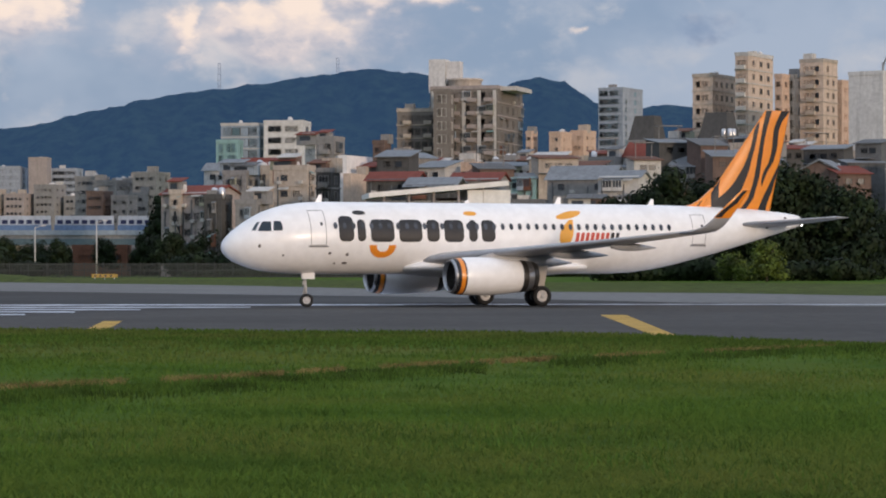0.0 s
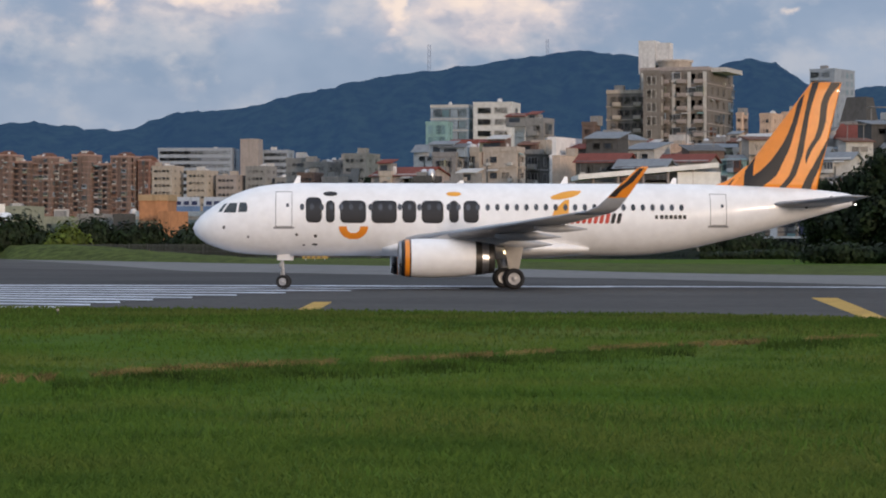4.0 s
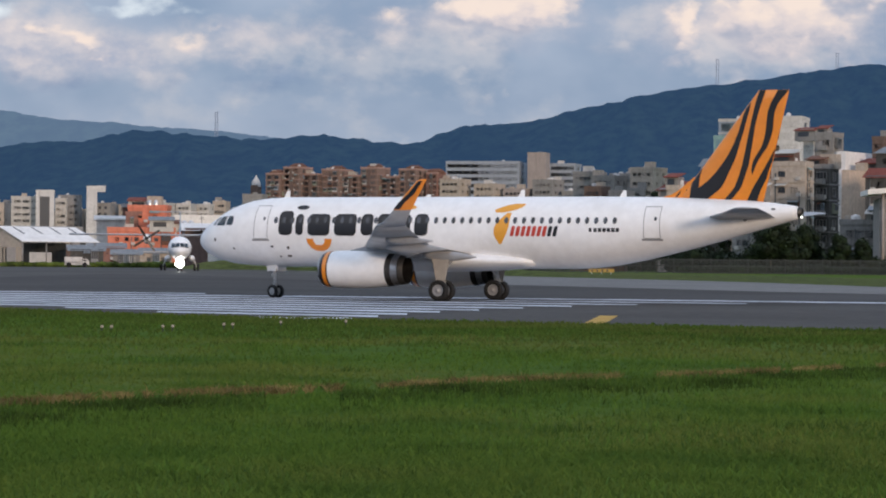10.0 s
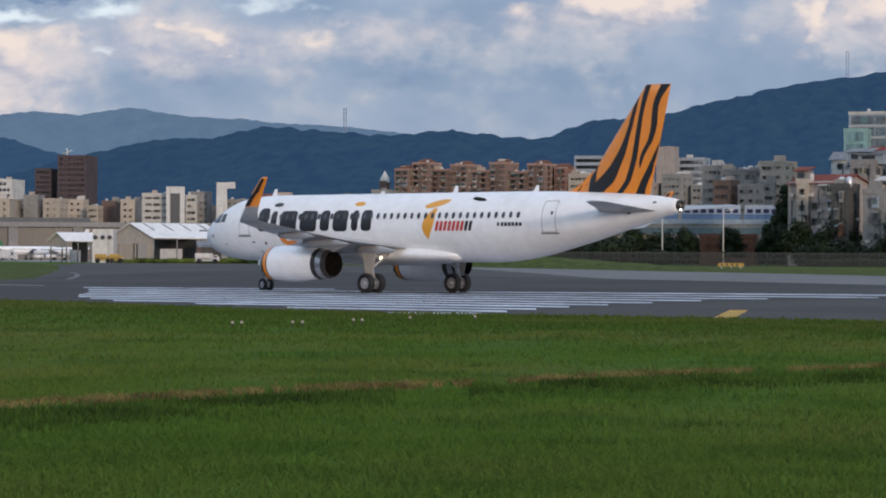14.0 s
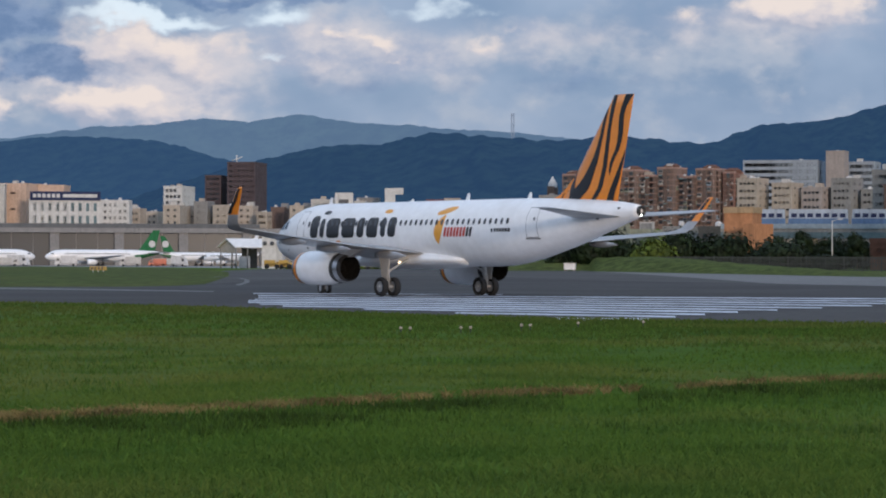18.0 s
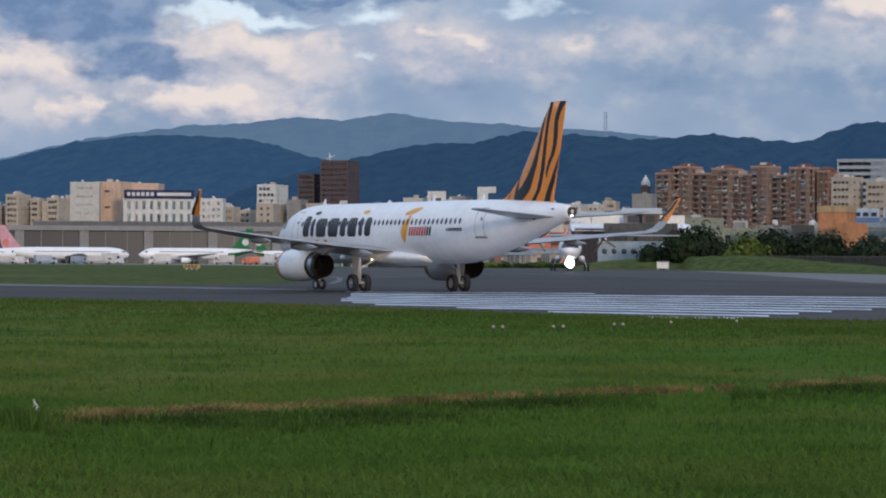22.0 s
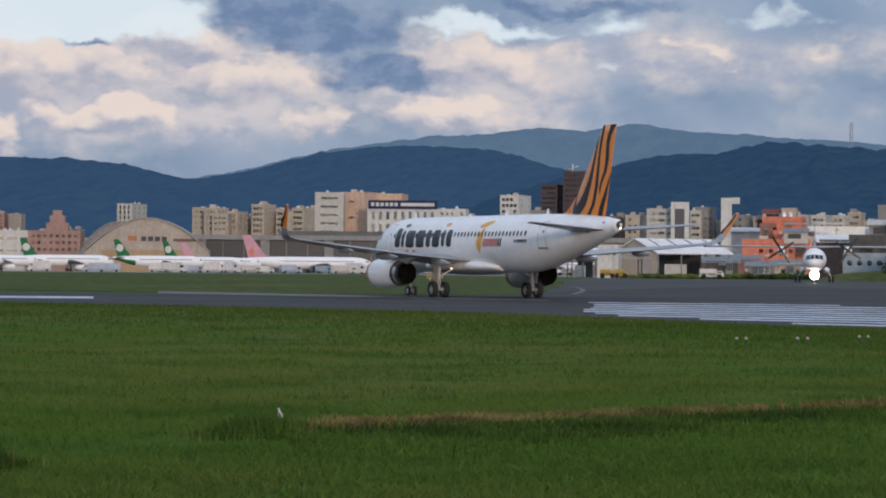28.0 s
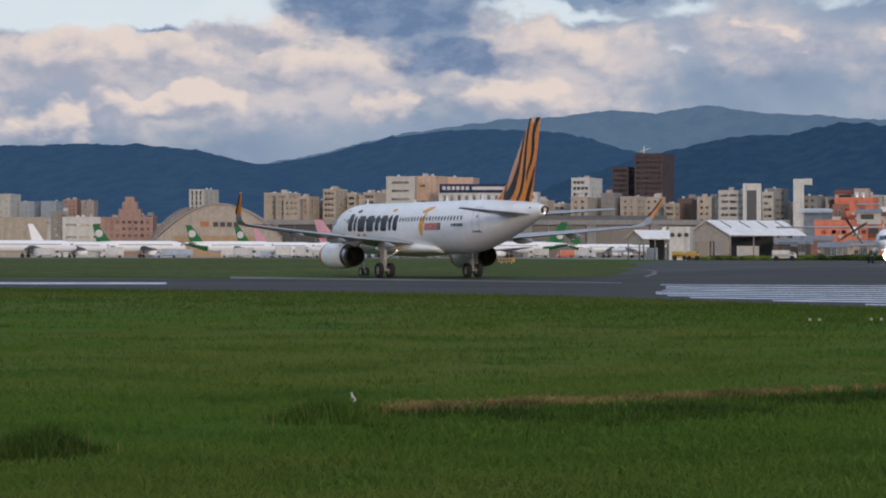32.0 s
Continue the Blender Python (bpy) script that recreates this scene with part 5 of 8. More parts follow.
def building(az, dist, wide, top, mat, label, turn=-24, front=0.62, storey=3.2, bays=(4, 3), win=(1.5, 1.5), frame="", pane="pane", ledge="", balcony=0.0, clutter=2, base=0.0, skip=0.05,
             name="building", category="building", group="", parapet=True, side_mat="", lived_in=True):
    """A block of so many storeys; wide: its width as seen from the stand, of which the front takes a share."""
    frame = frame or mat
    t = radians(abs(turn))
    w = wide * front / math.cos(t) if turn else wide
    d = wide * (1 - front) / math.sin(t) if turn else 10.0
    m = place(az, dist, turn)
    ob = thing(name, label, category, m, group)
    h = top - m.translation.z
    part("wall", box("wall", (-w / 2, -d / 2, -0.4), (w / 2, d / 2, h), M[mat]), ob)
    if side_mat:
        part("side_wall", box("side_wall", (w / 2 - 0.1, -d / 2 + 0.01, -0.4), (w / 2 + 0.012, d / 2 - 0.01, h - 0.02), M[side_mat]), ob)
    if parapet:
        part("parapet", boxes("parapet", [((-w / 2 - 0.12, -d / 2 - 0.12, h), (w / 2 + 0.12, -d / 2 + 0.15, h + 0.9)), ((w / 2 - 0.15, -d / 2 + 0.15, h), (w / 2 + 0.12, d / 2, h + 0.9)),
                                          ((-w / 2 - 0.12, -d / 2 + 0.15, h), (-w / 2 + 0.15, d / 2, h + 0.9))], M[ledge or mat]), ob)
    if dist > 1480:
        base = max(base, 21.0)
    floors = max(1, int((h - base) / storey))
    z0 = h - floors * storey
    if ledge:
        me = box("ledge", (-w / 2 - 0.18, -d / 2 - 0.18, -0.14), (w / 2 + 0.18, d / 2 + 0.18, 0.14), M[ledge])
        for i in range(floors):
            part("ledge", me, ob, "", pose(0, 0, z0 + storey * i))
    first = max(0, floors - 16)
    zz = z0 + storey * first
    far = dist > 1000 and win[0] < 2.2
    face_windows(ob, "front", w, d, zz, storey, floors - first, bays[0], win, frame, pane, skip, rows=far)
    if turn < 0 and bays[1]:
        face_windows(ob, "right", w, d, zz, storey, floors - first, bays[1], win, frame, pane, skip, rows=far)
    if turn > 0 and bays[1]:
        face_windows(ob, "left", w, d, zz, storey, floors - first, bays[1], win, frame, pane, skip, rows=far)
    if bays[0] and lived_in and (dist < 660 or group):
        facade_life(ob, w, d, z0, storey, range(first, floors), bays, turn)
    if bays[0] and lived_in and dist < 660:
        roof_life(ob, w, d, h, int(w / 4.5) + 1)
    if balcony:
        key = boxes("balcony", [((-balcony / 2, -1.1, 0), (balcony / 2, 0, 0.15)), ((-balcony / 2, -1.1, 0.15), (balcony / 2, -0.98, 1.0)), ((-balcony / 2, -0.98, 0.15), (-balcony / 2 + 0.1, 0, 1.0)),
                                ((balcony / 2 - 0.1, -0.98, 0.15), (balcony / 2, 0, 1.0))], M[ledge or mat])
        for i in range(first, floors):
            for j in range(max(1, bays[0] // 2)):
                u = -w / 2 + w * (2 * j + 1) / (2 * max(1, bays[0] // 2))
                part("balcony", key, ob, "", pose(u, -d / 2, z0 + storey * i + 0.1))
    roof_clutter(ob, w, d, h, clutter)
    return ob


def house(az, dist, wide, top, wall, roof, label, turn=-15, depth=8.0, rise=2.2, bays=3, along=True, win=(1.2, 1.2), eave=0.5, floors=2):
    """A low house or shed with a pitched roof; along: the ridge runs across the view."""
    m = place(az, dist, turn)
    ob = thing("house", label, "house", m)
    w, d, h = wide, depth, top - m.translation.z - rise
    part("wall", box("wall", (-w / 2, -d / 2, -0.4), (w / 2, d / 2, h), M[wall]), ob)
    if along:
        sec = [(-d / 2 - eave, h - 0.25), (0, h + rise), (d / 2 + eave, h - 0.25), (0, h + rise - 0.35)]
        v = [(x, y, z) for x in (-w / 2 - eave, w / 2 + eave) for y, z in sec]
        gab = [(x, y, z) for x in (-w / 2, w / 2) for y, z in ((-d / 2, h), (d / 2, h), (0, h + rise - 0.3))]
    else:
        sec = [(-w / 2 - eave, h - 0.25), (0, h + rise), (w / 2 + eave, h - 0.25), (0, h + rise - 0.35)]
        v = [(x, y, z) for y in (d / 2 + eave, -d / 2 - eave) for x, z in sec]
        gab = [(x, y, z) for y in (d / 2, -d / 2) for x, z in ((-w / 2, h), (w / 2, h), (0, h + rise - 0.3))]
    f = [(0, 4, 5, 1), (1, 5, 6, 2), (2, 6, 7, 3), (3, 7, 4, 0), (0, 1, 2, 3), (7, 6, 5, 4)]
    part("roof", mesh_of("roof", v, f, M[roof]), ob)
    part("gable", mesh_of("gable", gab, [(0, 1, 2), (5, 4, 3), (0, 2, 5, 3), (1, 4, 5, 2), (0, 3, 4, 1)], M[wall]), ob)
    if bays:
        fl = max(1, min(floors, int(h / 2.9)))
        face_windows(ob, "front", w, d, h - 2.9 * fl, 2.9, fl, bays, win, wall, skip=0.1)
        if dist < 620:
            facade_life(ob, w, d, h - 2.9 * fl, 2.9, range(fl), (bays, 0), turn)
    return ob


# -- behind the airliner's tail: apartment towers and the house fronts below them --
building(-5.55, 680, 10.4, 48.6, "peach_cream", "beige concrete apartment block beside a taller tower", bays=(3, 4), win=(1.2, 1.5), front=0.45, storey=3.25, ledge="cream", clutter=3)
building(-6.36, 672, 9.0, 53.0, "peach_cream", "tall cream apartment tower with small dark windows", bays=(2, 3), win=(1.6, 1.5), front=0.34, storey=3.25, ledge="pale", balcony=2.2)
building(-6.92, 690, 3.6, 49.4, "peach", "narrow peach-coloured apartment block", bays=(1, 1), win=(1.3, 1.4), front=0.5, storey=3.25, clutter=0)
building(-7.14, 705, 5.0, 50.2, "peach_cream", "beige apartment block with dark recesses", bays=(2, 1), win=(1.4, 2.0), front=0.6, storey=3.25, clutter=1)
building(-7.66, 695, 9.2, 53.2, "peach_cream", "brown-grey apartment tower with stacked balconies", bays=(3, 2), win=(1.3, 1.5), front=0.62, storey=3.25, balcony=2.2, ledge="beige", clutter=1)
building(-8.16, 705, 4.4, 48.7, "peach", "narrow peach-coloured apartment wing with windows", bays=(1, 2), win=(1.2, 1.4), front=0.4, storey=3.25, clutter=0)
white_tower = building(-8.95, 630, 15.0, 45.1, "off_white", "plain white tower block with a crane on its roof", bays=(0, 0), front=0.5, clutter=0)
part("crane_mast", tube("crane_mast", (0, 0, 44.0), (0, 0, 47.2), 0.25, 0.25, M["grey_wall"], 6), white_tower, "grey crane mast")
part("crane_jib", tube("crane_jib", (0, 0, 46.4), (3.2, -1.0, 52.5), 0.18, 0.10, M["grey_wall"], 6), white_tower, "grey crane jib")
building(-9.7, 700, 10, 38, "grey_wall", "grey concrete apartment block", bays=(3, 2))
building(-3.64, 1310, 20.7, 86.6, "blue_grey", "blue-grey glass office tower in the distance", bays=(6, 4), win=(2.6, 2.6), front=0.55, storey=3.8, frame="blue_grey", pane="blue_glass", clutter=1)
for az, dist, wide, top in ((-5.64, 600, 9.4, 36.3), (-4.18, 640, 9.0, 37.9)):
    blk = building(az, dist, wide, top - 6, "grey_wall", "grey concrete block with a dark sloping top storey", bays=(2, 2), win=(1.5, 1.3), front=0.6, clutter=0, parapet=False)
    h0 = top - 6 - blk.matrix_basis.translation.z
    v = [(-wide * 0.36, -3.4, h0), (wide * 0.36, -3.4, h0), (wide * 0.36, 3.4, h0), (-wide * 0.36, 3.4, h0), (-wide * 0.24, -2.0, h0 + 5.6), (wide * 0.28, -2.0, h0 + 5.6), (wide * 0.28, 2.0, h0 + 5.6), (-wide * 0.24, 2.0, h0 + 5.6)]
    part("sloping_storey", mesh_of("sloping_storey", v, box_data((0, 0, 0), (1, 1, 1))[1], M["dark_wall"]), blk, "dark sloping top storey")

# -- the big grey stepped building --
big = building(-0.70, 728, 24.0, 48.8, "stone", "large grey-brown stone apartment building under a flat overhanging roof", turn=-16, front=0.72, bays=(8, 4), win=(1.5, 1.9), storey=3.4, ledge="stone_pink", balcony=2.4, frame="stone", clutter=0)
part("roof_slab", box("roof_slab", (-8.5, -9.5, 47.2), (13.2, 6.0, 48.3), M["pale"]), big, "pale overhanging roof slab")
part("roof_drum", lathe("roof_drum", [(47.5, 4.3), (50.4, 4.3), (50.5, 4.7), (51.0, 4.7), (51.1, 0.1)], M["cream"], "z", 24), big, "cream round roof drum", pose(-3.2, 0, 0))
part("roof_screen", boxes("roof_screen", [((-12.5, -2, 47.5), (-8.0, 2, 56.2)), ((-7.9, -1.5, 50.0), (-4.2, 1.5, 55.6))], M["off_white"]), big, "white rooftop screen walls")
facade_life(big, 18.0, 24.4, 3.35, 3.4, range(2, 13), (8, 5), -16)
strip = shared_box("pilaster", (-0.45, -0.5, 12), (0.45, 0.2, 47.2), "pale")
for i in range(5):
    part("pilaster", strip, big, "pale vertical pilaster", pose(-8.2 + 4.1 * i, -11.9, 0))
building(0.44, 724, 12.5, 43.2, "stone", "grey-brown stone apartment wing with dark windows", turn=-10, front=0.85, bays=(5, 2), win=(1.5, 1.8), storey=3.4, balcony=2.0, ledge="beige", frame="stone", clutter=2)
building(-0.02, 712, 5.2, 47.6, "stone", "slim grey-brown stone stair tower", turn=-12, front=0.8, bays=(2, 1), win=(1.2, 2.2), storey=3.4, frame="pale", clutter=0)
for az, dist, wide, top in ((-1.82, 905, 3.8, 46.6), (-2.41, 900, 7.3, 46.0), (-2.88, 910, 8.2, 46.9)):
    building(az, dist, wide, top, "peach", "peach-coloured apartment block in evening sun", bays=(2, 2), win=(1.3, 1.3), front=0.5, clutter=1)
for az, dist, wide, top, mat in ((-1.5, 620, 7.5, 26, "cream"), (-2.2, 640, 8, 24.5, "grey_wall"), (-3.1, 700, 10, 30, "cream"), (-4.9, 610, 8, 30, "grey_wall"), (-6.3, 590, 9, 28, "cream"), (-7.3, 600, 9, 27, "grey_wall"), (-8.6, 585, 9, 26, "beige")):
    building(az, dist, wide, top, mat, "plain rendered concrete house block with a flat roof", bays=(3, 2), win=(1.3, 1.2), clutter=3)

# -- glass office and the blocks before it --
building(4.10, 905, 13.8, 49.2, "steel_blue", "glass-fronted office wing between pale floor slabs", turn=-14, front=0.9, bays=(4, 1), win=(2.7, 2.5), storey=3.7, frame="mid_grey", pane="blue_glass", ledge="pale", clutter=1, skip=0.0)
building(3.18, 903, 15.2, 49.8, "off_white", "white office block with wide dark window bands", turn=-12, front=0.82, bays=(2, 1), win=(4.4, 2.0), storey=3.7, frame="pale", clutter=1, skip=0.15, lived_in=False)
building(4.36, 893, 8.6, 43.2, "teal", "low teal glass-clad wing of an office building", turn=-12, front=0.8, bays=(4, 1), win=(1.8, 3.0), storey=3.6, frame="teal", pane="blue_glass", clutter=0)
building(2.30, 626, 6.3, 31.4, "grey_wall", "grey apartment block with open balconies", bays=(2, 2), win=(1.7, 1.8), balcony=2.2, ledge="grey_wall")
building(2.66, 640, 3.6, 31.0, "pale", "pale narrow apartment block", bays=(1, 1))
building(1.79, 563, 7.0, 25.3, "roof_white", "plain white rooftop room on an apartment block", bays=(0, 0), front=0.25, clutter=0, parapet=False, name="white_block")
building(1.69, 556, 6.8, 21.4, "peach_cream", "plain peach-painted house block", bays=(0, 0), front=0.22, clutter=1, parapet=False)
building(1.25, 705, 4.6, 34.3, "brown", "narrow brown brick apartment block", bays=(2, 2), win=(1.1, 1.3))
building(4.12, 533, 7.0, 20.4, "grey_wall", "grey concrete apartment block with many balconies", bays=(3, 2), win=(1.6, 1.5), balcony=2.0, ledge="grey_wall", storey=3.0)
building(3.04, 527, 7.8, 21.2, "cream", "cream-yellow apartment block with shuttered windows", bays=(2, 2), win=(1.7, 1.3), front=0.8, ledge="cream", storey=3.0)
building(2.35, 535, 4.6, 21.0, "dark_wall", "dark weathered apartment block with caged balconies", bays=(2, 1), win=(1.4, 1.8), frame="grey_wall", balcony=1.6, ledge="grey_wall", storey=3.0)
building(3.62, 545, 5.4, 21.8, "beige", "plain beige concrete apartment block", bays=(2, 1), storey=3.0)
house(4.95, 522, 11.6, 18.2, "stone_pink", "roof_red", "pinkish rendered house with a red metal roof", turn=-32, depth=9, rise=1.6, bays=5, floors=5, win=(1.5, 1.5))
house(4.55, 548, 5.0, 23.4, "off_white", "roof_grey", "small white rooftop house", turn=-20, depth=5, rise=1.4, bays=2)
house(3.68, 562, 8.3, 25.0, "off_white", "roof_red", "white rooftop house with a red roof", turn=-20, depth=5, rise=1.6, bays=3)
building(1.55, 470, 8.5, 9.4, "grey_wall", "grey two-storey building with rows of windows", turn=-5, front=0.94, bays=(4, 0), win=(1.5, 1.5), storey=3.2, ledge="grey_wall", clutter=3, skip=0.0)
building(-0.6, 460, 8.0, 11.0, "grey_wall", "grey three-storey building with rows of windows", turn=-5, front=0.94, bays=(4, 0), win=(1.5, 1.5), storey=3.2, clutter=2)
# -- low roofs before the city --
house(0.95, 500, 9.0, 20.0, "dark_wall", "roof_red", "low dark house with a rusty red metal roof", depth=8, rise=1.6, bays=2)
house(0.15, 495, 9.0, 18.8, "dark_wall", "roof_grey", "low house with a grey metal roof", depth=8, rise=1.6, bays=2)
house(-0.75, 505, 9.0, 20.0, "grey_wall", "roof_red", "low house with a rust-red roof", depth=8, rise=1.4, bays=2)
glazed_hall = thing("glazed_hall", "dark glazed hall under a rising white metal roof", "hall", place(0.15, 455, 6))
part("wall", box("wall", (-9.5, -6, -0.4), (9.5, 6, 12.0), M["grey_wall"]), glazed_hall, "grey frame wall")
v = [(-11.5, -7.5, 12.6), (11.0, -7.5, 14.6), (11.0, 7.5, 14.6), (-11.5, 7.5, 12.6)]
v += [(x, y, z + 0.8) for x, y, z in v]
part("roof", mesh_of("roof", v, [(3, 2, 1, 0), (4, 5, 6, 7), (0, 1, 5, 4), (1, 2, 6, 5), (2, 3, 7, 6), (3, 0, 4, 7)], M["roof_white"]), glazed_hall, "white rising sheet roof")
part("end_block", box("end_block", (4.5, -6.6, 11.0), (11.4, 6.0, 13.9), M["roof_white"]), glazed_hall, "white end block under the roof")
for x in (-9.0, -5.0, -1.0, 3.0, 7.0):
    part("roof_post", tube("roof_post", (x, -6.4, -0.3), (x, -6.4, 12.7 + (x + 11.5) * 0.089), 0.22, 0.22, M["stone_pink"], 8), glazed_hall)
face_windows(glazed_hall, "front", 19.0, 12.0, 0.6, 3.0, 4, 8, (1.95, 2.1), "pale", "pane")
for az, w, tp in ((-1.35, 13.0, 13.0), (-2.95, 11.0, 11.6), (-4.05, 8.0, 10.8)):
    gb = building(az, 462, w, tp, "grey_wall", "grey office building with rows of dark windows", turn=-6, front=0.94, bays=(6, 0), win=(1.6, 1.7), storey=3.0, ledge="mid_grey", clutter=3, skip=0.0)
    for i, x in enumerate((-w * 0.3, w * 0.12)):
        part("banner", box("banner", (x - 0.55, -5.9 - w * 0.02, 3.2), (x + 0.55, -5.4, 10.2), M["sign_blue" if i else "steel_blue"]), gb, "tall plain hanging banner")
    part("canopy", box("canopy", (-w * 0.5, -9.0, 3.3), (w * 0.4, -5.2, 3.6), M["steel_blue"]), gb, "blue-grey flat canopy")
house(-1.7, 520, 5.6, 20.4, "teal", "roof_grey", "green corrugated house with a grey roof", depth=7, rise=1.0, bays=3)
house(-2.93, 485, 11.5, 20.4, "grey_wall", "roof_grey", "grey house under a wide grey metal roof", depth=9, rise=2.4, bays=3)
house(-3.7, 470, 7.0, 19.0, "pale", "roof_grey", "pale rendered house with a lean-to roof", depth=7, rise=1.2, bays=3)
house(-4.45, 560, 12.8, 28.0, "pale", "roof_red", "white house with a dark red roof", turn=-24, depth=8, rise=3.0, bays=3)
house(-5.35, 540, 11.4, 24.2, "grey_wall", "roof_grey", "long low grey-roofed workshop", depth=9, rise=2.0, bays=4)
house(-6.4, 545, 10.0, 23.8, "grey_wall", "roof_grey", "long low grey-roofed workshop", depth=9, rise=1.6, bays=4)
house(-7.78, 525, 12.8, 22.8, "brown", "roof_grey", "brown gabled house with a grey roof", depth=8, rise=3.4, bays=3, along=False)
house(-8.9, 560, 9.5, 23.4, "pale", "roof_grey", "pale house with a grey roof", depth=8, rise=1.8, bays=3)
for az, dist, wide, top, mat in ((0.9, 560, 8, 24, "beige"), (0.2, 580, 7, 22.5, "cream"), (-0.6, 560, 6, 23, "peach"), (-1.25, 570, 7, 23.4, "beige"), (-2.0, 560, 7, 22.3, "pale"), (-2.6, 590, 8, 24, "cream"),
                                 (-3.4, 560, 8, 24, "grey_wall"), (-4.0, 600, 9, 27, "beige"), (-8.3, 540, 8, 19.5, "pale"), (-9.5, 520, 9, 20, "grey_wall"), (4.6, 500, 5, 15, "dark_wall"), (3.9, 498, 6, 14, "grey_wall"), (5.4, 520, 3.4, 16.4, "cream")):
    building(az, dist, wide, top, mat, "small flat-roofed rendered house", bays=(2, 1), win=(1.2, 1.2), clutter=2, storey=3.0)

# crowded little houses with lean-to roofs of rusty and grey metal sheet
def lean_to(az, dist, wide, top, wall, roof, turn, rise, extra):
    m = place(az, dist, turn)
    ob = thing("house", "small crowded house with a sloping %s sheet roof" % {"rust": "rust-brown", "roof_red": "dull red", "roof_grey": "grey metal", "mid_grey": "dark grey", "pale": "pale metal"}[roof], "house", m)
    w, d, h = wide, 6.0, top - m.translation.z - rise
    part("wall", box("wall", (-w / 2, -d / 2, -0.4), (w / 2, d / 2, h), M[wall]), ob)
    e = 0.45
    v = [(x, y, z + q) for q in (0.0, 0.14) for x, y, z in ((-w / 2 - e, -d / 2 - e, h - 0.1), (w / 2 + e, -d / 2 - e, h - 0.1), (w / 2 + e, d / 2 + e, h + rise), (-w / 2 - e, d / 2 + e, h + rise))]
    part("roof", mesh_of("roof", v, [(3, 2, 1, 0), (4, 5, 6, 7), (0, 1, 5, 4), (1, 2, 6, 5), (2, 3, 7, 6), (3, 0, 4, 7)], M[roof]), ob)
    v = [(x, y, z) for x in (-w / 2, w / 2) for y, z in ((-d / 2, h - 0.1), (d / 2, h - 0.1), (d / 2, h + rise - 0.05))]
    part("gable", mesh_of("gable", v, [(0, 2, 1), (3, 4, 5), (1, 2, 5, 4)], M[wall]), ob)
    face_windows(ob, "front", w, d, h - 2.8, 2.8, 1, max(1, int(w / 2.4)), (1.5, 1.2), wall)
    if extra == 1:
        part("awning", box("awning", (-w / 2, -d / 2 - 1.2, h - 2.9), (w * 0.2, -d / 2, h - 2.78), M["roof_grey"]), ob, "grey metal awning")
    elif extra == 2:
        part("roof_frame", boxes("roof_frame", [((x - 0.06, -0.06, h), (x + 0.06, 0.06, h + rise + 2.4)) for x in (-w * 0.3, w * 0.3)] + [((-w * 0.36, -0.9, h + rise + 2.4), (w * 0.36, 0.9, h + rise + 2.55))], M["grey_wall"]), ob, "small open roof shelter")


r5 = random.Random(21)
for i in range(34):
    az = 1.3 - 10.4 * (i + r5.uniform(-0.4, 0.4)) / 34
    dist = r5.uniform(515, 585)
    top = 2.0 + dist * math.tan(radians(r5.uniform(1.75, 2.55) + (0.25 if az < -3.2 else 0.0)))
    lean_to(az, dist, r5.uniform(4.5, 8.5), top, r5.choice(("grey_wall", "dark_wall", "olive_wall", "beige", "brown", "mid_grey", "pale")), r5.choice(("rust", "roof_grey", "roof_grey", "roof_red", "mid_grey", "pale")),
            r5.choice((-30, -18, 14, 26)), r5.uniform(0.7, 1.6), r5.choice((0, 0, 1, 1, 2)))

# -- distant office with its lift tower, tan houses --
building(9.27, 1595, 46.0, 60.6, "blue_grey", "long grey office building with bands of dark windows", turn=-9, front=0.9, bays=(9, 1), win=(4.3, 1.9), storey=3.7, frame="mid_grey", clutter=3, skip=0.0)
building(8.20, 1582, 12.7, 65.6, "stone_pink", "plain pinkish-grey lift tower of an office building", turn=-12, front=0.8, bays=(0, 0), clutter=1)
building(7.65, 1598, 18.0, 60.0, "blue_grey", "grey office wing with bands of dark windows", turn=-12, front=0.8, bays=(4, 1), win=(3.3, 1.9), storey=3.7, frame="mid_grey", clutter=1, skip=0.0)
r2 = random.Random(3)
for az, wide, top in ((7.15, 12, 35.0), (6.75, 13, 33.4), (6.35, 14, 34.8), (5.95, 13, 36.2), (5.6, 12, 34.5), (7.0, 9, 29), (6.5, 9, 27.5), (6.1, 10, 29)):
    building(az, 1000 + r2.uniform(-20, 40) - (30 if top < 30 else 0), wide, top, r2.choice(("beige", "brown", "rose_brick", "stone_pink", "grey_wall")), "small tan rendered apartment house", bays=(4, 2), win=(1.5, 1.3), clutter=3)
for az, top in ((9.9, 40), (9.2, 38), (8.6, 36), (8.0, 40), (7.4, 35)):
    building(az, 1250, 14, top, r2.choice(("grey_wall", "beige", "stone_pink")), "low pale apartment house before an office", bays=(4, 2), win=(1.6, 1.3), clutter=3)

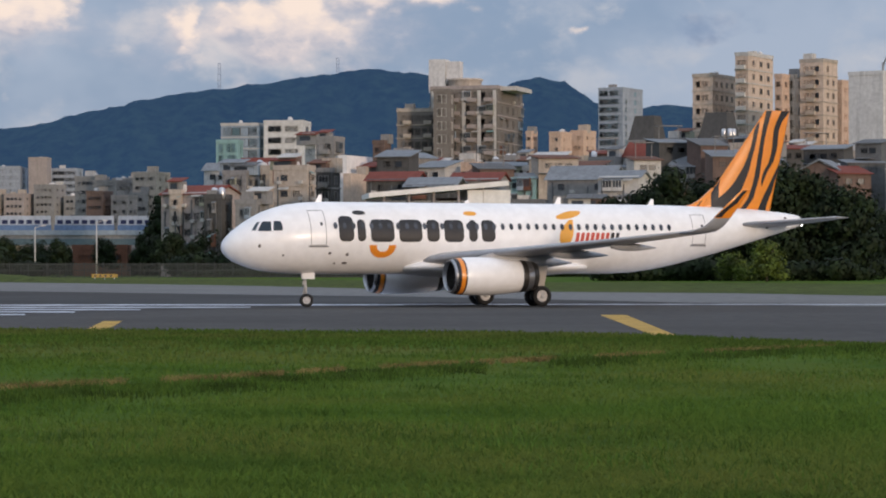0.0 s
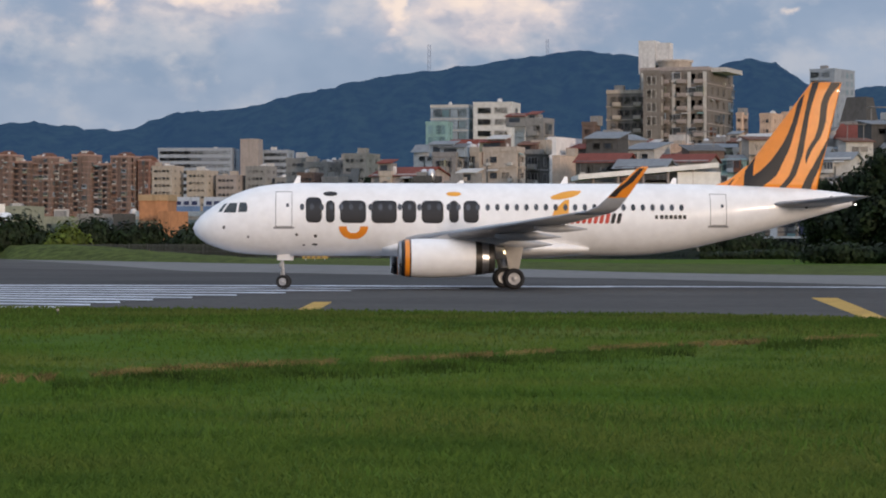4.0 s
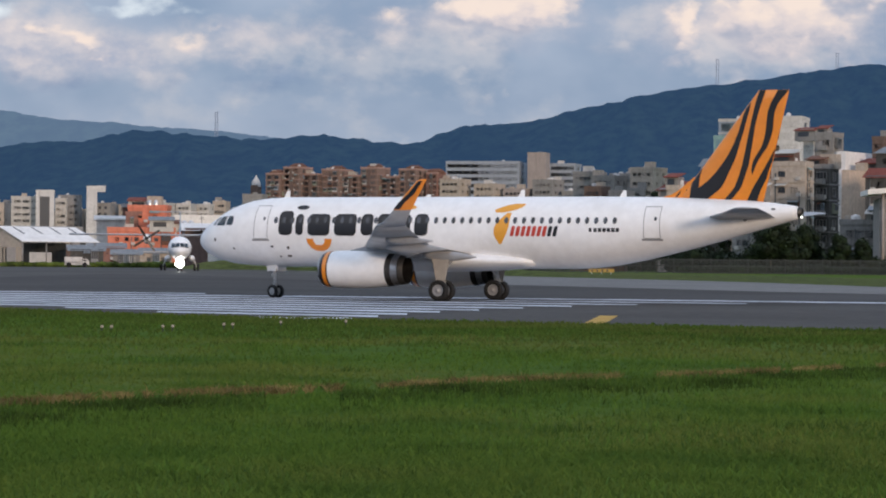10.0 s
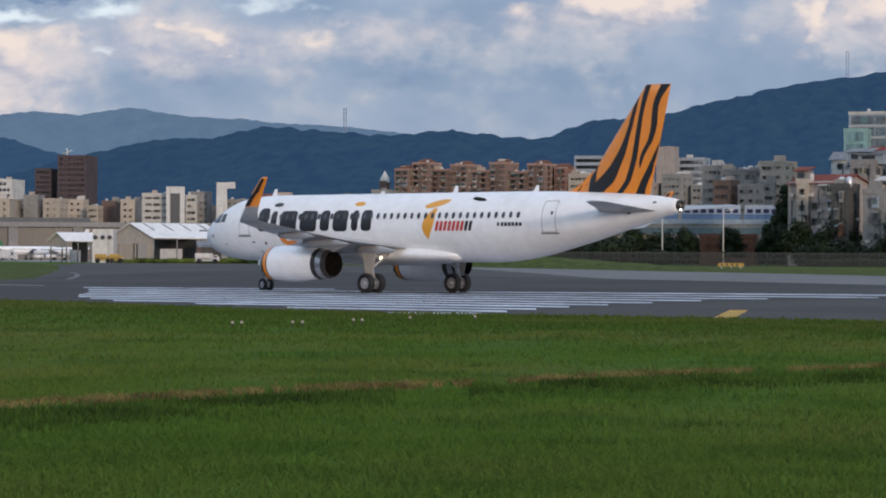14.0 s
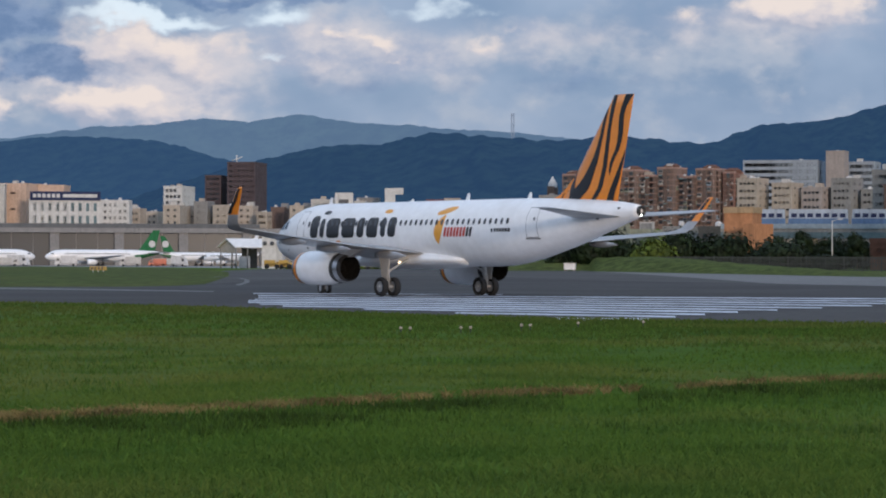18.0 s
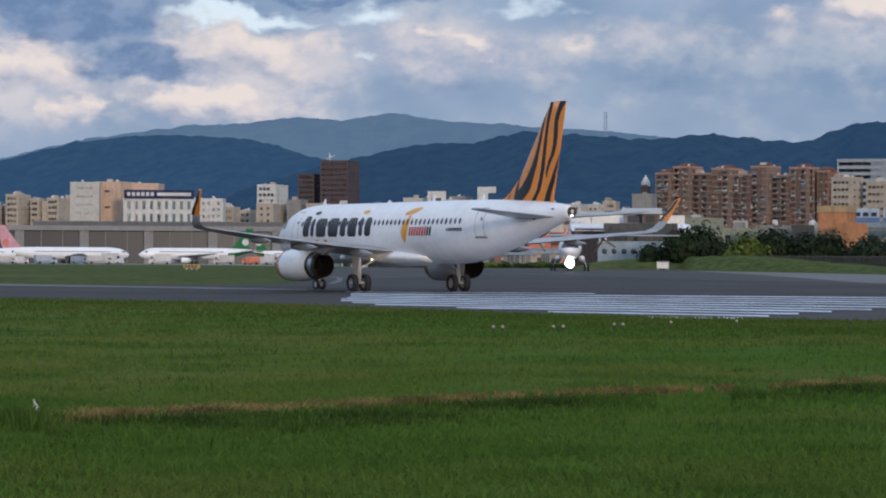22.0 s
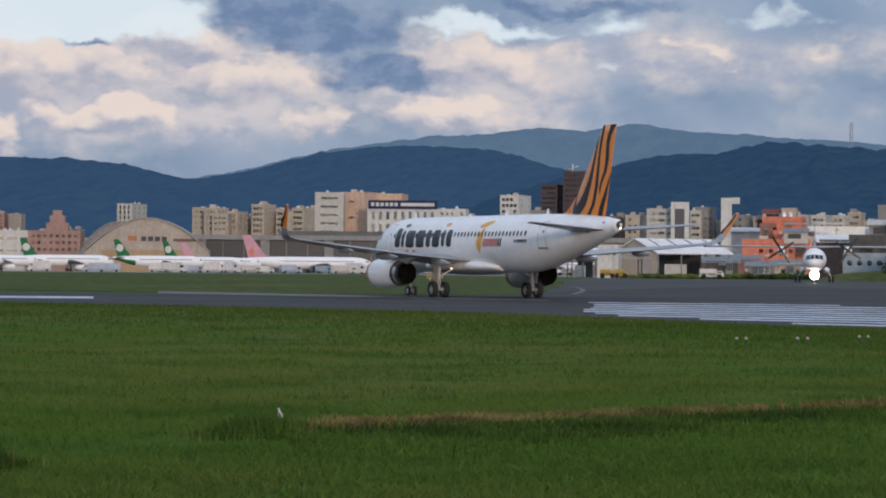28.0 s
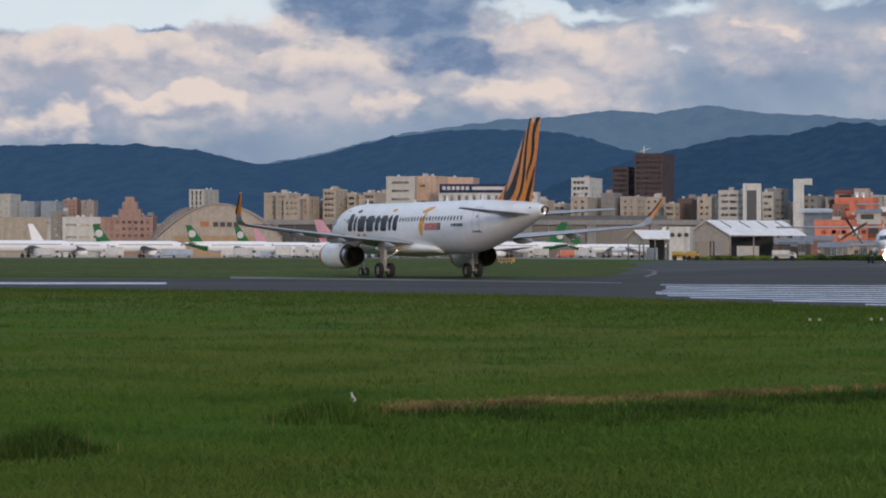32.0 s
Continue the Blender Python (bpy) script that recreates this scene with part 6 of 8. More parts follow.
# -- row of reddish apartment towers --
for az, wide, top, mat in ((13.52, 13.7, 50.2, "rose_beige"), (13.12, 16.0, 53.6, "rose_beige"), (12.74, 15, 50.0, "brown"), (12.32, 17.0, 52.6, "rose_beige"), (11.92, 15, 49.5, "brown"), (11.54, 16.0, 53.8, "rose_beige"),
                           (11.14, 15, 49.0, "brown"), (10.74, 17.0, 53.2, "rose_beige"), (10.30, 11, 51.5, "brick_red"), (9.98, 15, 48.0, "brown")):
    tw = building(az, 1505, wide, top, mat, "reddish-brown brick apartment tower with a tiled cap", turn=-26, front=0.55, bays=(3, 2), win=(2.3, 2.0), storey=3.0, ledge="rose_brick", frame="brown", clutter=4, group="row of brick apartment towers")
    hh = top - tw.matrix_basis.translation.z
    part("roof_cap", mesh_of("roof_cap", [(-3.6, -3.2, hh), (3.6, -3.2, hh), (3.6, 3.2, hh), (-3.6, 3.2, hh), (-3.6, -3.2, hh + 1.6), (3.6, -3.2, hh + 1.6), (3.6, 3.2, hh + 1.6), (-3.6, 3.2, hh + 1.6), (-2.4, 0, hh + 2.9), (2.4, 0, hh + 2.9)],
                             [(0, 1, 5, 4), (1, 2, 6, 5), (2, 3, 7, 6), (3, 0, 4, 7), (4, 5, 9, 8), (5, 6, 9), (6, 7, 8, 9), (7, 4, 8)], M["rust"]), tw, "rust-brown tiled roof cap") if mat != "brown" else None
    # Proud brown strip: the darkness of a recess is put in by colour.
    part("recess_strip", box("recess_strip", (-0.9, -0.2, 6), (0.9, 0.2, hh - 1.0), M["brown"]), tw, "dark brown strip standing for a shaded recess", pose(0, -wide * 0.45 / math.sin(radians(26)) / 2 - 0.1, 0))
building(14.0, 1110, 9.8, 28.9, "grey_wall", "plain grey concrete hall wall", turn=-12, front=0.8, bays=(0, 0), clutter=1)
spire = building(13.98, 1560, 6.0, 46.0, "brown", "small tower with a pale pointed cap", bays=(1, 1), clutter=0, parapet=False)
part("cap", lathe("cap", [(44.0, 2.6), (46.5, 2.4), (48.5, 1.2), (50.5, 0.05)], M["off_white"], "z", 12), spire, "pale pointed cap")

# -- orange building, sheds by the perimeter --
ob = building(10.10, 424, 5.6, 9.9, "orange_wall", "plain orange-painted building behind the hedges", turn=-14, front=0.75, bays=(0, 0), clutter=0, ledge="tan")
building(9.79, 416, 4.4, 8.2, "orange_wall", "plain orange-painted hall behind hedges", turn=-30, front=0.35, bays=(0, 0), clutter=0, parapet=False, side_mat="orange_wall")
house(14.3, 445, 18.0, 8.4, "brown", "roof_white", "long white metal shed roof", turn=4, depth=12, rise=1.0, bays=0)
building(14.08, 424, 10.8, 7.2, "dark_wall", "dark open lean-to structure", turn=0, bays=(3, 0), win=(2.2, 1.6), frame="brown", clutter=0)
hut = building(14.22, 412, 10.4, 5.3, "steel_blue", "long low grey hut with small round windows", turn=0, bays=(0, 0), clutter=0, parapet=False)
rw = lathe("round_window", [(-0.06, 0.02), (-0.06, 0.34), (0.02, 0.40)], M["pane"], "y", 12)
for i in range(7):
    part("round_window", rw, hut, "", pose(-4.2 + 1.4 * i, -5.04, 2.6))

# -- red hall, white halls, tents --
building(16.14, 604, 9.2, 13.6, "salmon", "salmon-red hall with a tower", turn=-8, front=0.9, bays=(2, 0), win=(1.2, 0.8), frame="salmon", clutter=2)
building(16.45, 606, 3.6, 12.2, "brick_red", "red brick wing of a hall", turn=0, bays=(2, 0), win=(1.1, 1.1), clutter=0)
building(16.3, 590, 14.0, 8.6, "salmon", "long low salmon-red painted hall", turn=0, bays=(6, 0), win=(1.0, 0.9), frame="salmon", clutter=3)
building(15.3, 592, 6.0, 9.0, "salmon", "low salmon-red painted hall", turn=0, bays=(2, 0), win=(1.0, 0.9), frame="salmon", clutter=1)
house(16.88, 628, 7.4, 12.6, "pale", "off_white", "tall white metal-clad hall", turn=0, depth=10, rise=0.8, bays=0)
building(14.42, 630, 27.0, 12.9, "roof_white", "long white metal-clad hall", turn=0, bays=(0, 0), clutter=0, parapet=False)
def ridge_tent(az, dist, turn, gable, length, eave, ridge, label, lights=4):
    """A white sheet-roofed shed, its gable end open below, with dark rooflights along the slope."""
    ob = thing("tent_hangar", label, "hangar", place(az, dist, turn))
    g, l, t = gable / 2, length / 2, 0.14
    part("gable_end", mesh_of("gable_end", [(-g, -l, eave - 1.2), (g, -l, eave - 1.2), (g, -l, eave), (0, -l, ridge), (-g, -l, eave), (-g, -l + 0.2, eave - 1.2), (g, -l + 0.2, eave - 1.2), (g, -l + 0.2, eave), (0, -l + 0.2, ridge), (-g, -l + 0.2, eave)],
                              [(0, 1, 2, 3, 4), (9, 8, 7, 6, 5), (0, 5, 6, 1)], M["cream"]), ob, "pale open-ended gable")
    for side in (1, -1):
        v = [(side * (g + 0.6), -l - 0.5, eave - 0.2), (side * (g + 0.6), l + 0.5, eave - 0.2), (0, l + 0.5, ridge + 0.05), (0, -l - 0.5, ridge + 0.05)]
        v += [(x, y, z + t) for x, y, z in v]
        part("roof_slope", mesh_of("roof_slope", v, [(0, 1, 2, 3), (7, 6, 5, 4), (0, 4, 5, 1), (1, 5, 6, 2), (2, 6, 7, 3), (3, 7, 4, 0)], M["roof_white"]), ob, "white sheet roof slope")
        for i in range(lights if side > 0 else 0):
            y = -l + length * (i + 0.6) / lights
            v = [(side * (g + 0.6) * f, y + q, (eave - 0.2) * f + (ridge + 0.05) * (1 - f) + t + 0.03) for f in (0.05, 0.52) for q in (-0.22, 0.22)]
            part("rooflight", mesh_of("rooflight", v, [(0, 1, 3, 2)], M["mid_grey"]), ob)
    for y in (-l + 0.1, -l * 0.35, l * 0.35, l - 0.1):
        for x in (-g, g):
            part("post", tube("post", (x, y, -0.3), (x, y, eave), 0.14, 0.14, M["grey_wall"], 6), ob)
    # Added dark sheet: the shade of the open interior is put in by colour.
    part("dark_backing", box("dark_backing", (-g, l * 0.2, -0.3), (g - 0.2, l * 0.2 + 0.15, eave - 0.3), M["dark_wall"]), ob, "dark sheet standing for the unlit interior")
    part("side_screen", box("side_screen", (g - 0.12, -l * 0.8, -0.3), (g - 0.02, -l * 0.2, eave * 0.55), M["pale"]), ob, "pale side screen")
    return ob


ridge_tent(18.40, 524, -52, 13.0, 17.0, 4.7, 7.2, "long white-roofed tent hangar with an open dark end")
ridge_tent(20.25, 545, -60, 6.0, 8.0, 4.2, 5.6, "small white-roofed tent by the apron", 0)
hut2 = building(19.68, 514, 4.4, 7.3, "off_white", "small white hut with round windows on a white base", turn=-8, front=0.85, bays=(0, 0), clutter=0, parapet=False)
for i in range(3):
    part("round_window", rw, hut2, "", pose(-1.3 + 1.3 * i, -2.6, 4.6, 0, 0, 0))
for az, dist, wide, top, mat in ((17.4, 515, 6, 5.2, "dark_wall"), (17.0, 560, 7, 6.0, "brick_red"), (16.6, 520, 5, 4.6, "grey_wall"), (16.0, 540, 6, 5.0, "beige"), (15.2, 545, 5, 4.4, "off_white"), (17.8, 560, 6, 5.6, "brown")):
    house(az, dist, wide, top, mat, "roof_grey", "low service shed at the edge of the apron", turn=0, depth=5, rise=0.8, bays=3, floors=1, win=(0.9, 0.9))


def row_of_houses(az0, az1, dist, lo, hi, mats, seed, label, wlo=7, whi=13):
    r = random.Random(seed)
    az = az1
    while az > az0:
        wide = r.uniform(wlo, whi)
        step = math.degrees(wide / dist)
        building(az - step / 2, dist + r.uniform(-25, 25), wide * 1.08, r.uniform(lo, hi), r.choice(mats), label, turn=r.choice((-24, -18, -10)), front=r.uniform(0.55, 0.75), bays=(r.choice((2, 3)), 2),
                 win=(1.5, 1.4), storey=3.1, clutter=r.choice((1, 2, 3)), base=10 if dist > 1000 else 0, skip=0.12)
        az -= step


row_of_houses(10.35, 13.9, 700, 10.2, 13.2, ("olive_wall", "grey_wall", "pale", "dark_wall", "brown"), 31, "low flat-roofed house behind dark trees", 7, 12)
row_of_houses(13.9, 21.3, 1420, 27.5, 33.5, ("cream", "beige", "pale", "grey_wall", "cream", "brown"), 11, "small cream apartment house with tanks on its roof")
row_of_houses(21.0, 23.4, 1430, 28, 34, ("cream", "beige", "off_white", "cream"), 12, "small cream apartment house with tanks on its roof")
row_of_houses(25.6, 28.2, 1620, 33, 39.5, ("rose_beige", "beige", "stone_pink", "cream"), 13, "cream apartment house in evening light", 10, 16)
row_of_houses(30.0, 37.0, 1650, 18, 26, ("pale", "grey_wall", "beige"), 14, "pale apartment house in the distance", 12, 22)
row_of_houses(31.9, 33.6, 2300, 40, 54, ("stone_pink", "pale", "blue_grey", "rose_brick"), 15, "small apartment house at the foot of the hills", 10, 18)
t1 = building(18.25, 1385, 9.0, 37.6, "off_white", "white tower with a dark glazed slot", turn=0, bays=(0, 0), clutter=0, parapet=False)
part("slot", box("slot", (-2.6, -5.05, 5), (2.2, -4.9, 33.0), M["pane"]), t1, "dark glazed slot")
building(18.6, 1395, 16, 33.6, "pale", "pale office wing with window bands", turn=-8, front=0.9, bays=(3, 1), win=(3.6, 1.5), clutter=2, base=8)
building(17.92, 1395, 6, 33.0, "pale", "pale office wing with window bands", turn=-8, front=0.9, bays=(2, 1), win=(2.2, 1.5), clutter=1, base=8)
t2 = building(17.31, 1385, 5.2, 39.8, "off_white", "slim white tower with a projecting head", turn=0, bays=(0, 0), clutter=0, parapet=False)
part("head", box("head", (2.6, -5.0, 35.6), (6.6, 2.0, 38.7), M["off_white"]), t2, "projecting white head")
building(17.75, 1405, 11.9, 34.8, "grey_wall", "grey concrete office block with windows", turn=-8, front=0.9, bays=(4, 1), win=(1.6, 1.2), clutter=1, base=8)
pur = building(20.23, 1800, 25.3, 66.5, "purple_brick", "dark purple-brown tower under scaffolding", turn=-14, front=0.7, bays=(6, 3), win=(2.0, 1.6), storey=3.3, frame="purple_brick", clutter=0, base=15)
part("crane_mast", tube("crane_mast", (-7, 0, 65), (-7, 0, 71), 0.5, 0.4, M["off_white"], 6), pur, "white crane mast")
part("crane_jib", tube("crane_jib", (-10, 0, 67.5), (-3, 0, 70), 0.4, 0.2, M["off_white"], 6), pur, "white crane jib")
building(20.86, 1810, 14.5, 58.5, "purple_brick", "dark purple-brown lower tower under scaffolding", turn=-14, front=0.7, bays=(4, 2), win=(2.0, 1.6), frame="purple_brick", clutter=0, base=15)

# -- peach complex with its long sign --
# Grey colour carries the shade of the peach block's left face, built apart.
building(25.40, 1410, 15.5, 40.9, "pale", "grey-white block for the shaded left face of a peach one", turn=-6, front=0.92, bays=(1, 0), win=(9.0, 1.4), storey=4.2, frame="pale", clutter=1, base=8)
building(24.75, 1425, 24.0, 41.4, "peach", "large plain peach-coloured office block", turn=-24, front=0.55, bays=(1, 2), win=(3.0, 1.2), storey=8.0, clutter=2, base=20)
building(24.15, 1432, 17.0, 41.0, "peach", "peach-coloured office block behind a sign", turn=-10, front=0.8, bays=(1, 0), win=(2.0, 1.2), storey=9.0, clutter=1, base=25)
sg = building(23.92, 1385, 34.8, 33.0, "off_white", "white office building with a long dark rooftop sign", turn=0, bays=(9, 0), win=(1.7, 4.2), storey=6.2, pane="blue_glass", clutter=0, base=6)
part("sign_board", box("sign_board", (-17.0, -5.6, 31.9), (17.2, -5.2, 36.2), M["sign_blue"]), sg, "long dark blue sign board")
for i in range(6):
    part("sign_bar", shared_box("sign_bar", (-0.8, -0.1, -0.9), (0.8, 0.1, 0.9), "off_white"), sg, "pale bar on the sign", pose(-14.8 + 2.3 * i, -5.72, 34.1))
part("sign_bar", box("sign_bar", (-1.0, -5.8, 33.3), (15.6, -5.62, 34.9), M["off_white"]), sg, "pale bar on the sign")
building(22.88, 1405, 15.6, 33.0, "off_white", "white apartment house with arched bays", turn=-8, front=0.9, bays=(5, 1), win=(1.6, 1.8), clutter=2, base=6)
building(21.61, 1510, 16.7, 43.0, "off_white", "white apartment block with a stepped roof", turn=-18, front=0.6, bays=(4, 3), win=(1.8, 1.8), clutter=2, base=8)
building(29.44, 1810, 19.0, 43.6, "pale", "pair of pale ribbed apartment towers", turn=-24, front=0.5, bays=(3, 3), win=(1.4, 2.4), clutter=2, base=10)
for az, wide, top, n in ((27.72, 14, 37.0, 3), (27.3, 12, 35.0, 2), (26.76, 14, 39.2, 3), (26.35, 9, 36.5, 2), (25.95, 13, 37.4, 3)):
    building(az, 1605, wide, top, "cream", "cream apartment tower with ribbed bays in evening sun", turn=-26, front=0.5, bays=(n, n), win=(1.5, 1.7), clutter=3, base=8, ledge="cream")


def arch_hall(az, dist, wide, top, depth, mat, roof, label, turn=0.0):
    m = place(az, dist, turn)
    ob = thing("arched_hangar", label, "hangar", m)
    h = top - m.translation.z
    arc = [(-wide / 2 + wide * i / 24, 4.0 + (h - 4.0) * math.sin(math.pi * (0.06 + 0.88 * i / 24)) ** 0.9) for i in range(25)]
    v = [(x, -depth / 2, z) for x, z in arc] + [(wide / 2, -depth / 2, -0.4), (-wide / 2, -depth / 2, -0.4)]
    v += [(x, depth / 2, z) for x, y, z in v]
    n = 27
    f = [tuple(range(n - 1, -1, -1)), tuple(range(n, 2 * n))] + [(i, (i + 1) % n, n + (i + 1) % n, n + i) for i in range(n)]
    part("front_wall", mesh_of("front_wall", v, f, M[mat]), ob)
    vr, fr = [], []
    for x, z in arc:
        vr += [(x * 1.01, -depth / 2 - 0.8, z + 0.1), (x * 1.01, -depth / 2 - 0.8, z + 0.7), (x * 1.01, depth / 2 + 0.8, z + 0.7)]
    for i in range(24):
        a = 3 * i
        fr += [(a, a + 3, a + 4, a + 1), (a + 1, a + 4, a + 5, a + 2)]
    part("roof", mesh_of("roof", vr, fr, M[roof]), ob)
    return ob, h


hall, hh = arch_hall(29.08, 1250, 55.0, 24.4, 30, "beige", "stone_pink", "large beige hangar with a low arched roof", -4)
part("hall_door", box("hall_door", (-20, -15.3, 0), (18, -15.05, 9.5), M["tan"]), hall, "wide tan sliding doors")
part("sign_bar", box("sign_bar", (-2.0, -15.3, 13.6), (2.0, -15.1, 15.8), M["orange_wall"]), hall, "orange painted badge", pose(-6.5, 0, 0))
for i in range(4):
    part("sign_bar", shared_box("sign_bar", (-1.1, -0.1, -1.0), (1.1, 0.1, 1.0), "dark_wall"), hall, "dark bar on the wall", pose(-1.5 + 3.0 * i, -15.2, 14.5))
part("sign_bar", box("sign_bar", (11.5, -15.3, 13.4), (24, -15.1, 14.6), M["brown"]), hall, "brown bar on the wall")
arch_hall(29.72, 1345, 38.0, 24.2, 30, "grey_wall", "grey_wall", "grey arched hangar behind a beige one", 0)
st = building(30.96, 1352, 27.0, 19.5, "rose_brick", "stepped red-brown brick tower building", turn=-6, front=0.92, bays=(8, 1), win=(1.8, 1.6), clutter=0)
part("upper_step", boxes("upper_step", [((-4.6, -4, 18.0), (6.0, 4, 23.0)), ((-3.0, -3, 23.0), (4.2, 3, 26.5)), ((-1.6, -2, 26.5), (2.6, 2, 29.0))], M["rose_brick"]), st, "stepped reddish upper storeys")
building(31.85, 1385, 21.9, 20.0, "off_white", "white office block with a dark window band", turn=0, bays=(3, 0), win=(5.5, 1.4), storey=6.0, clutter=3)
building(33.1, 1410, 24.0, 20.2, "beige", "plain beige metal-clad hangar", turn=0, bays=(0, 0), clutter=0)
building(34.6, 1410, 36.0, 19.0, "beige", "plain beige metal-clad hangar", turn=0, bays=(0, 0), clutter=0)
building(32.35, 1395, 9.0, 23.0, "grey_wall", "grey concrete control block", turn=0, bays=(2, 0), win=(2.4, 1.4), clutter=2)


# -- passenger terminal: dark glass between pale piers under a long roof --
def make_terminal():
    a0, a1, dist = 17.7, 27.95, 1255
    mid, half = (a0 + a1) / 2, math.radians(a1 - a0) / 2 * dist
    m = place(mid, dist / math.cos(math.radians(a1 - a0) / 2) * 0.985, 0)
    ob = thing("terminal_building", "long low airport terminal with dark glass between pale piers", "terminal", m)
    part("glass_wall", box("glass_wall", (-half, -6, 0), (half, 6, 14.5), M["pane"]), ob, "dark glass wall")
    part("roof", box("roof", (-half - 3, -9, 14.5), (half + 3, 9, 16.6), M["grey_wall"]), ob, "grey flat roof")
    part("upper_storey", box("upper_storey", (-half * 0.7, -4, 16.6), (half * 0.55, 6, 18.6), M["mid_grey"]), ob, "grey upper storey")
    pier = shared_box("pier", (-2.0, -1.2, 0), (2.0, 1.2, 14.5), "grey_wall")
    n = int(2 * half / 28)
    for i in range(n + 1):
        part("pier", pier, ob, "pale concrete pier", pose(-half + 2 * half * i / n, -7.0, 0))
    mul = shared_box("mullion", (-0.15, -0.2, 0), (0.15, 0.2, 14.5), "grey_wall")
    for i in range(1, 3 * n):
        if i % 3:
            part("mullion", mul, ob, "", pose(-half + 2 * half * i / (3 * n), -6.1, 0))


make_terminal()


# ---- elevated railway with its train ----
def make_railway():
    m = place(6.6, 640, 0)
    via = thing("viaduct", "elevated railway viaduct with pale blue-green girders on concrete piers", "viaduct", m)
    part("deck", box("deck", (-44, -3.4, 8.4), (48, 3.4, 9.2), M["grey_wall"]), via, "grey concrete deck")
    part("girder", box("girder", (-44, -3.7, 7.0), (48, -3.4, 8.4), M["deck"]), via, "pale blue-green girder")
    part("girder", box("girder", (-44, 3.4, 7.0), (48, 3.7, 8.4), M["deck"]), via, "pale blue-green girder")
    part("railing", box("railing", (-44, -3.7, 9.2), (48, -3.55, 10.3), M["steel_blue"]), via, "grey railing")
    for x in (-42, -24, -4, 16, 36):
        pier = part("pier", box("pier", (x - 1.2, -1.3, -0.5), (x + 1.2, 1.3, 5.8), M["tan"]), via, "weathered concrete pier")
        part("pier_head", box("pier_head", (x - 1.6, -3.4, 5.8), (x + 1.6, 3.4, 7.0), M["tan"]), pier)
    train = thing("train", "white and blue metro train on a viaduct", "train", place(6.6, 639, 0))
    lo = shared_box("window", (-0.62, -0.05, -0.45), (0.62, 0.05, 0.45), "sign_blue")
    for i in range(5):
        x = -43.0 + 14.2 * i
        v, f = box_data((x, -1.3, 10.0), (x + 13.5, 1.3, 13.6))
        v[4], v[5], v[6], v[7] = (x + 0.2, -1.15, 13.6), (x + 13.3, -1.15, 13.6), (x + 13.3, 1.15, 13.6), (x + 0.2, 1.15, 13.6)
        car = part("car", mesh_of("car", v, f, M["train_white"]), train, "white metro car with a blue band")
        part("band", box("band", (x - 0.01, -1.34, 10.2), (x + 13.51, -1.29, 11.5), M["train_blue"]), car, "blue band")
        for j in range(7):
            part("window", lo, car, "", pose(x + 1.3 + 1.82 * j, -1.28, 12.2))


make_railway()


# ---- trees and hedges ----
def leaf_clumps(name, lumps, n, size, mat, seed):
    """Small bent leaf sprays spread through and over a crown's lumps: (x, y, z, rx, ry, rz)."""
    r = np.random.default_rng(seed)
    vols = np.array([l[3] * l[4] * l[5] for l in lumps])
    which = r.choice(len(lumps), n, p=vols / vols.sum())
    L = np.array(lumps)[which]
    d = r.normal(size=(n, 3))
    d /= np.linalg.norm(d, axis=1)[:, None]
    rad = np.abs(r.normal(0.80, 0.24, n)).clip(0.1, 1.35)
    c = L[:, :3] + d * L[:, 3:] * rad[:, None]
    t1 = np.cross(d, r.normal(size=(n, 3)))
    t1 /= np.linalg.norm(t1, axis=1)[:, None] + 1e-9
    t2 = np.cross(d, t1) + d * r.uniform(-0.5, 0.5, (n, 1))
    s = (size * r.uniform(0.5, 1.3, n))[:, None]
    v = np.stack([c - t1 * s, c - t2 * s * 0.5, c + t1 * s, c + t2 * s * 0.55], 1).reshape(-1, 3)
    me = bpy.data.meshes.new(name)
    me.from_pydata(v.tolist(), [], np.arange(4 * n).reshape(n, 4).tolist())
    me.materials.append(mat)
    return me


def tree(az, dist, wide, top, label, mat="leaf", seed=1, lumps=13, n=4600, base=0.20, turn=0):
    r = random.Random(seed)
    m = place(az, dist, turn)
    h = top - m.translation.z
    ob = thing("tree", label, "tree", m)
    trunk = part("trunk", tube("trunk", (0, 0, -0.2), (r.uniform(-.3, .3), 0, h * 0.55), 0.035 * h * 0.55, 0.012 * h, M["bark"], 9), ob, "grey-brown trunk")
    for i in range(5):
        a = 2 * math.pi * i / 5 + r.random()
        part("limb", tube("limb", (0, 0, h * (0.28 + 0.06 * i)), (math.cos(a) * wide * 0.28, math.sin(a) * wide * 0.28, h * (0.55 + 0.07 * i)), 0.014 * h, 0.004 * h, M["bark"], 6), trunk)
    ls = []
    for i in range(lumps):
        # lumps over a broad dome, smaller towards the top
        f = (i + 0.5) / lumps
        a = 2.4 * i + r.uniform(-0.5, 0.5)
        z = base + (0.93 - base) * (0.12 + 0.80 * f) + r.uniform(-0.04, 0.04)
        reach = wide * 0.5 * (1.0 - 0.62 * f ** 2.2) * r.uniform(0.45, 0.75)
        s = wide * r.uniform(0.24, 0.36) * (1 - 0.25 * f)
        ls.append((math.cos(a) * reach, math.sin(a) * reach, h * z, s, s, min(s, h * 0.16) * r.uniform(0.8, 1.1)))
    ls.append((0, 0, h * (base + 0.93) / 2, wide * 0.30, wide * 0.30, h * (0.93 - base) * 0.42))
    part("crown", leaf_clumps("crown", ls, int(n * 1.7), 0.020 * h + 0.10, M[mat], seed), ob, "uneven leafy crown")
    return ob


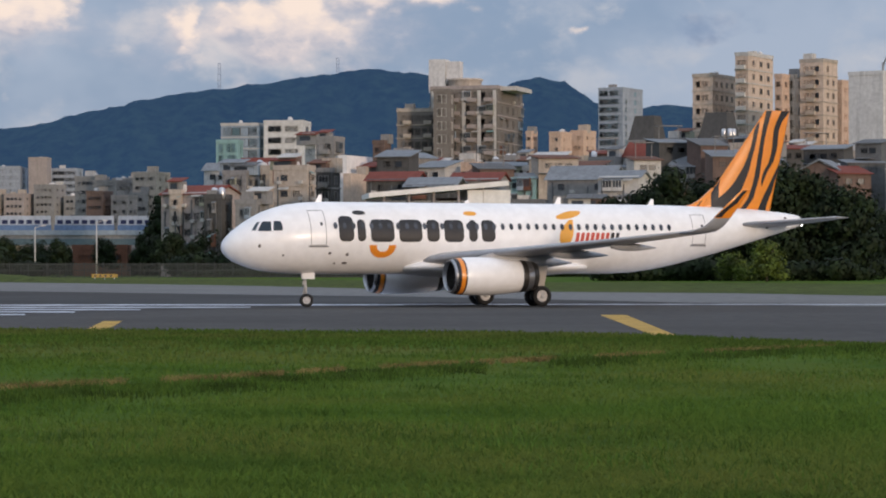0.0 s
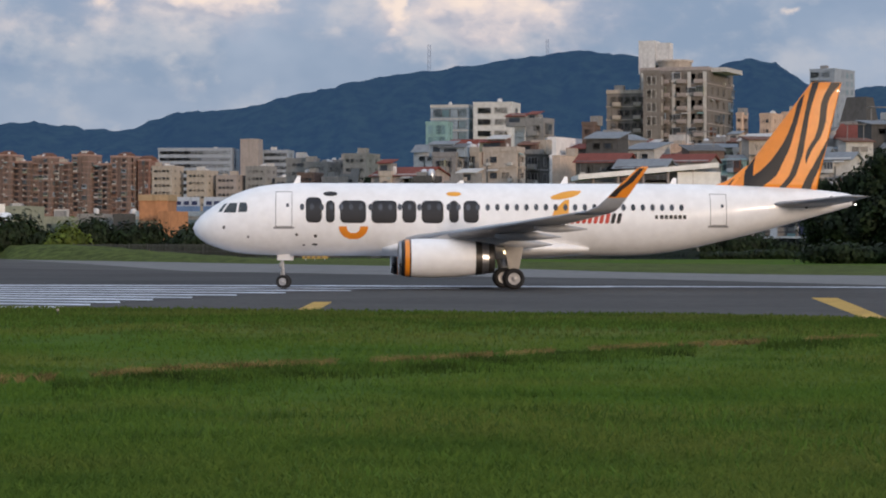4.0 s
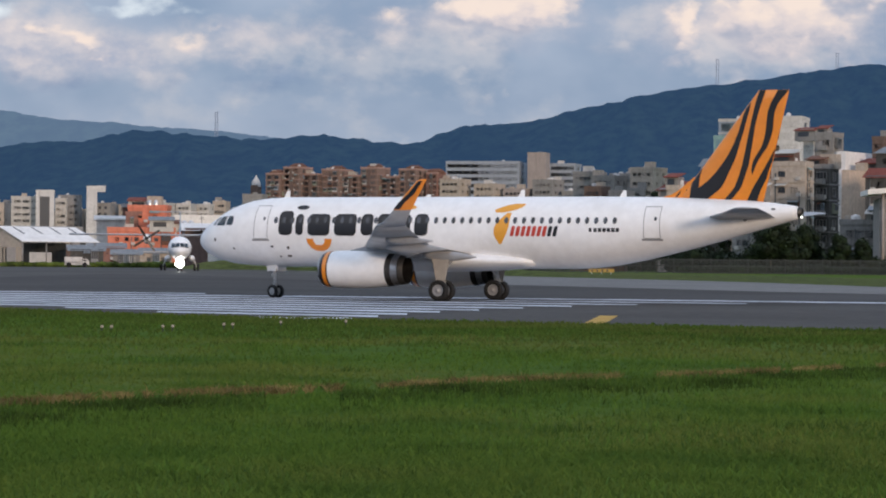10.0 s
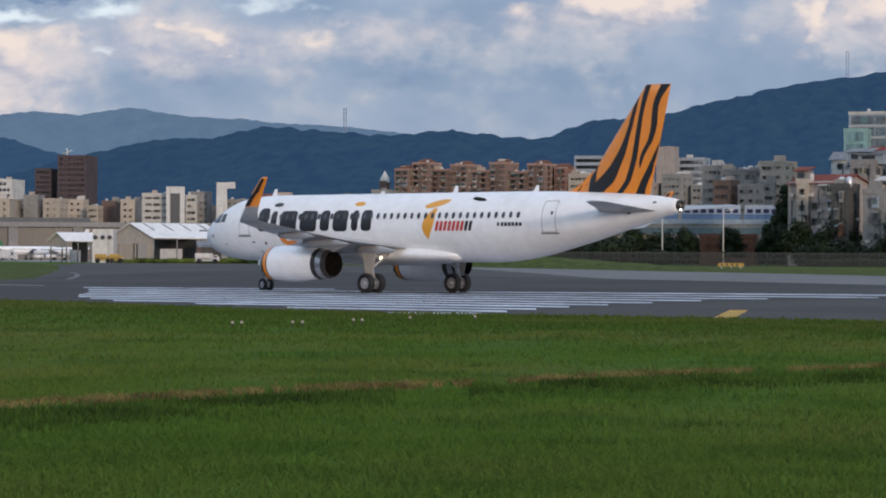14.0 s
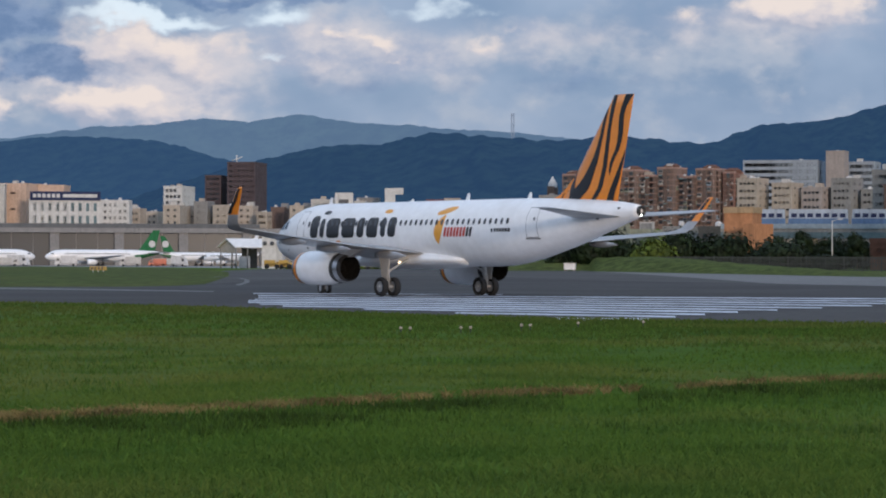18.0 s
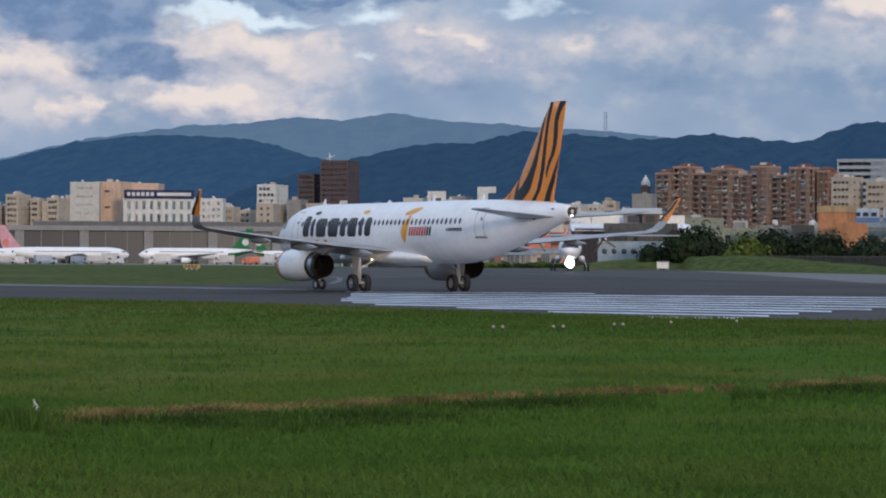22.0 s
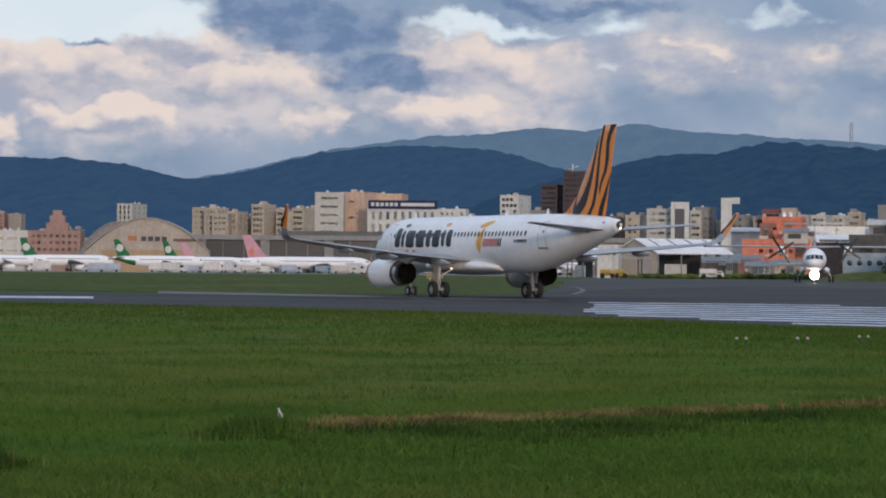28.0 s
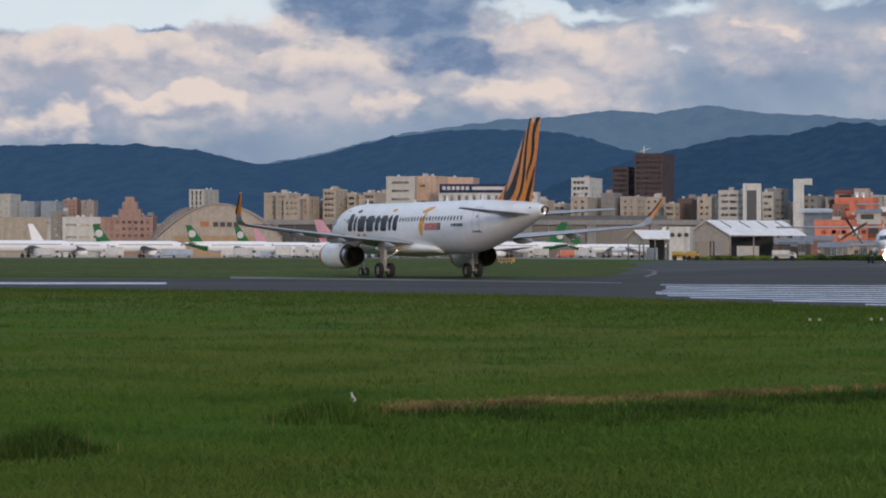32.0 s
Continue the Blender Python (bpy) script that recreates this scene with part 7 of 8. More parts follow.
def hedge(az0, az1, dist, top, label, mat="leaf", seed=1, n=2600):
    r = random.Random(seed)
    mid = (az0 + az1) / 2
    m = place(mid, dist)
    h, half = top - m.translation.z, math.radians(az1 - az0) / 2 * dist
    ob = thing("bush", label, "bush", m)
    ls = []
    k = max(3, int(half * 0.9))
    for i in range(k):
        x = -half + 2 * half * (i + 0.5) / k
        hh = h * r.uniform(0.62, 1.0) * (0.75 + 0.25 * math.sin(math.pi * (i + 0.5) / k))
        ls.append((x, r.uniform(-0.8, 0.8), hh * 0.48, half / k * 1.8 + 0.4, 1.7, hh * 0.52))
    for i in range(3):
        x = -half * 0.6 + half * 0.6 * i
        part("stem", tube("stem", (x, 0, -0.1), (x + 0.3, 0, h * 0.5), 0.09, 0.04, M["bark"], 6), ob)
    part("foliage", leaf_clumps("foliage", ls, int(n * 2.0), 0.36, M[mat], seed), ob, "dense dark foliage")
    return ob


for i, (a, dd, w, tp) in enumerate(((-3.55, 345, 7.0, 11.4), (-4.15, 342, 7.5, 13.2), (-4.75, 338, 8.0, 14.6), (-5.4, 340, 8.0, 13.6), (-6.05, 338, 8.5, 14.4), (-6.8, 332, 9.5, 16.2), (-7.6, 334, 9.0, 14.2), (-8.3, 332, 8.5, 12.4), (-8.95, 345, 7.0, 9.6))):
    tree(a, dd, w, tp, "dark green broad-leaved tree behind the runway", seed=2 + i, n=6000, base=0.02, lumps=16)
tree(-6.60, 305, 5.0, 5.8, "light green bushy tree before darker ones", mat="leaf_light", seed=10, n=1600, base=0.02)
tree(-5.9, 312, 4.0, 4.4, "light green bushy tree before darker ones", mat="leaf_light", seed=11, n=1200, base=0.02)
hedge(-8.6, -3.2, 318, 4.2, "long dark hedge at the edge of the field", seed=12, n=6000)
tree(5.75, 560, 6.0, 18.4, "tall dark tree beside a railway viaduct", seed=13)
tree(5.15, 545, 6.0, 9.0, "dark tree before a cream house", seed=14)
tree(4.55, 515, 5.0, 9.6, "dark tree before a cream house", seed=15)
tree(4.9, 520, 4.0, 7.8, "dark tree before a cream house", seed=16)
for i, (a, dd, w, tp) in enumerate(((3.45, 440, 8.0, 10.4), (2.95, 446, 5.0, 8.2), (2.75, 446, 4.5, 9.4), (2.05, 440, 3.6, 7.8), (1.6, 442, 3.2, 7.0), (0.6, 444, 3.0, 6.2))):
    tree(a, dd, w, tp, "dark broad-leaved tree before grey houses", seed=80 + i)
for i, (a, dd, w, tp) in enumerate(((4.7, 500, 6.5, 11.0), (5.1, 500, 4.0, 7.6), (5.55, 500, 6.0, 9.4), (6.1, 540, 4.5, 9.5), (6.9, 545, 5.0, 9.0), (7.8, 545, 5.0, 8.6), (8.9, 548, 5.0, 9.2), (9.4, 550, 4.5, 8.4))):
    tree(a, dd, w, tp, "dark leafy tree beside the railway", seed=120 + i, n=2600)
tree(7.75, 566, 6.0, 7.6, "dark tree under a railway viaduct", seed=17)
tree(8.4, 555, 6.0, 7.4, "dark tree under a railway viaduct", seed=18)
tree(6.15, 558, 5.0, 7.0, "dark tree under a railway viaduct", seed=19)
hedge(12.25, 13.45, 388, 7.8, "dark green clipped bushes behind the grass", seed=20, n=3000)
hedge(11.55, 12.25, 386, 7.0, "lighter green bushes behind the grass", mat="leaf_light", seed=21, n=1800)
hedge(10.05, 11.6, 388, 8.2, "dark green clipped bushes behind the grass", seed=22, n=3600)
hedge(9.35, 9.75, 405, 6.0, "dark bush before an orange wall", seed=23, n=1000)
hedge(13.4, 14.0, 390, 5.6, "dark green clipped bushes behind the grass", seed=24, n=1400)
hedge(8.2, 10.0, 386, 5.4, "low dark hedge at the perimeter", seed=25, n=2200)
hedge(-1.2, 1.6, 400, 2.6, "low dark hedge at the perimeter", seed=26, n=3600)
for i, (a, b) in enumerate(((1.7, 3.4), (3.5, 5.2), (-3.1, -1.3))):
    hedge(a, b, 405, 2.7, "low dark hedge at the perimeter", seed=40 + i, n=2400)
for i, (a, b, dd, tp) in enumerate(((5.6, 6.6, 585, 8.4), (6.6, 7.6, 590, 8.0), (7.6, 8.6, 588, 8.6), (8.6, 9.6, 592, 7.6), (4.3, 5.5, 470, 6.4), (3.0, 4.2, 465, 6.0), (1.6, 2.9, 462, 6.2), (-3.4, -1.2, 450, 5.4), (-1.2, 1.5, 448, 5.0))):
    hedge(a, b, dd, tp, "dark bushes before the houses", seed=60 + i, n=3000)
hedge(15.2, 17.4, 478, 2.3, "low rough weeds at the edge of the taxiway", mat="leaf_light", seed=27, n=2600)
hedge(17.5, 19.3, 482, 2.2, "low rough weeds at the edge of the taxiway", mat="leaf_light", seed=28, n=2200)


# Shed stands in for red shapes here; their shade is in its dark colour.
building(6.95, 560, 11.5, 6.6, "rust", "long red shed beside the railway with shade put into its dark colour", turn=-6, front=0.93, bays=(5, 0), win=(1.3, 1.0), storey=3.0, clutter=0, lived_in=False)


def lamp_post(az, dist, high):
    ob = thing("street_lamp", "slender pale grey street lamp on a tall post", "lamp", place(az, dist))
    part("post", tube("post", (0, 0, -0.3), (0, 0, high), 0.14, 0.08, M["pale"], 8), ob)
    part("arm", tube("arm", (0, 0, high - 0.1), (1.3, 0, high + 0.25), 0.06, 0.05, M["pale"], 6), ob)
    part("head", box("head", (1.0, -0.16, high + 0.14), (1.8, 0.16, high + 0.32), M["off_white"]), ob, "flat pale lamp head")


for az, dist, high in ((7.06, 470, 9.2), (0.66, 436, 7.0), (-0.92, 438, 10.2), (8.3, 474, 8.4)):
    lamp_post(az, dist, high)


# ---- perimeter fence ----
def make_fence():
    ob = thing("perimeter_fence", "grey steel panel fence round the airport", "fence", place(5.5, 380, 0))
    # one pierced plate: upright pickets between three rails
    xs = sorted(-1.2 + 0.2 * i + q for i in range(13) for q in (-0.045, 0.045))
    zs = [0.05, 0.12, 0.21, 1.0, 1.09, 1.85, 1.94, 2.0]
    v, f, k = [(x, 0.0, z) for z in zs for x in xs], [], 26
    for i in range(len(zs) - 1):
        for j in range(k - 1):
            if i % 2 or not j % 2:
                f.append((i * k + j, i * k + j + 1, (i + 1) * k + j + 1, (i + 1) * k + j))
    m = len(v)
    v += [(x, 0.03, z) for x, y, z in v]
    f += [tuple(m + a for a in reversed(q)) for q in f] + [(k - 1, m + k - 1, m + 2 * k - 1, 2 * k - 1)]
    pan = mesh_of("panel", v, f, M["fence_green"])
    post = shared_box("post", (-0.07, -0.07, -0.2), (0.07, 0.07, 2.1), "fence_green")
    for i in range(34):
        part("post", post, ob, "", pose(-42 + 2.5 * i, 0, 0))
        part("panel", pan, ob, "", pose(-40.75 + 2.5 * i, 0, 0))


make_fence()


# ---- parked aircraft ----
def parked_jet(az, dist, heading, length, tail, label, belly="", girth=1.0, logo=""):
    """A parked airliner in plain parts; heading: degrees its nose is turned from the line of sight to the right."""
    m = place(az, dist, 0) @ pose(0, 0, 0, 0, 0, heading)
    ob = thing("parked_airliner", label, "airplane", m)
    k, c = length / 37.4, length / 2
    g = k ** 0.5 * girth if length > 45 else girth * (0.9 if length < 30 else 1.0)
    lift = 0.3 * (g - 1)
    rings = [[(c - s * k, w * g * math.cos(2 * math.pi * j / 16), (z + lift) * g ** 0.3 + h * g * math.sin(2 * math.pi * j / 16)) for j in range(16)] for s, z, w, h in FUSE[::2] + FUSE[-1:]]
    body = part("fuselage", loft("fuselage", rings, M["white"]), ob, "white fuselage")
    if belly:
        rr = [[(c - s * k, w * g * 1.01 * math.cos(math.pi + math.pi * j / 8), (z + lift) * g ** 0.3 + h * g * 1.01 * math.sin(math.pi + math.pi * j / 8)) for j in range(9)] for s, z, w, h in FUSE[14:]]
        v, f = [p for r in rr for p in r], []
        for i in range(len(rr) - 1):
            f += [(i * 9 + j, i * 9 + j + 1, i * 9 + j + 10, i * 9 + j + 9) for j in range(8)]
        part("belly", mesh_of("belly", v, f, M[belly]), body, "coloured rear belly")
    part("window_band", boxes("window_band", [((c - 27 * k, s * 1.972 * g - 0.02, 4.45 * g ** 0.3 + lift), (c - 6 * k, s * 1.972 * g + 0.02, 4.70 * g ** 0.3 + lift)) for s in (1, -1)], M["seam"]), body, "row of dark windows")
    part("cockpit_window", box("cockpit_window", (c - 2.6 * k, -1.5 * g, 4.35 * g ** 0.3 + lift), (c - 1.75 * k, 1.5 * g, 4.75 * g ** 0.3 + lift), M["cockpit_glass"]), body)
    for side in (1, -1):
        v = [(c - 12 * k, side * 1.5, 2.7), (c - 18.6 * k, side * 1.5, 2.6), (c - 21 * k, side * 17 * k, 4.0), (c - 19.4 * k, side * 17 * k, 4.05)]
        v += [(x, y, z + (0.5 if i < 2 else 0.12)) for i, (x, y, z) in enumerate(v)]
        part("wing", mesh_of("wing", v, box_data((0, 0, 0), (1, 1, 1))[1], M["grey_paint"]), ob, "grey wing")
        e = part("engine", lathe("engine", [(0, 0.9 * g), (-0.6, 1.0 * g), (-2.6, 0.95 * g), (-3.8, 0.6 * g)], M["white"], "x", 14, caps=True), ob, "white engine", pose(c - 12.2 * k, side * 5.8 * k, 1.55))
        v = [(c - 32.4 * k, side * 0.6, 4.9), (c - 36 * k, side * 0.6, 4.9), (c - 37.2 * k, side * 6.2 * k, 5.3), (c - 35.8 * k, side * 6.2 * k, 5.3)]
        v += [(x, y, z + 0.25) for x, y, z in v]
        part("tailplane", mesh_of("tailplane", v, box_data((0, 0, 0), (1, 1, 1))[1], M["grey_paint"]), ob)
        part("main_gear", boxes("main_gear", [((c - 18.4 * k, side * 3.4, 0.0), (c - 17.2 * k, side * 4.2, 1.1)), ((c - 18.0 * k, side * 3.7, 1.0), (c - 17.7 * k, side * 3.95, 2.8))], M["tyre"]), ob)
    part("nose_gear", boxes("nose_gear", [((c - 5.5 * k, -0.3, 0.0), (c - 4.8 * k, 0.3, 0.75)), ((c - 5.3 * k, -0.1, 0.7), (c - 5.0 * k, 0.1, 2.3))], M["tyre"]), ob)
    zt = 11.7 * (g if length > 45 else 1.0) + (1.0 if length > 45 else 0)
    v = [(c - 30.0 * k, 0.16, 5.6), (c - 35.4 * k, 0.16, 5.4), (c - 37.2 * k, 0.07, zt), (c - 35.0 * k, 0.07, zt)]
    v += [(x, -y, z) for x, y, z in v]
    fin = part("fin", mesh_of("fin", v, [(3, 2, 1, 0), (4, 5, 6, 7), (0, 1, 5, 4), (1, 2, 6, 5), (2, 3, 7, 6), (3, 0, 4, 7)], M[tail]), ob, "coloured tail fin")
    if logo:
        for s in (1, -1):
            part("badge", lathe("badge", [(0.0, 0.02), (0.0, 1.35)], M[logo], "y", 18), fin, "round painted badge", pose(c - 34.6 * k, s * 0.20, 8.6))
    return ob


parked_jet(30.75, 1000, 10, 34, "green_tail", "white airliner with a green tail parked on the apron", "green_tail", logo="off_white")
parked_jet(28.88, 1012, 12, 34, "green_tail", "white airliner with a green tail parked on the apron", "green_tail", logo="off_white")
parked_jet(27.98, 1068, 22, 34, "green_tail", "white airliner with a green tail parked on the apron", "green_tail", logo="off_white")
parked_jet(27.62, 1118, 18, 34, "pink_tail", "small white airliner with a pale pink tail", logo="")
parked_jet(25.85, 1160, 20, 58, "pink_tail", "wide-bodied white airliner with a pale pink tail", logo="salmon")
parked_jet(23.15, 1090, -165, 46, "green_tail", "white airliner with a green tail parked on the apron", "green_tail", logo="off_white")
parked_jet(21.25, 1100, 16, 30, "green_tail", "small white airliner with a green tail parked on the apron", "green_tail", girth=0.85, logo="off_white")
parked_jet(20.55, 1060, 150, 24, "white", "small white airliner parked on the apron", girth=0.8)
parked_jet(33.1, 960, 15, 38, "white", "white airliner parked on the apron")
parked_jet(32.15, 985, 12, 30, "white", "white airliner parked on the apron", girth=0.9)


def service_vehicle(az, dist, label, colour="off_white", length=6.0, high=2.6, turn=0.0):
    ob = thing("service_vehicle", label, "vehicle", place(az, dist, turn))
    a = length / 2
    part("body", boxes("body", [((-a, -1.1, 0.55), (a * 0.45, 1.1, high)), ((-a, -1.1, 0.4), (a, 1.1, 1.0))], M[colour]), ob)
    v, f = box_data((a * 0.5, -1.05, 1.0), (a, 1.05, high * 0.82))
    v[5], v[6] = (a * 0.82, -1.0, high * 0.82), (a * 0.82, 1.0, high * 0.82)
    cab = part("cab", mesh_of("cab", v, f, M[colour]), ob)
    part("window", box("window", (a * 0.56, -1.08, high * 0.5), (a * 0.82, 1.08, high * 0.74), M["pane"]), cab, "dark cab window")
    tyre = lathe("wheel", [(-0.14, 0.05), (-0.14, 0.42), (0.14, 0.42), (0.14, 0.05)], M["tyre"], "y", 12, caps=True)
    for x in (-a * 0.65, a * 0.65):
        for y in (-1.0, 1.0):
            part("wheel", tyre, ob, "", pose(x, y, 0.42))


rv = random.Random(21)
for az in (30.2, 29.9, 28.9, 28.55, 28.2, 27.75, 27.4, 27.0, 26.7, 26.2, 25.5, 25.1, 24.85, 23.9, 22.6, 21.9, 21.6, 31.3, 32.6):
    service_vehicle(az, rv.uniform(900, 985), "white airport service truck on the apron", rv.choice(("off_white", "off_white", "pale", "train_white", "steel_blue")), rv.uniform(5, 9), rv.uniform(2.2, 3.8), rv.choice((0, 180, 20, -30)))
service_vehicle(22.05, 930, "red airport service truck on the apron", "salmon", 6, 2.6, 180)
service_vehicle(19.72, 470, "yellow ground power unit at the edge of the apron", "yellow_paint", 2.6, 1.5)
service_vehicle(19.45, 472, "yellow ground power unit at the edge of the apron", "yellow_paint", 2.2, 1.5)
service_vehicle(17.6, 462, "small white van at the edge of the taxiway", "off_white", 4.0, 1.7)
cabinet = thing("equipment_cabinet", "small white equipment cabinet on the grass verge", "cabinet", place(13.62, 378, -12))
part("body", box("body", (-0.75, -0.4, 0.2), (0.75, 0.4, 1.05), M["roof_white"]), cabinet)
part("lid", box("lid", (-0.82, -0.47, 1.05), (0.82, 0.47, 1.13), M["pale"]), cabinet, "pale overhanging lid")
for x in (-0.6, 0.6):
    part("foot", box("foot", (x - 0.1, -0.35, -0.2), (x + 0.1, 0.35, 0.2), M["grey_wall"]), cabinet)


def turboprop(az, dist):
    """A high-winged turboprop that waits nose-on with its landing light lit."""
    p = spot(az, dist)
    ob = thing("turboprop_airliner", "white high-winged turboprop waiting nose-on with its landing light lit", "airplane", pose(p.x, p.y, p.z + 0.03, 0, 0, az - 90))
    secs = [(13.5, 2.3, 0.1, 0.1), (13.2, 2.35, 0.5, 0.45), (12.5, 2.5, 0.95, 0.9), (11.6, 2.65, 1.25, 1.25), (10.4, 2.75, 1.42, 1.40), (-2, 2.75, 1.43, 1.42), (-7, 3.1, 1.1, 1.1), (-12, 3.7, 0.4, 0.45)]
    body = part("fuselage", loft("fuselage", [[(x, w * math.cos(2 * math.pi * j / 20), z + h * math.sin(2 * math.pi * j / 20)) for j in range(20)] for x, z, w, h in secs], M["white"]), ob, "white fuselage")
    def front(y, z):
        """How far forward the skin lies at (y, z), just proud of it."""
        for (xa, za, wa, ha), (xb, zb, wb, hb) in zip(secs, secs[1:]):
            for i in range(40):
                f = i / 40
                x, zc, w, h = xa + (xb - xa) * f, za + (zb - za) * f, wa + (wb - wa) * f, ha + (hb - ha) * f
                if (y / w) ** 2 + ((z - zc) / h) ** 2 <= 1:
                    return x + 0.10
        return 10.0

    for y0, y1 in ((-1.05, -0.58), (-0.52, -0.04), (0.04, 0.52), (0.58, 1.05)):
        v = []
        for i in range(5):
            for j in range(5):
                y, z = (y0 + (y1 - y0) * j / 4) * (1 - 0.10 * i / 4), 2.86 + 0.50 * i / 4
                v.append((front(y, z - 0.10 * abs(y)), y, z - 0.10 * abs(y)))
        part("cockpit_window", mesh_of("cockpit_window", v, [(5 * i + j, 5 * i + j + 1, 5 * i + j + 6, 5 * i + j + 5) for i in range(4) for j in range(4)], M["cockpit_glass"]), body, "dark cockpit pane")
    secs = [airfoil(0, 1.6, 0, 0.22, y) for y in (-13.5, -5, 5, 13.5)]
    wing = part("wing", loft("wing", [[(x - NOSE + 3.4, y, z + 4.35) for x, y, z in s] for s in secs], M["grey_paint"]), ob, "pale high wing")
    for side in (1, -1):
        e = part("engine", loft("engine", [[(x, side * 4.05 + r * 0.8 * math.cos(2 * math.pi * j / 14), z + r * math.sin(2 * math.pi * j / 14)) for j in range(14)] for x, z, r in ((4.9, 3.9, 0.35), (4.4, 3.85, 0.55), (2.5, 3.85, 0.6), (0.0, 4.0, 0.3))], M["white"]), ob, "white engine nacelle")
        part("spinner", lathe("spinner", [(0.5, 0.02), (0.35, 0.16), (0.0, 0.26)], M["dark_metal"], "x", 12), e, "dark spinner", pose(4.9, side * 4.05, 3.9))
        prop = part("propeller", lathe("propeller", [(-0.06, 0.04), (-0.06, 0.20), (0.06, 0.20), (0.06, 0.04)], M["dark_metal"], "x", 12, caps=True), e, "dark four-bladed propeller", pose(5.02, side * 4.05, 3.9, 45 + 12 * side))
        v = [(-0.02, -0.10, 0.15), (0.03, 0.10, 0.15), (0.05, 0.17, 0.9), (0.03, 0.13, 1.75), (0.0, 0.0, 1.9), (-0.03, -0.11, 1.75), (-0.05, -0.15, 0.9)]
        v += [(x + 0.04, y, z) for x, y, z in v]
        blade = mesh_of("blade", v, [tuple(range(6, -1, -1)), tuple(range(7, 14))] + [(i, (i + 1) % 7, 7 + (i + 1) % 7, 7 + i) for i in range(7)], M["dark_metal"])
        for q in range(4):
            part("blade", blade, prop, "", pose(0, 0, 0, 90 * q))
        part("gear_pod", loft("gear_pod", [[(x, side * 1.45 + r * math.cos(2 * math.pi * j / 12), 1.5 + r * math.sin(2 * math.pi * j / 12)) for j in range(12)] for x, r in ((4.6, 0.1), (3.6, 0.36), (0.5, 0.42), (-1.5, 0.1))], M["white"]), ob, "white gear pod")
        leg = part("main_gear", tube("main_gear", (1.6, side * 1.7, 1.4), (1.6, side * 2.05, 0.45), 0.12, 0.10, M["gear"]), ob, "grey main gear leg")
        for off in (-0.22, 0.22):
            part("wheel", lathe("wheel", [(-0.13, 0.05), (-0.13, 0.40), (-0.06, 0.44), (0.06, 0.44), (0.13, 0.40), (0.13, 0.05)], M["tyre"], "y", 16, caps=True), leg, "", pose(1.6, side * 2.05 + off, 0.44))
        part("tailplane", mesh_of("tailplane", [(-10.6, 0, 7.4), (-12.2, 0, 7.4), (-12.0, side * 3.6, 7.4), (-11.2, side * 3.6, 7.4), (-10.6, 0, 7.6), (-12.2, 0, 7.5), (-12.0, side * 3.6, 7.45), (-11.2, side * 3.6, 7.5)],
                                          box_data((0, 0, 0), (1, 1, 1))[1], M["grey_paint"]), ob)
    part("fin", mesh_of("fin", [(-6.5, .1, 4.0), (-12, .1, 4.0), (-12.6, .06, 7.5), (-10.6, .06, 7.5), (-6.5, -.1, 4.0), (-12, -.1, 4.0), (-12.6, -.06, 7.5), (-10.6, -.06, 7.5)],
                        [(3, 2, 1, 0), (4, 5, 6, 7), (0, 1, 5, 4), (1, 2, 6, 5), (2, 3, 7, 6), (3, 0, 4, 7)], M["steel_blue"]), ob, "grey-blue fin")
    leg = part("nose_gear", tube("nose_gear", (11.0, 0, 0.35), (11.0, 0, 1.6), 0.07, 0.09, M["gear"]), ob, "grey nose gear leg")
    for y in (-0.2, 0.2):
        part("wheel", lathe("wheel", [(-0.08, 0.05), (-0.08, 0.3), (0.08, 0.3), (0.08, 0.05)], M["tyre"], "y", 14, caps=True), leg, "", pose(11.0, y, 0.30))
    part("landing_light", lathe("landing_light", [(0.14, 0.02), (0.10, 0.42), (0.0, 0.52), (-0.15, 0.2)], M["landing_light"], "x", 18), leg, "bright lit landing light", pose(11.75, 0.0, 0.92))


turboprop(15.52, 348)


# ---- small things on the field ----
def taxi_sign(az, dist, wide):
    ob = thing("taxiway_sign", "long yellow taxiway guidance sign on the grass", "sign", place(az, dist))
    part("board", box("board", (-wide / 2, -0.12, 0.25), (wide / 2, 0.12, 0.68), M["yellow_paint"]), ob, "yellow board")
    for i in range(3):
        part("leg", box("leg", (-wide / 2 + 0.4 + i * (wide - 0.8) / 2 - 0.05, -0.06, -0.2), (-wide / 2 + 0.4 + i * (wide - 0.8) / 2 + 0.05, 0.06, 0.25), M["gear"]), ob)
    for i in range(4):
        part("sign_bar", shared_box("sign_bar", (-0.12, -0.02, -0.13), (0.12, 0.02, 0.13), "dark_wall"), ob, "dark bar", pose(-wide / 2 + wide * (i + 0.7) / 5, -0.14, 0.46))


taxi_sign(6.9, 352, 3.2)
taxi_sign(23.25, 335, 2.0)


def edge_light(az, dist):
    ob = thing("runway_light", "small pale runway edge light in the grass", "light", place(az, dist), group="runway edge lights")
    part("stem", tube("stem", (0, 0, -0.05), (0, 0, 0.16), 0.02, 0.02, M["fence_green"], 8), ob)
    part("cap", lathe("cap", [(0.14, 0.025), (0.15, 0.045), (0.19, 0.045), (0.21, 0.028), (0.22, 0.01)], M["cream"], "z", 12), ob, "pale lamp cap")


for az, dist in ((15.78, 81.0), (15.58, 81.1), (14.54, 84.4), (14.36, 84.4), (17.01, 80.1), (16.82, 80.2), (13.38, 88.0), (12.05, 90.2)):
    edge_light(az + 0.07, dist)


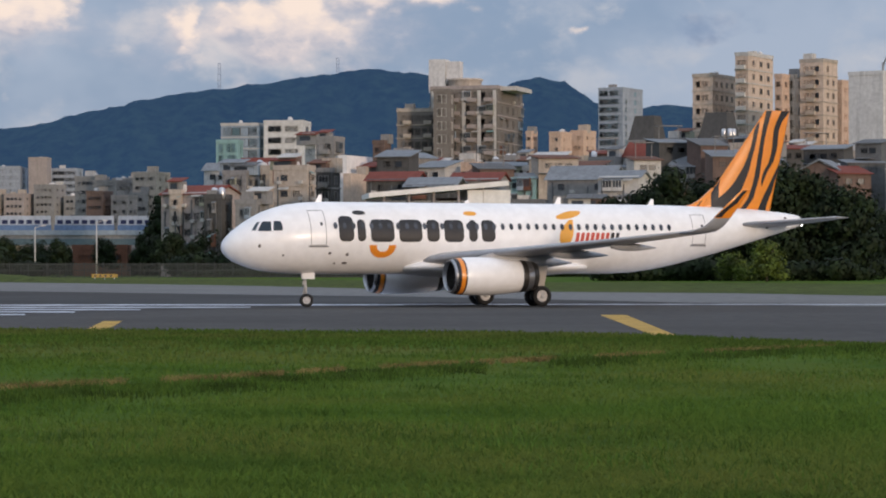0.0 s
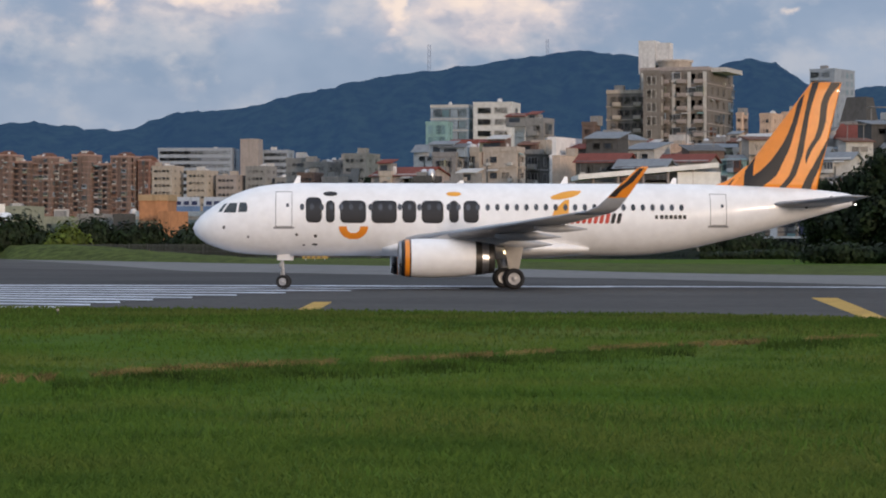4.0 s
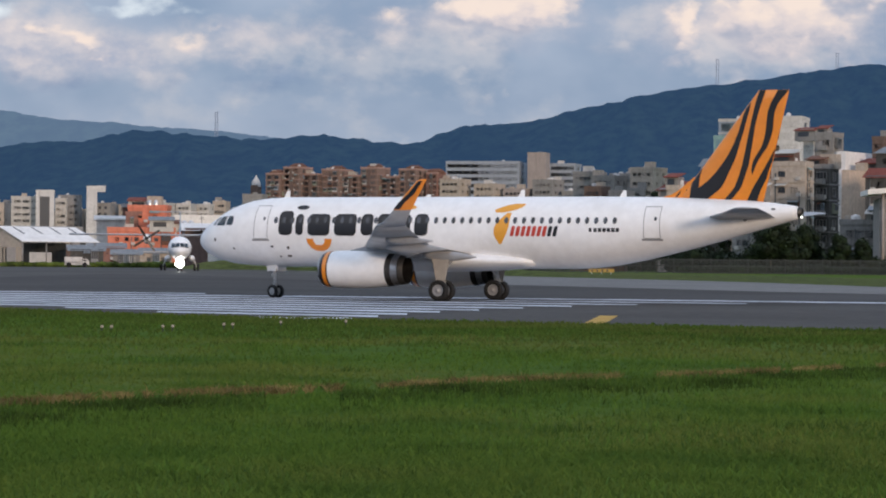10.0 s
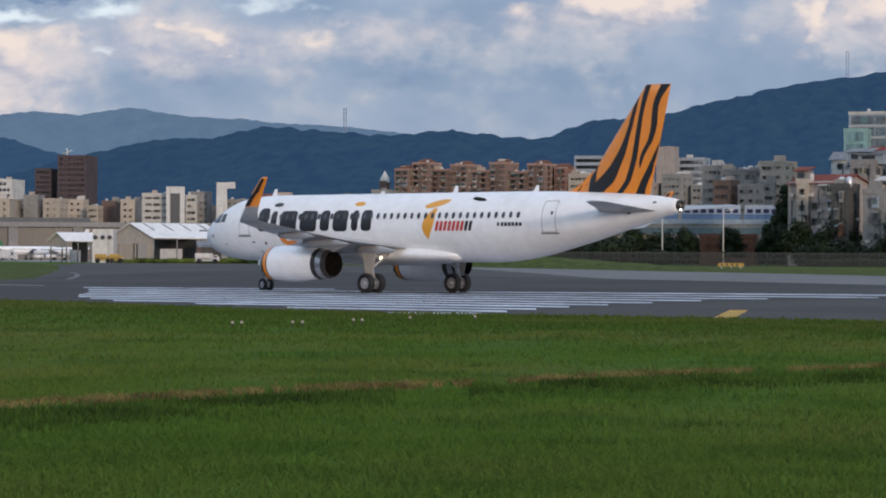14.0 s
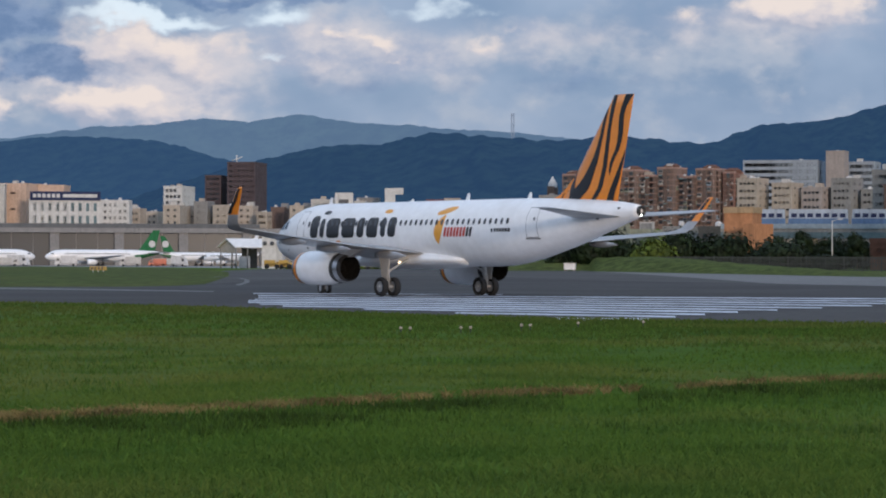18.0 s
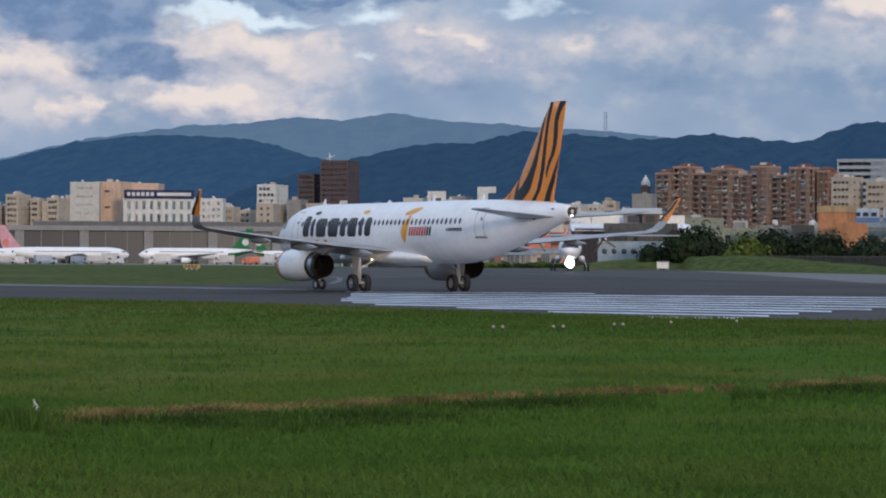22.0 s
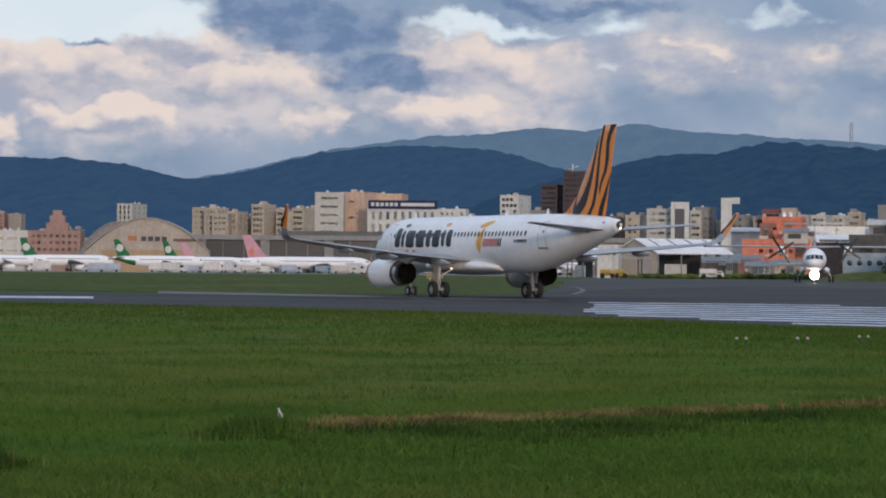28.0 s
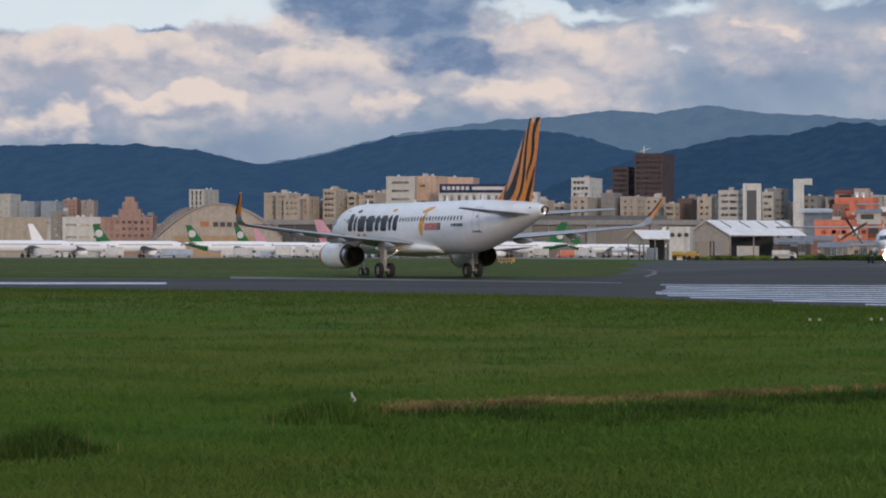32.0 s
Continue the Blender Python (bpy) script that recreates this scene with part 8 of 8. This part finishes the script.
def mast(az, dist, foot, high, label):
    p = spot(az, dist)
    ob = thing("radio_mast", label, "mast", pose(p.x, p.y, foot))
    part("tower", boxes("tower", [((x - 0.22, y - 0.22, 0), (x + 0.22, y + 0.22, high)) for x, y in ((-1.4, -1.4), (1.4, -1.4), (1.4, 1.4), (-1.4, 1.4))] + [((-1.6, -1.6, high * k), (1.6, 1.6, high * k + 0.3)) for k in (0.2, 0.4, 0.6, 0.8, 0.97)], M["mast_haze_blue"]), ob)


mast(4.57, 3300, EYE + .0650 * 3300 - 2, 34, "slender lattice radio mast on a wooded ridge")
mast(14.8, 3300, EYE + .0452 * 3300 - 2, 32, "slender lattice radio mast on a wooded ridge")
mast(2.15, 3300, EYE + .0712 * 3300 - 2, 20, "slender lattice radio mast on a wooded ridge")


# ---- grass ----
DRY_LINE = [(-14, 84), (-9, 75), (-3.65, 65), (4.6, 51.5), (9.9, 47), (11.2, 45), (16.6, 41), (20.3, 38), (24.7, 36), (28, 34.5), (40, 30)]


def blades(name, az, dist, high, width, mat, label, seed, lean=0.5, group="", top_bend=1.0):
    """Many single blades at azimuths and distances (arrays), each a bent tapering strip of two faces."""
    r = np.random.default_rng(seed)
    n = len(az)
    a = np.radians(az)
    base = np.stack([-np.sin(a) * dist, np.cos(a) * dist, np.zeros(n) - 0.02], -1)
    t = r.uniform(0, 2 * np.pi, n)
    side = np.stack([np.cos(t), np.sin(t), np.zeros(n)], -1) * (width / 2)[:, None]
    tip = np.stack([r.normal(0, lean, n) * high, r.normal(0, lean, n) * high, high], -1)
    mid = tip * np.array([0.35, 0.35, 0.62])
    v = np.stack([base - side, base + side, base + mid + side * 0.7, base + mid - side * 0.7, base + tip], 1).reshape(-1, 3)
    k = np.arange(n)[:, None] * 5
    quads = (k + np.array([[0, 1, 2, 3]])).tolist()
    tris = (k + np.array([[3, 2, 4]])).tolist()
    me = bpy.data.meshes.new(name)
    me.from_pydata(v.tolist(), [], quads + tris)
    me.materials.append(mat)
    return tagged(new(name, me), label, "grass", kind="stuff")


def make_grass():
    r = np.random.default_rng(5)
    n = 300000
    off = r.uniform(98, 480, n)
    dist = 9900.0 / off
    az = r.uniform(-9.6, 34.6, n)
    edge = np.array([lerp(NEAR_EDGE, a) for a in az])
    dry = np.array([lerp(DRY_LINE, a) for a in az])
    patch = np.array([noise.noise((a * d * 0.006, d * 0.09, 0.0)) for a, d in zip(az, dist)])
    keep = (dist < edge - 0.15 + 0.5 * patch) & ((dist < dry - 1.0 - 0.9 * patch) | (dist > dry + 0.4 + 0.5 * patch) | (az > 24.5))
    az, dist, patch = az[keep], dist[keep], patch[keep]
    high = np.clip(r.normal(0.070, 0.022, len(az)) * (1 + 0.9 * patch), 0.025, 0.20)
    blades("field_grass", az, dist, high, 0.012 + 0.0005 * dist, M["blade"], "rough green field grass", 6, 0.75)
    # far part of the field up to the pavement, where the eye meets it flat
    m = 45000
    az = r.uniform(-9.6, 34.6, m)
    edge = np.array([lerp(NEAR_EDGE, a) for a in az])
    dist = edge - np.abs(r.normal(0, 1, m)) * (edge - 70).clip(8, 70) * 0.5 - 0.1
    blades("edge_grass", az, dist, np.clip(r.normal(0.11, 0.035, m), 0.04, 0.22), 0.012 + 0.0007 * dist, M["edge_blade"], "rough olive grass along the pavement", 7)
    # dry straw along the wheel track
    k = 34000
    az = r.uniform(-9.6, 25.8, k)
    dist = np.array([lerp(DRY_LINE, a) for a in az]) + r.normal(0, 0.42, k)
    gaps = np.array([noise.noise((a * 0.9, 3.0, 0.0)) + 0.5 * noise.noise((a * 4.0, 7.0, 0.0)) for a in az]) > -0.14
    az, dist = az[gaps], dist[gaps]
    blades("dry_grass", az, dist, np.clip(r.normal(0.10, 0.035, len(az)), 0.02, 0.20), np.full(len(az), 0.02), M["straw"], "strip of dry straw-coloured grass along a track", 8, 0.8)
    # taller darker weeds on the near side of the track
    k = 26000
    az = r.uniform(-9.6, 27.5, k)
    dist = np.array([lerp(DRY_LINE, a) for a in az]) - 1.7 - np.abs(r.normal(0, 2.0, k))
    gaps = np.array([noise.noise((a * 0.35, 9.0, 0.0)) for a in az]) > -0.25
    az, dist = az[gaps], dist[gaps]
    blades("weeds", az, dist, np.clip(r.normal(0.125, 0.04, len(az)), 0.05, 0.25), np.full(len(az), 0.026), M["weed"], "taller dark green weeds along a track", 9, 0.35)
    for a0, d0, s, q in ((26.75, 33.2, 0.42, 3600), (32.8, 27.6, 0.40, 2200)):
        az = a0 + np.degrees(r.normal(0, s, q) / d0)
        stalks = a0 + np.degrees(r.normal(0, s, 160) / d0)
        blades("dead_stalks", stalks, d0 + r.normal(0, 0.3, 160), np.clip(r.normal(0.22, 0.07, 160), 0.08, 0.36), np.full(160, 0.010), M["straw"], "thin dry brown stalks among weeds", 30 + int(a0), 0.25)
        blades("weed_clump", az, d0 + r.normal(0, 0.35, q), np.clip(r.normal(0.24, 0.08, q), 0.06, 0.42) * np.exp(-((az - a0) * d0 / 57.3 / s) ** 2 * 0.35), np.full(q, 0.018), M["weed"], "clump of tall dark weeds in the field", 10 + int(a0), 0.35)

    # small dark tufts strewn over the field
    c = 460
    ca, cd = r.uniform(-9.6, 34.6, c), 9900.0 / r.uniform(110, 430, c)
    ok = cd < np.array([lerp(NEAR_EDGE, a) for a in ca]) - 1.0
    ca, cd = ca[ok], cd[ok]
    q = 60
    spread = r.uniform(0.25, 0.95, len(ca))
    az = np.repeat(ca, q) + np.degrees(r.normal(0, 1, len(ca) * q) * np.repeat(spread / cd, q))
    dist = np.repeat(cd, q) + r.normal(0, 1, len(ca) * q) * np.repeat(spread, q)
    blades("weed_tufts", az, dist, np.clip(r.normal(0.115, 0.03, len(az)), 0.05, 0.20), 0.010 + 0.0004 * dist, M["tuft"], "small dark weed tufts strewn over the grass", 15, 0.5)


M["tuft"] = material("tuft_leaves", (0.080, 0.150, 0.025), 0.8, vary=0.2, grain=0.5, stain=0.1, island=True, spec=0.15, thin=0.3)
M["weed"] = material("weed_leaves", (0.062, 0.114, 0.019), 0.8, vary=0.3, grain=0.5, stain=0.1, island=True, spec=0.15, thin=0.3)
make_grass()
bottle = thing("plastic_bottle", "white plastic bottle caught in weeds", "bottle", pose(-15.29, 30.90, 0.10, 12, -14, 0))
part("body", lathe("body", [(0.0, 0.01), (0.0, 0.036), (0.13, 0.036), (0.17, 0.013), (0.19, 0.013)], M["off_white"], "z", 14), bottle)
part("cap", lathe("cap", [(0.19, 0.015), (0.21, 0.015), (0.211, 0.002)], M["off_white"], "z", 10), bottle)


def make_bird():
    """A swallow that crosses low over the field: x ahead, z up."""
    ob = thing("bird", "small dark swallow flying low over the field", "bird")
    body = part("body", loft("body", [[(x, w * math.cos(2 * math.pi * j / 10), z + w * math.sin(2 * math.pi * j / 10)) for j in range(10)] for x, z, w in
                ((0.085, 0.0, 0.003), (0.075, 0.002, 0.012), (0.05, 0.004, 0.019), (0.0, 0.0, 0.022), (-0.05, 0.0, 0.014), (-0.085, 0.0, 0.006))], M["plumage"]), ob, "dark slim body")
    part("tail", mesh_of("tail", [(-0.07, 0.008, 0), (-0.07, -0.008, 0), (-0.15, -0.035, 0), (-0.11, 0, 0), (-0.15, 0.035, 0), (-0.07, 0, 0.006)], [(0, 3, 1), (1, 3, 2), (0, 4, 3), (0, 1, 5)], M["plumage"]), body, "forked tail")
    wings = []
    for side in (1, -1):
        v = [(0.045, 0.0, 0.004), (-0.03, 0.0, 0.004), (-0.035, side * 0.07, 0.0), (0.055, side * 0.07, 0.006), (-0.03, side * 0.13, 0.0), (0.02, side * 0.13, 0.002), (-0.07, side * 0.20, 0.0)]
        v += [(x, y, z - 0.005) for x, y, z in v]
        f = [(0, 1, 2, 3), (3, 2, 4, 5), (5, 4, 6), (10, 9, 8, 7), (12, 11, 9, 10), (13, 11, 12), (0, 3, 10, 7), (3, 5, 12, 10), (5, 6, 13, 12), (1, 8, 9, 2), (2, 9, 11, 4), (4, 11, 13, 6)]
        w = part("wing", mesh_of("wing", v, f, M["plumage"]), ob, "pointed dark wing", pose(0, side * 0.012, 0.008))
        wings.append((w, side))
    return ob, wings


M["plumage"] = material("bird_plumage", (0.02, 0.02, 0.024), 0.6, vary=0.2, grain=40.0, stain=8.0)
swallow, swallow_wings = make_bird()


# ---- what moves ----
TAXI = [(0, 3.83, 162.85, 204.3), (2, -2.19, 160.03, 194.7), (4, -8.14, 158.04, 187.4), (7, -17.63, 157.52, 176.8), (9, -23.83, 157.85, 169.2), (11, -29.63, 158.95, 161.1),
        (13, -35.85, 161.06, 153.7), (15, -40.99, 163.35, 148.4), (18, -49.17, 167.75, 142.4), (20, -54.52, 171.62, 139.0), (22, -59.68, 175.24, 138.6), (24, -64.76, 178.58, 138.4),
        (27, -73.32, 184.91, 138.9), (29, -80.00, 190.23, 139.2), (30.5, -85.90, 194.41, 139.7), (32, -91.99, 198.73, 139.9)]


def taxi_at(t):
    """The airliner's place and heading at t, on a smooth line through the rows of TAXI."""
    rows = TAXI
    i = max(k for k in range(len(rows) - 1) if rows[k][0] <= t or k == 0)
    a, b = rows[i], rows[i + 1]
    p, q = rows[max(0, i - 1)], rows[min(len(rows) - 1, i + 2)]
    h = b[0] - a[0]
    u = (t - a[0]) / h
    out = []
    for j in (1, 2, 3):
        m0 = (b[j] - p[j]) / (b[0] - p[0]) * h
        m1 = (q[j] - a[j]) / (q[0] - a[0]) * h
        out.append((2 * u ** 3 - 3 * u * u + 1) * a[j] + (u ** 3 - 2 * u * u + u) * m0 + (3 * u * u - 2 * u ** 3) * b[j] + (u ** 3 - u * u) * m1)
    return out


def motions():
    rows, step = [], 0.5
    for i in range(65):
        x, y, th = taxi_at(i * step)
        rows.append((i * step, pose(x, y, ground_z(math.hypot(x, y)) + 0.026, 0, 0, th)))
    walk(airliner, rows)
    # the swallow's straight flight past the airliner, from far outside the view to far outside it
    a, b = spot(20.2, 34.0), spot(10.0, 34.0)
    a.z, b.z = 1.98 + 34.0 * math.tan(radians(3.10)), 1.98 + 34.0 * math.tan(radians(0.70))
    way = (b - a) / 1.0
    level = Vector((way.x, way.y, 0))
    heading = math.degrees(math.atan2(way.y, way.x))
    rows = []
    for t in (0.0, 12.7, 13.2, 13.7, 14.2, 14.7, 32.0):
        p = a + (way if 12.7 <= t <= 14.7 else level) * (t - 13.2)
        if t < 12.7:
            p.z = a.z - 0.5 * way.z
        elif t > 14.7:
            p.z = a.z + 1.5 * way.z + 0.9
        rows.append((t, pose(p.x, p.y, p.z, 0, 6, heading)))
    walk(swallow, rows)
    for w, side in swallow_wings:
        beats = [(0.0, 25)] + [(12.5 + 0.1 * i, (35, 5, -30, 5)[i % 4]) for i in range(25)] + [(32.0, 25)]
        walk(w, [(t, pose(0, side * 0.012, 0.008, side * up, 0, 0)) for t, up in beats])
    turns = []
    for i in range(33):
        t = min(31.9, max(0.1, i * 1.0))
        (x0, y0, a0), (x1, y1, a1) = taxi_at(t - 0.1), taxi_at(t + 0.1)
        v = math.hypot(x1 - x0, y1 - y0) / 0.2
        turns.append((i * 1.0, pose(12.66, 0, 0, 0, 0, max(-25, min(25, math.degrees(math.atan2(12.66 * radians(a1 - a0) / 0.2, v)))))))
    walk(STEER[0], turns)
    for w, at, r, side in ROLLERS:
        rows, turn = [], 0.0
        dt = 0.1
        for i in range(321):
            if i:
                (x0, y0, a0), (x1, y1, a1) = taxi_at((i - 1) * dt), taxi_at(min(32.0, i * dt))
                turn += math.degrees((math.hypot(x1 - x0, y1 - y0) - radians(a1 - a0) * side) / r)
            rows.append((i * dt, at @ pose(0, 0, 0, 0, turn, 0)))
        walk(w, rows)


motions()
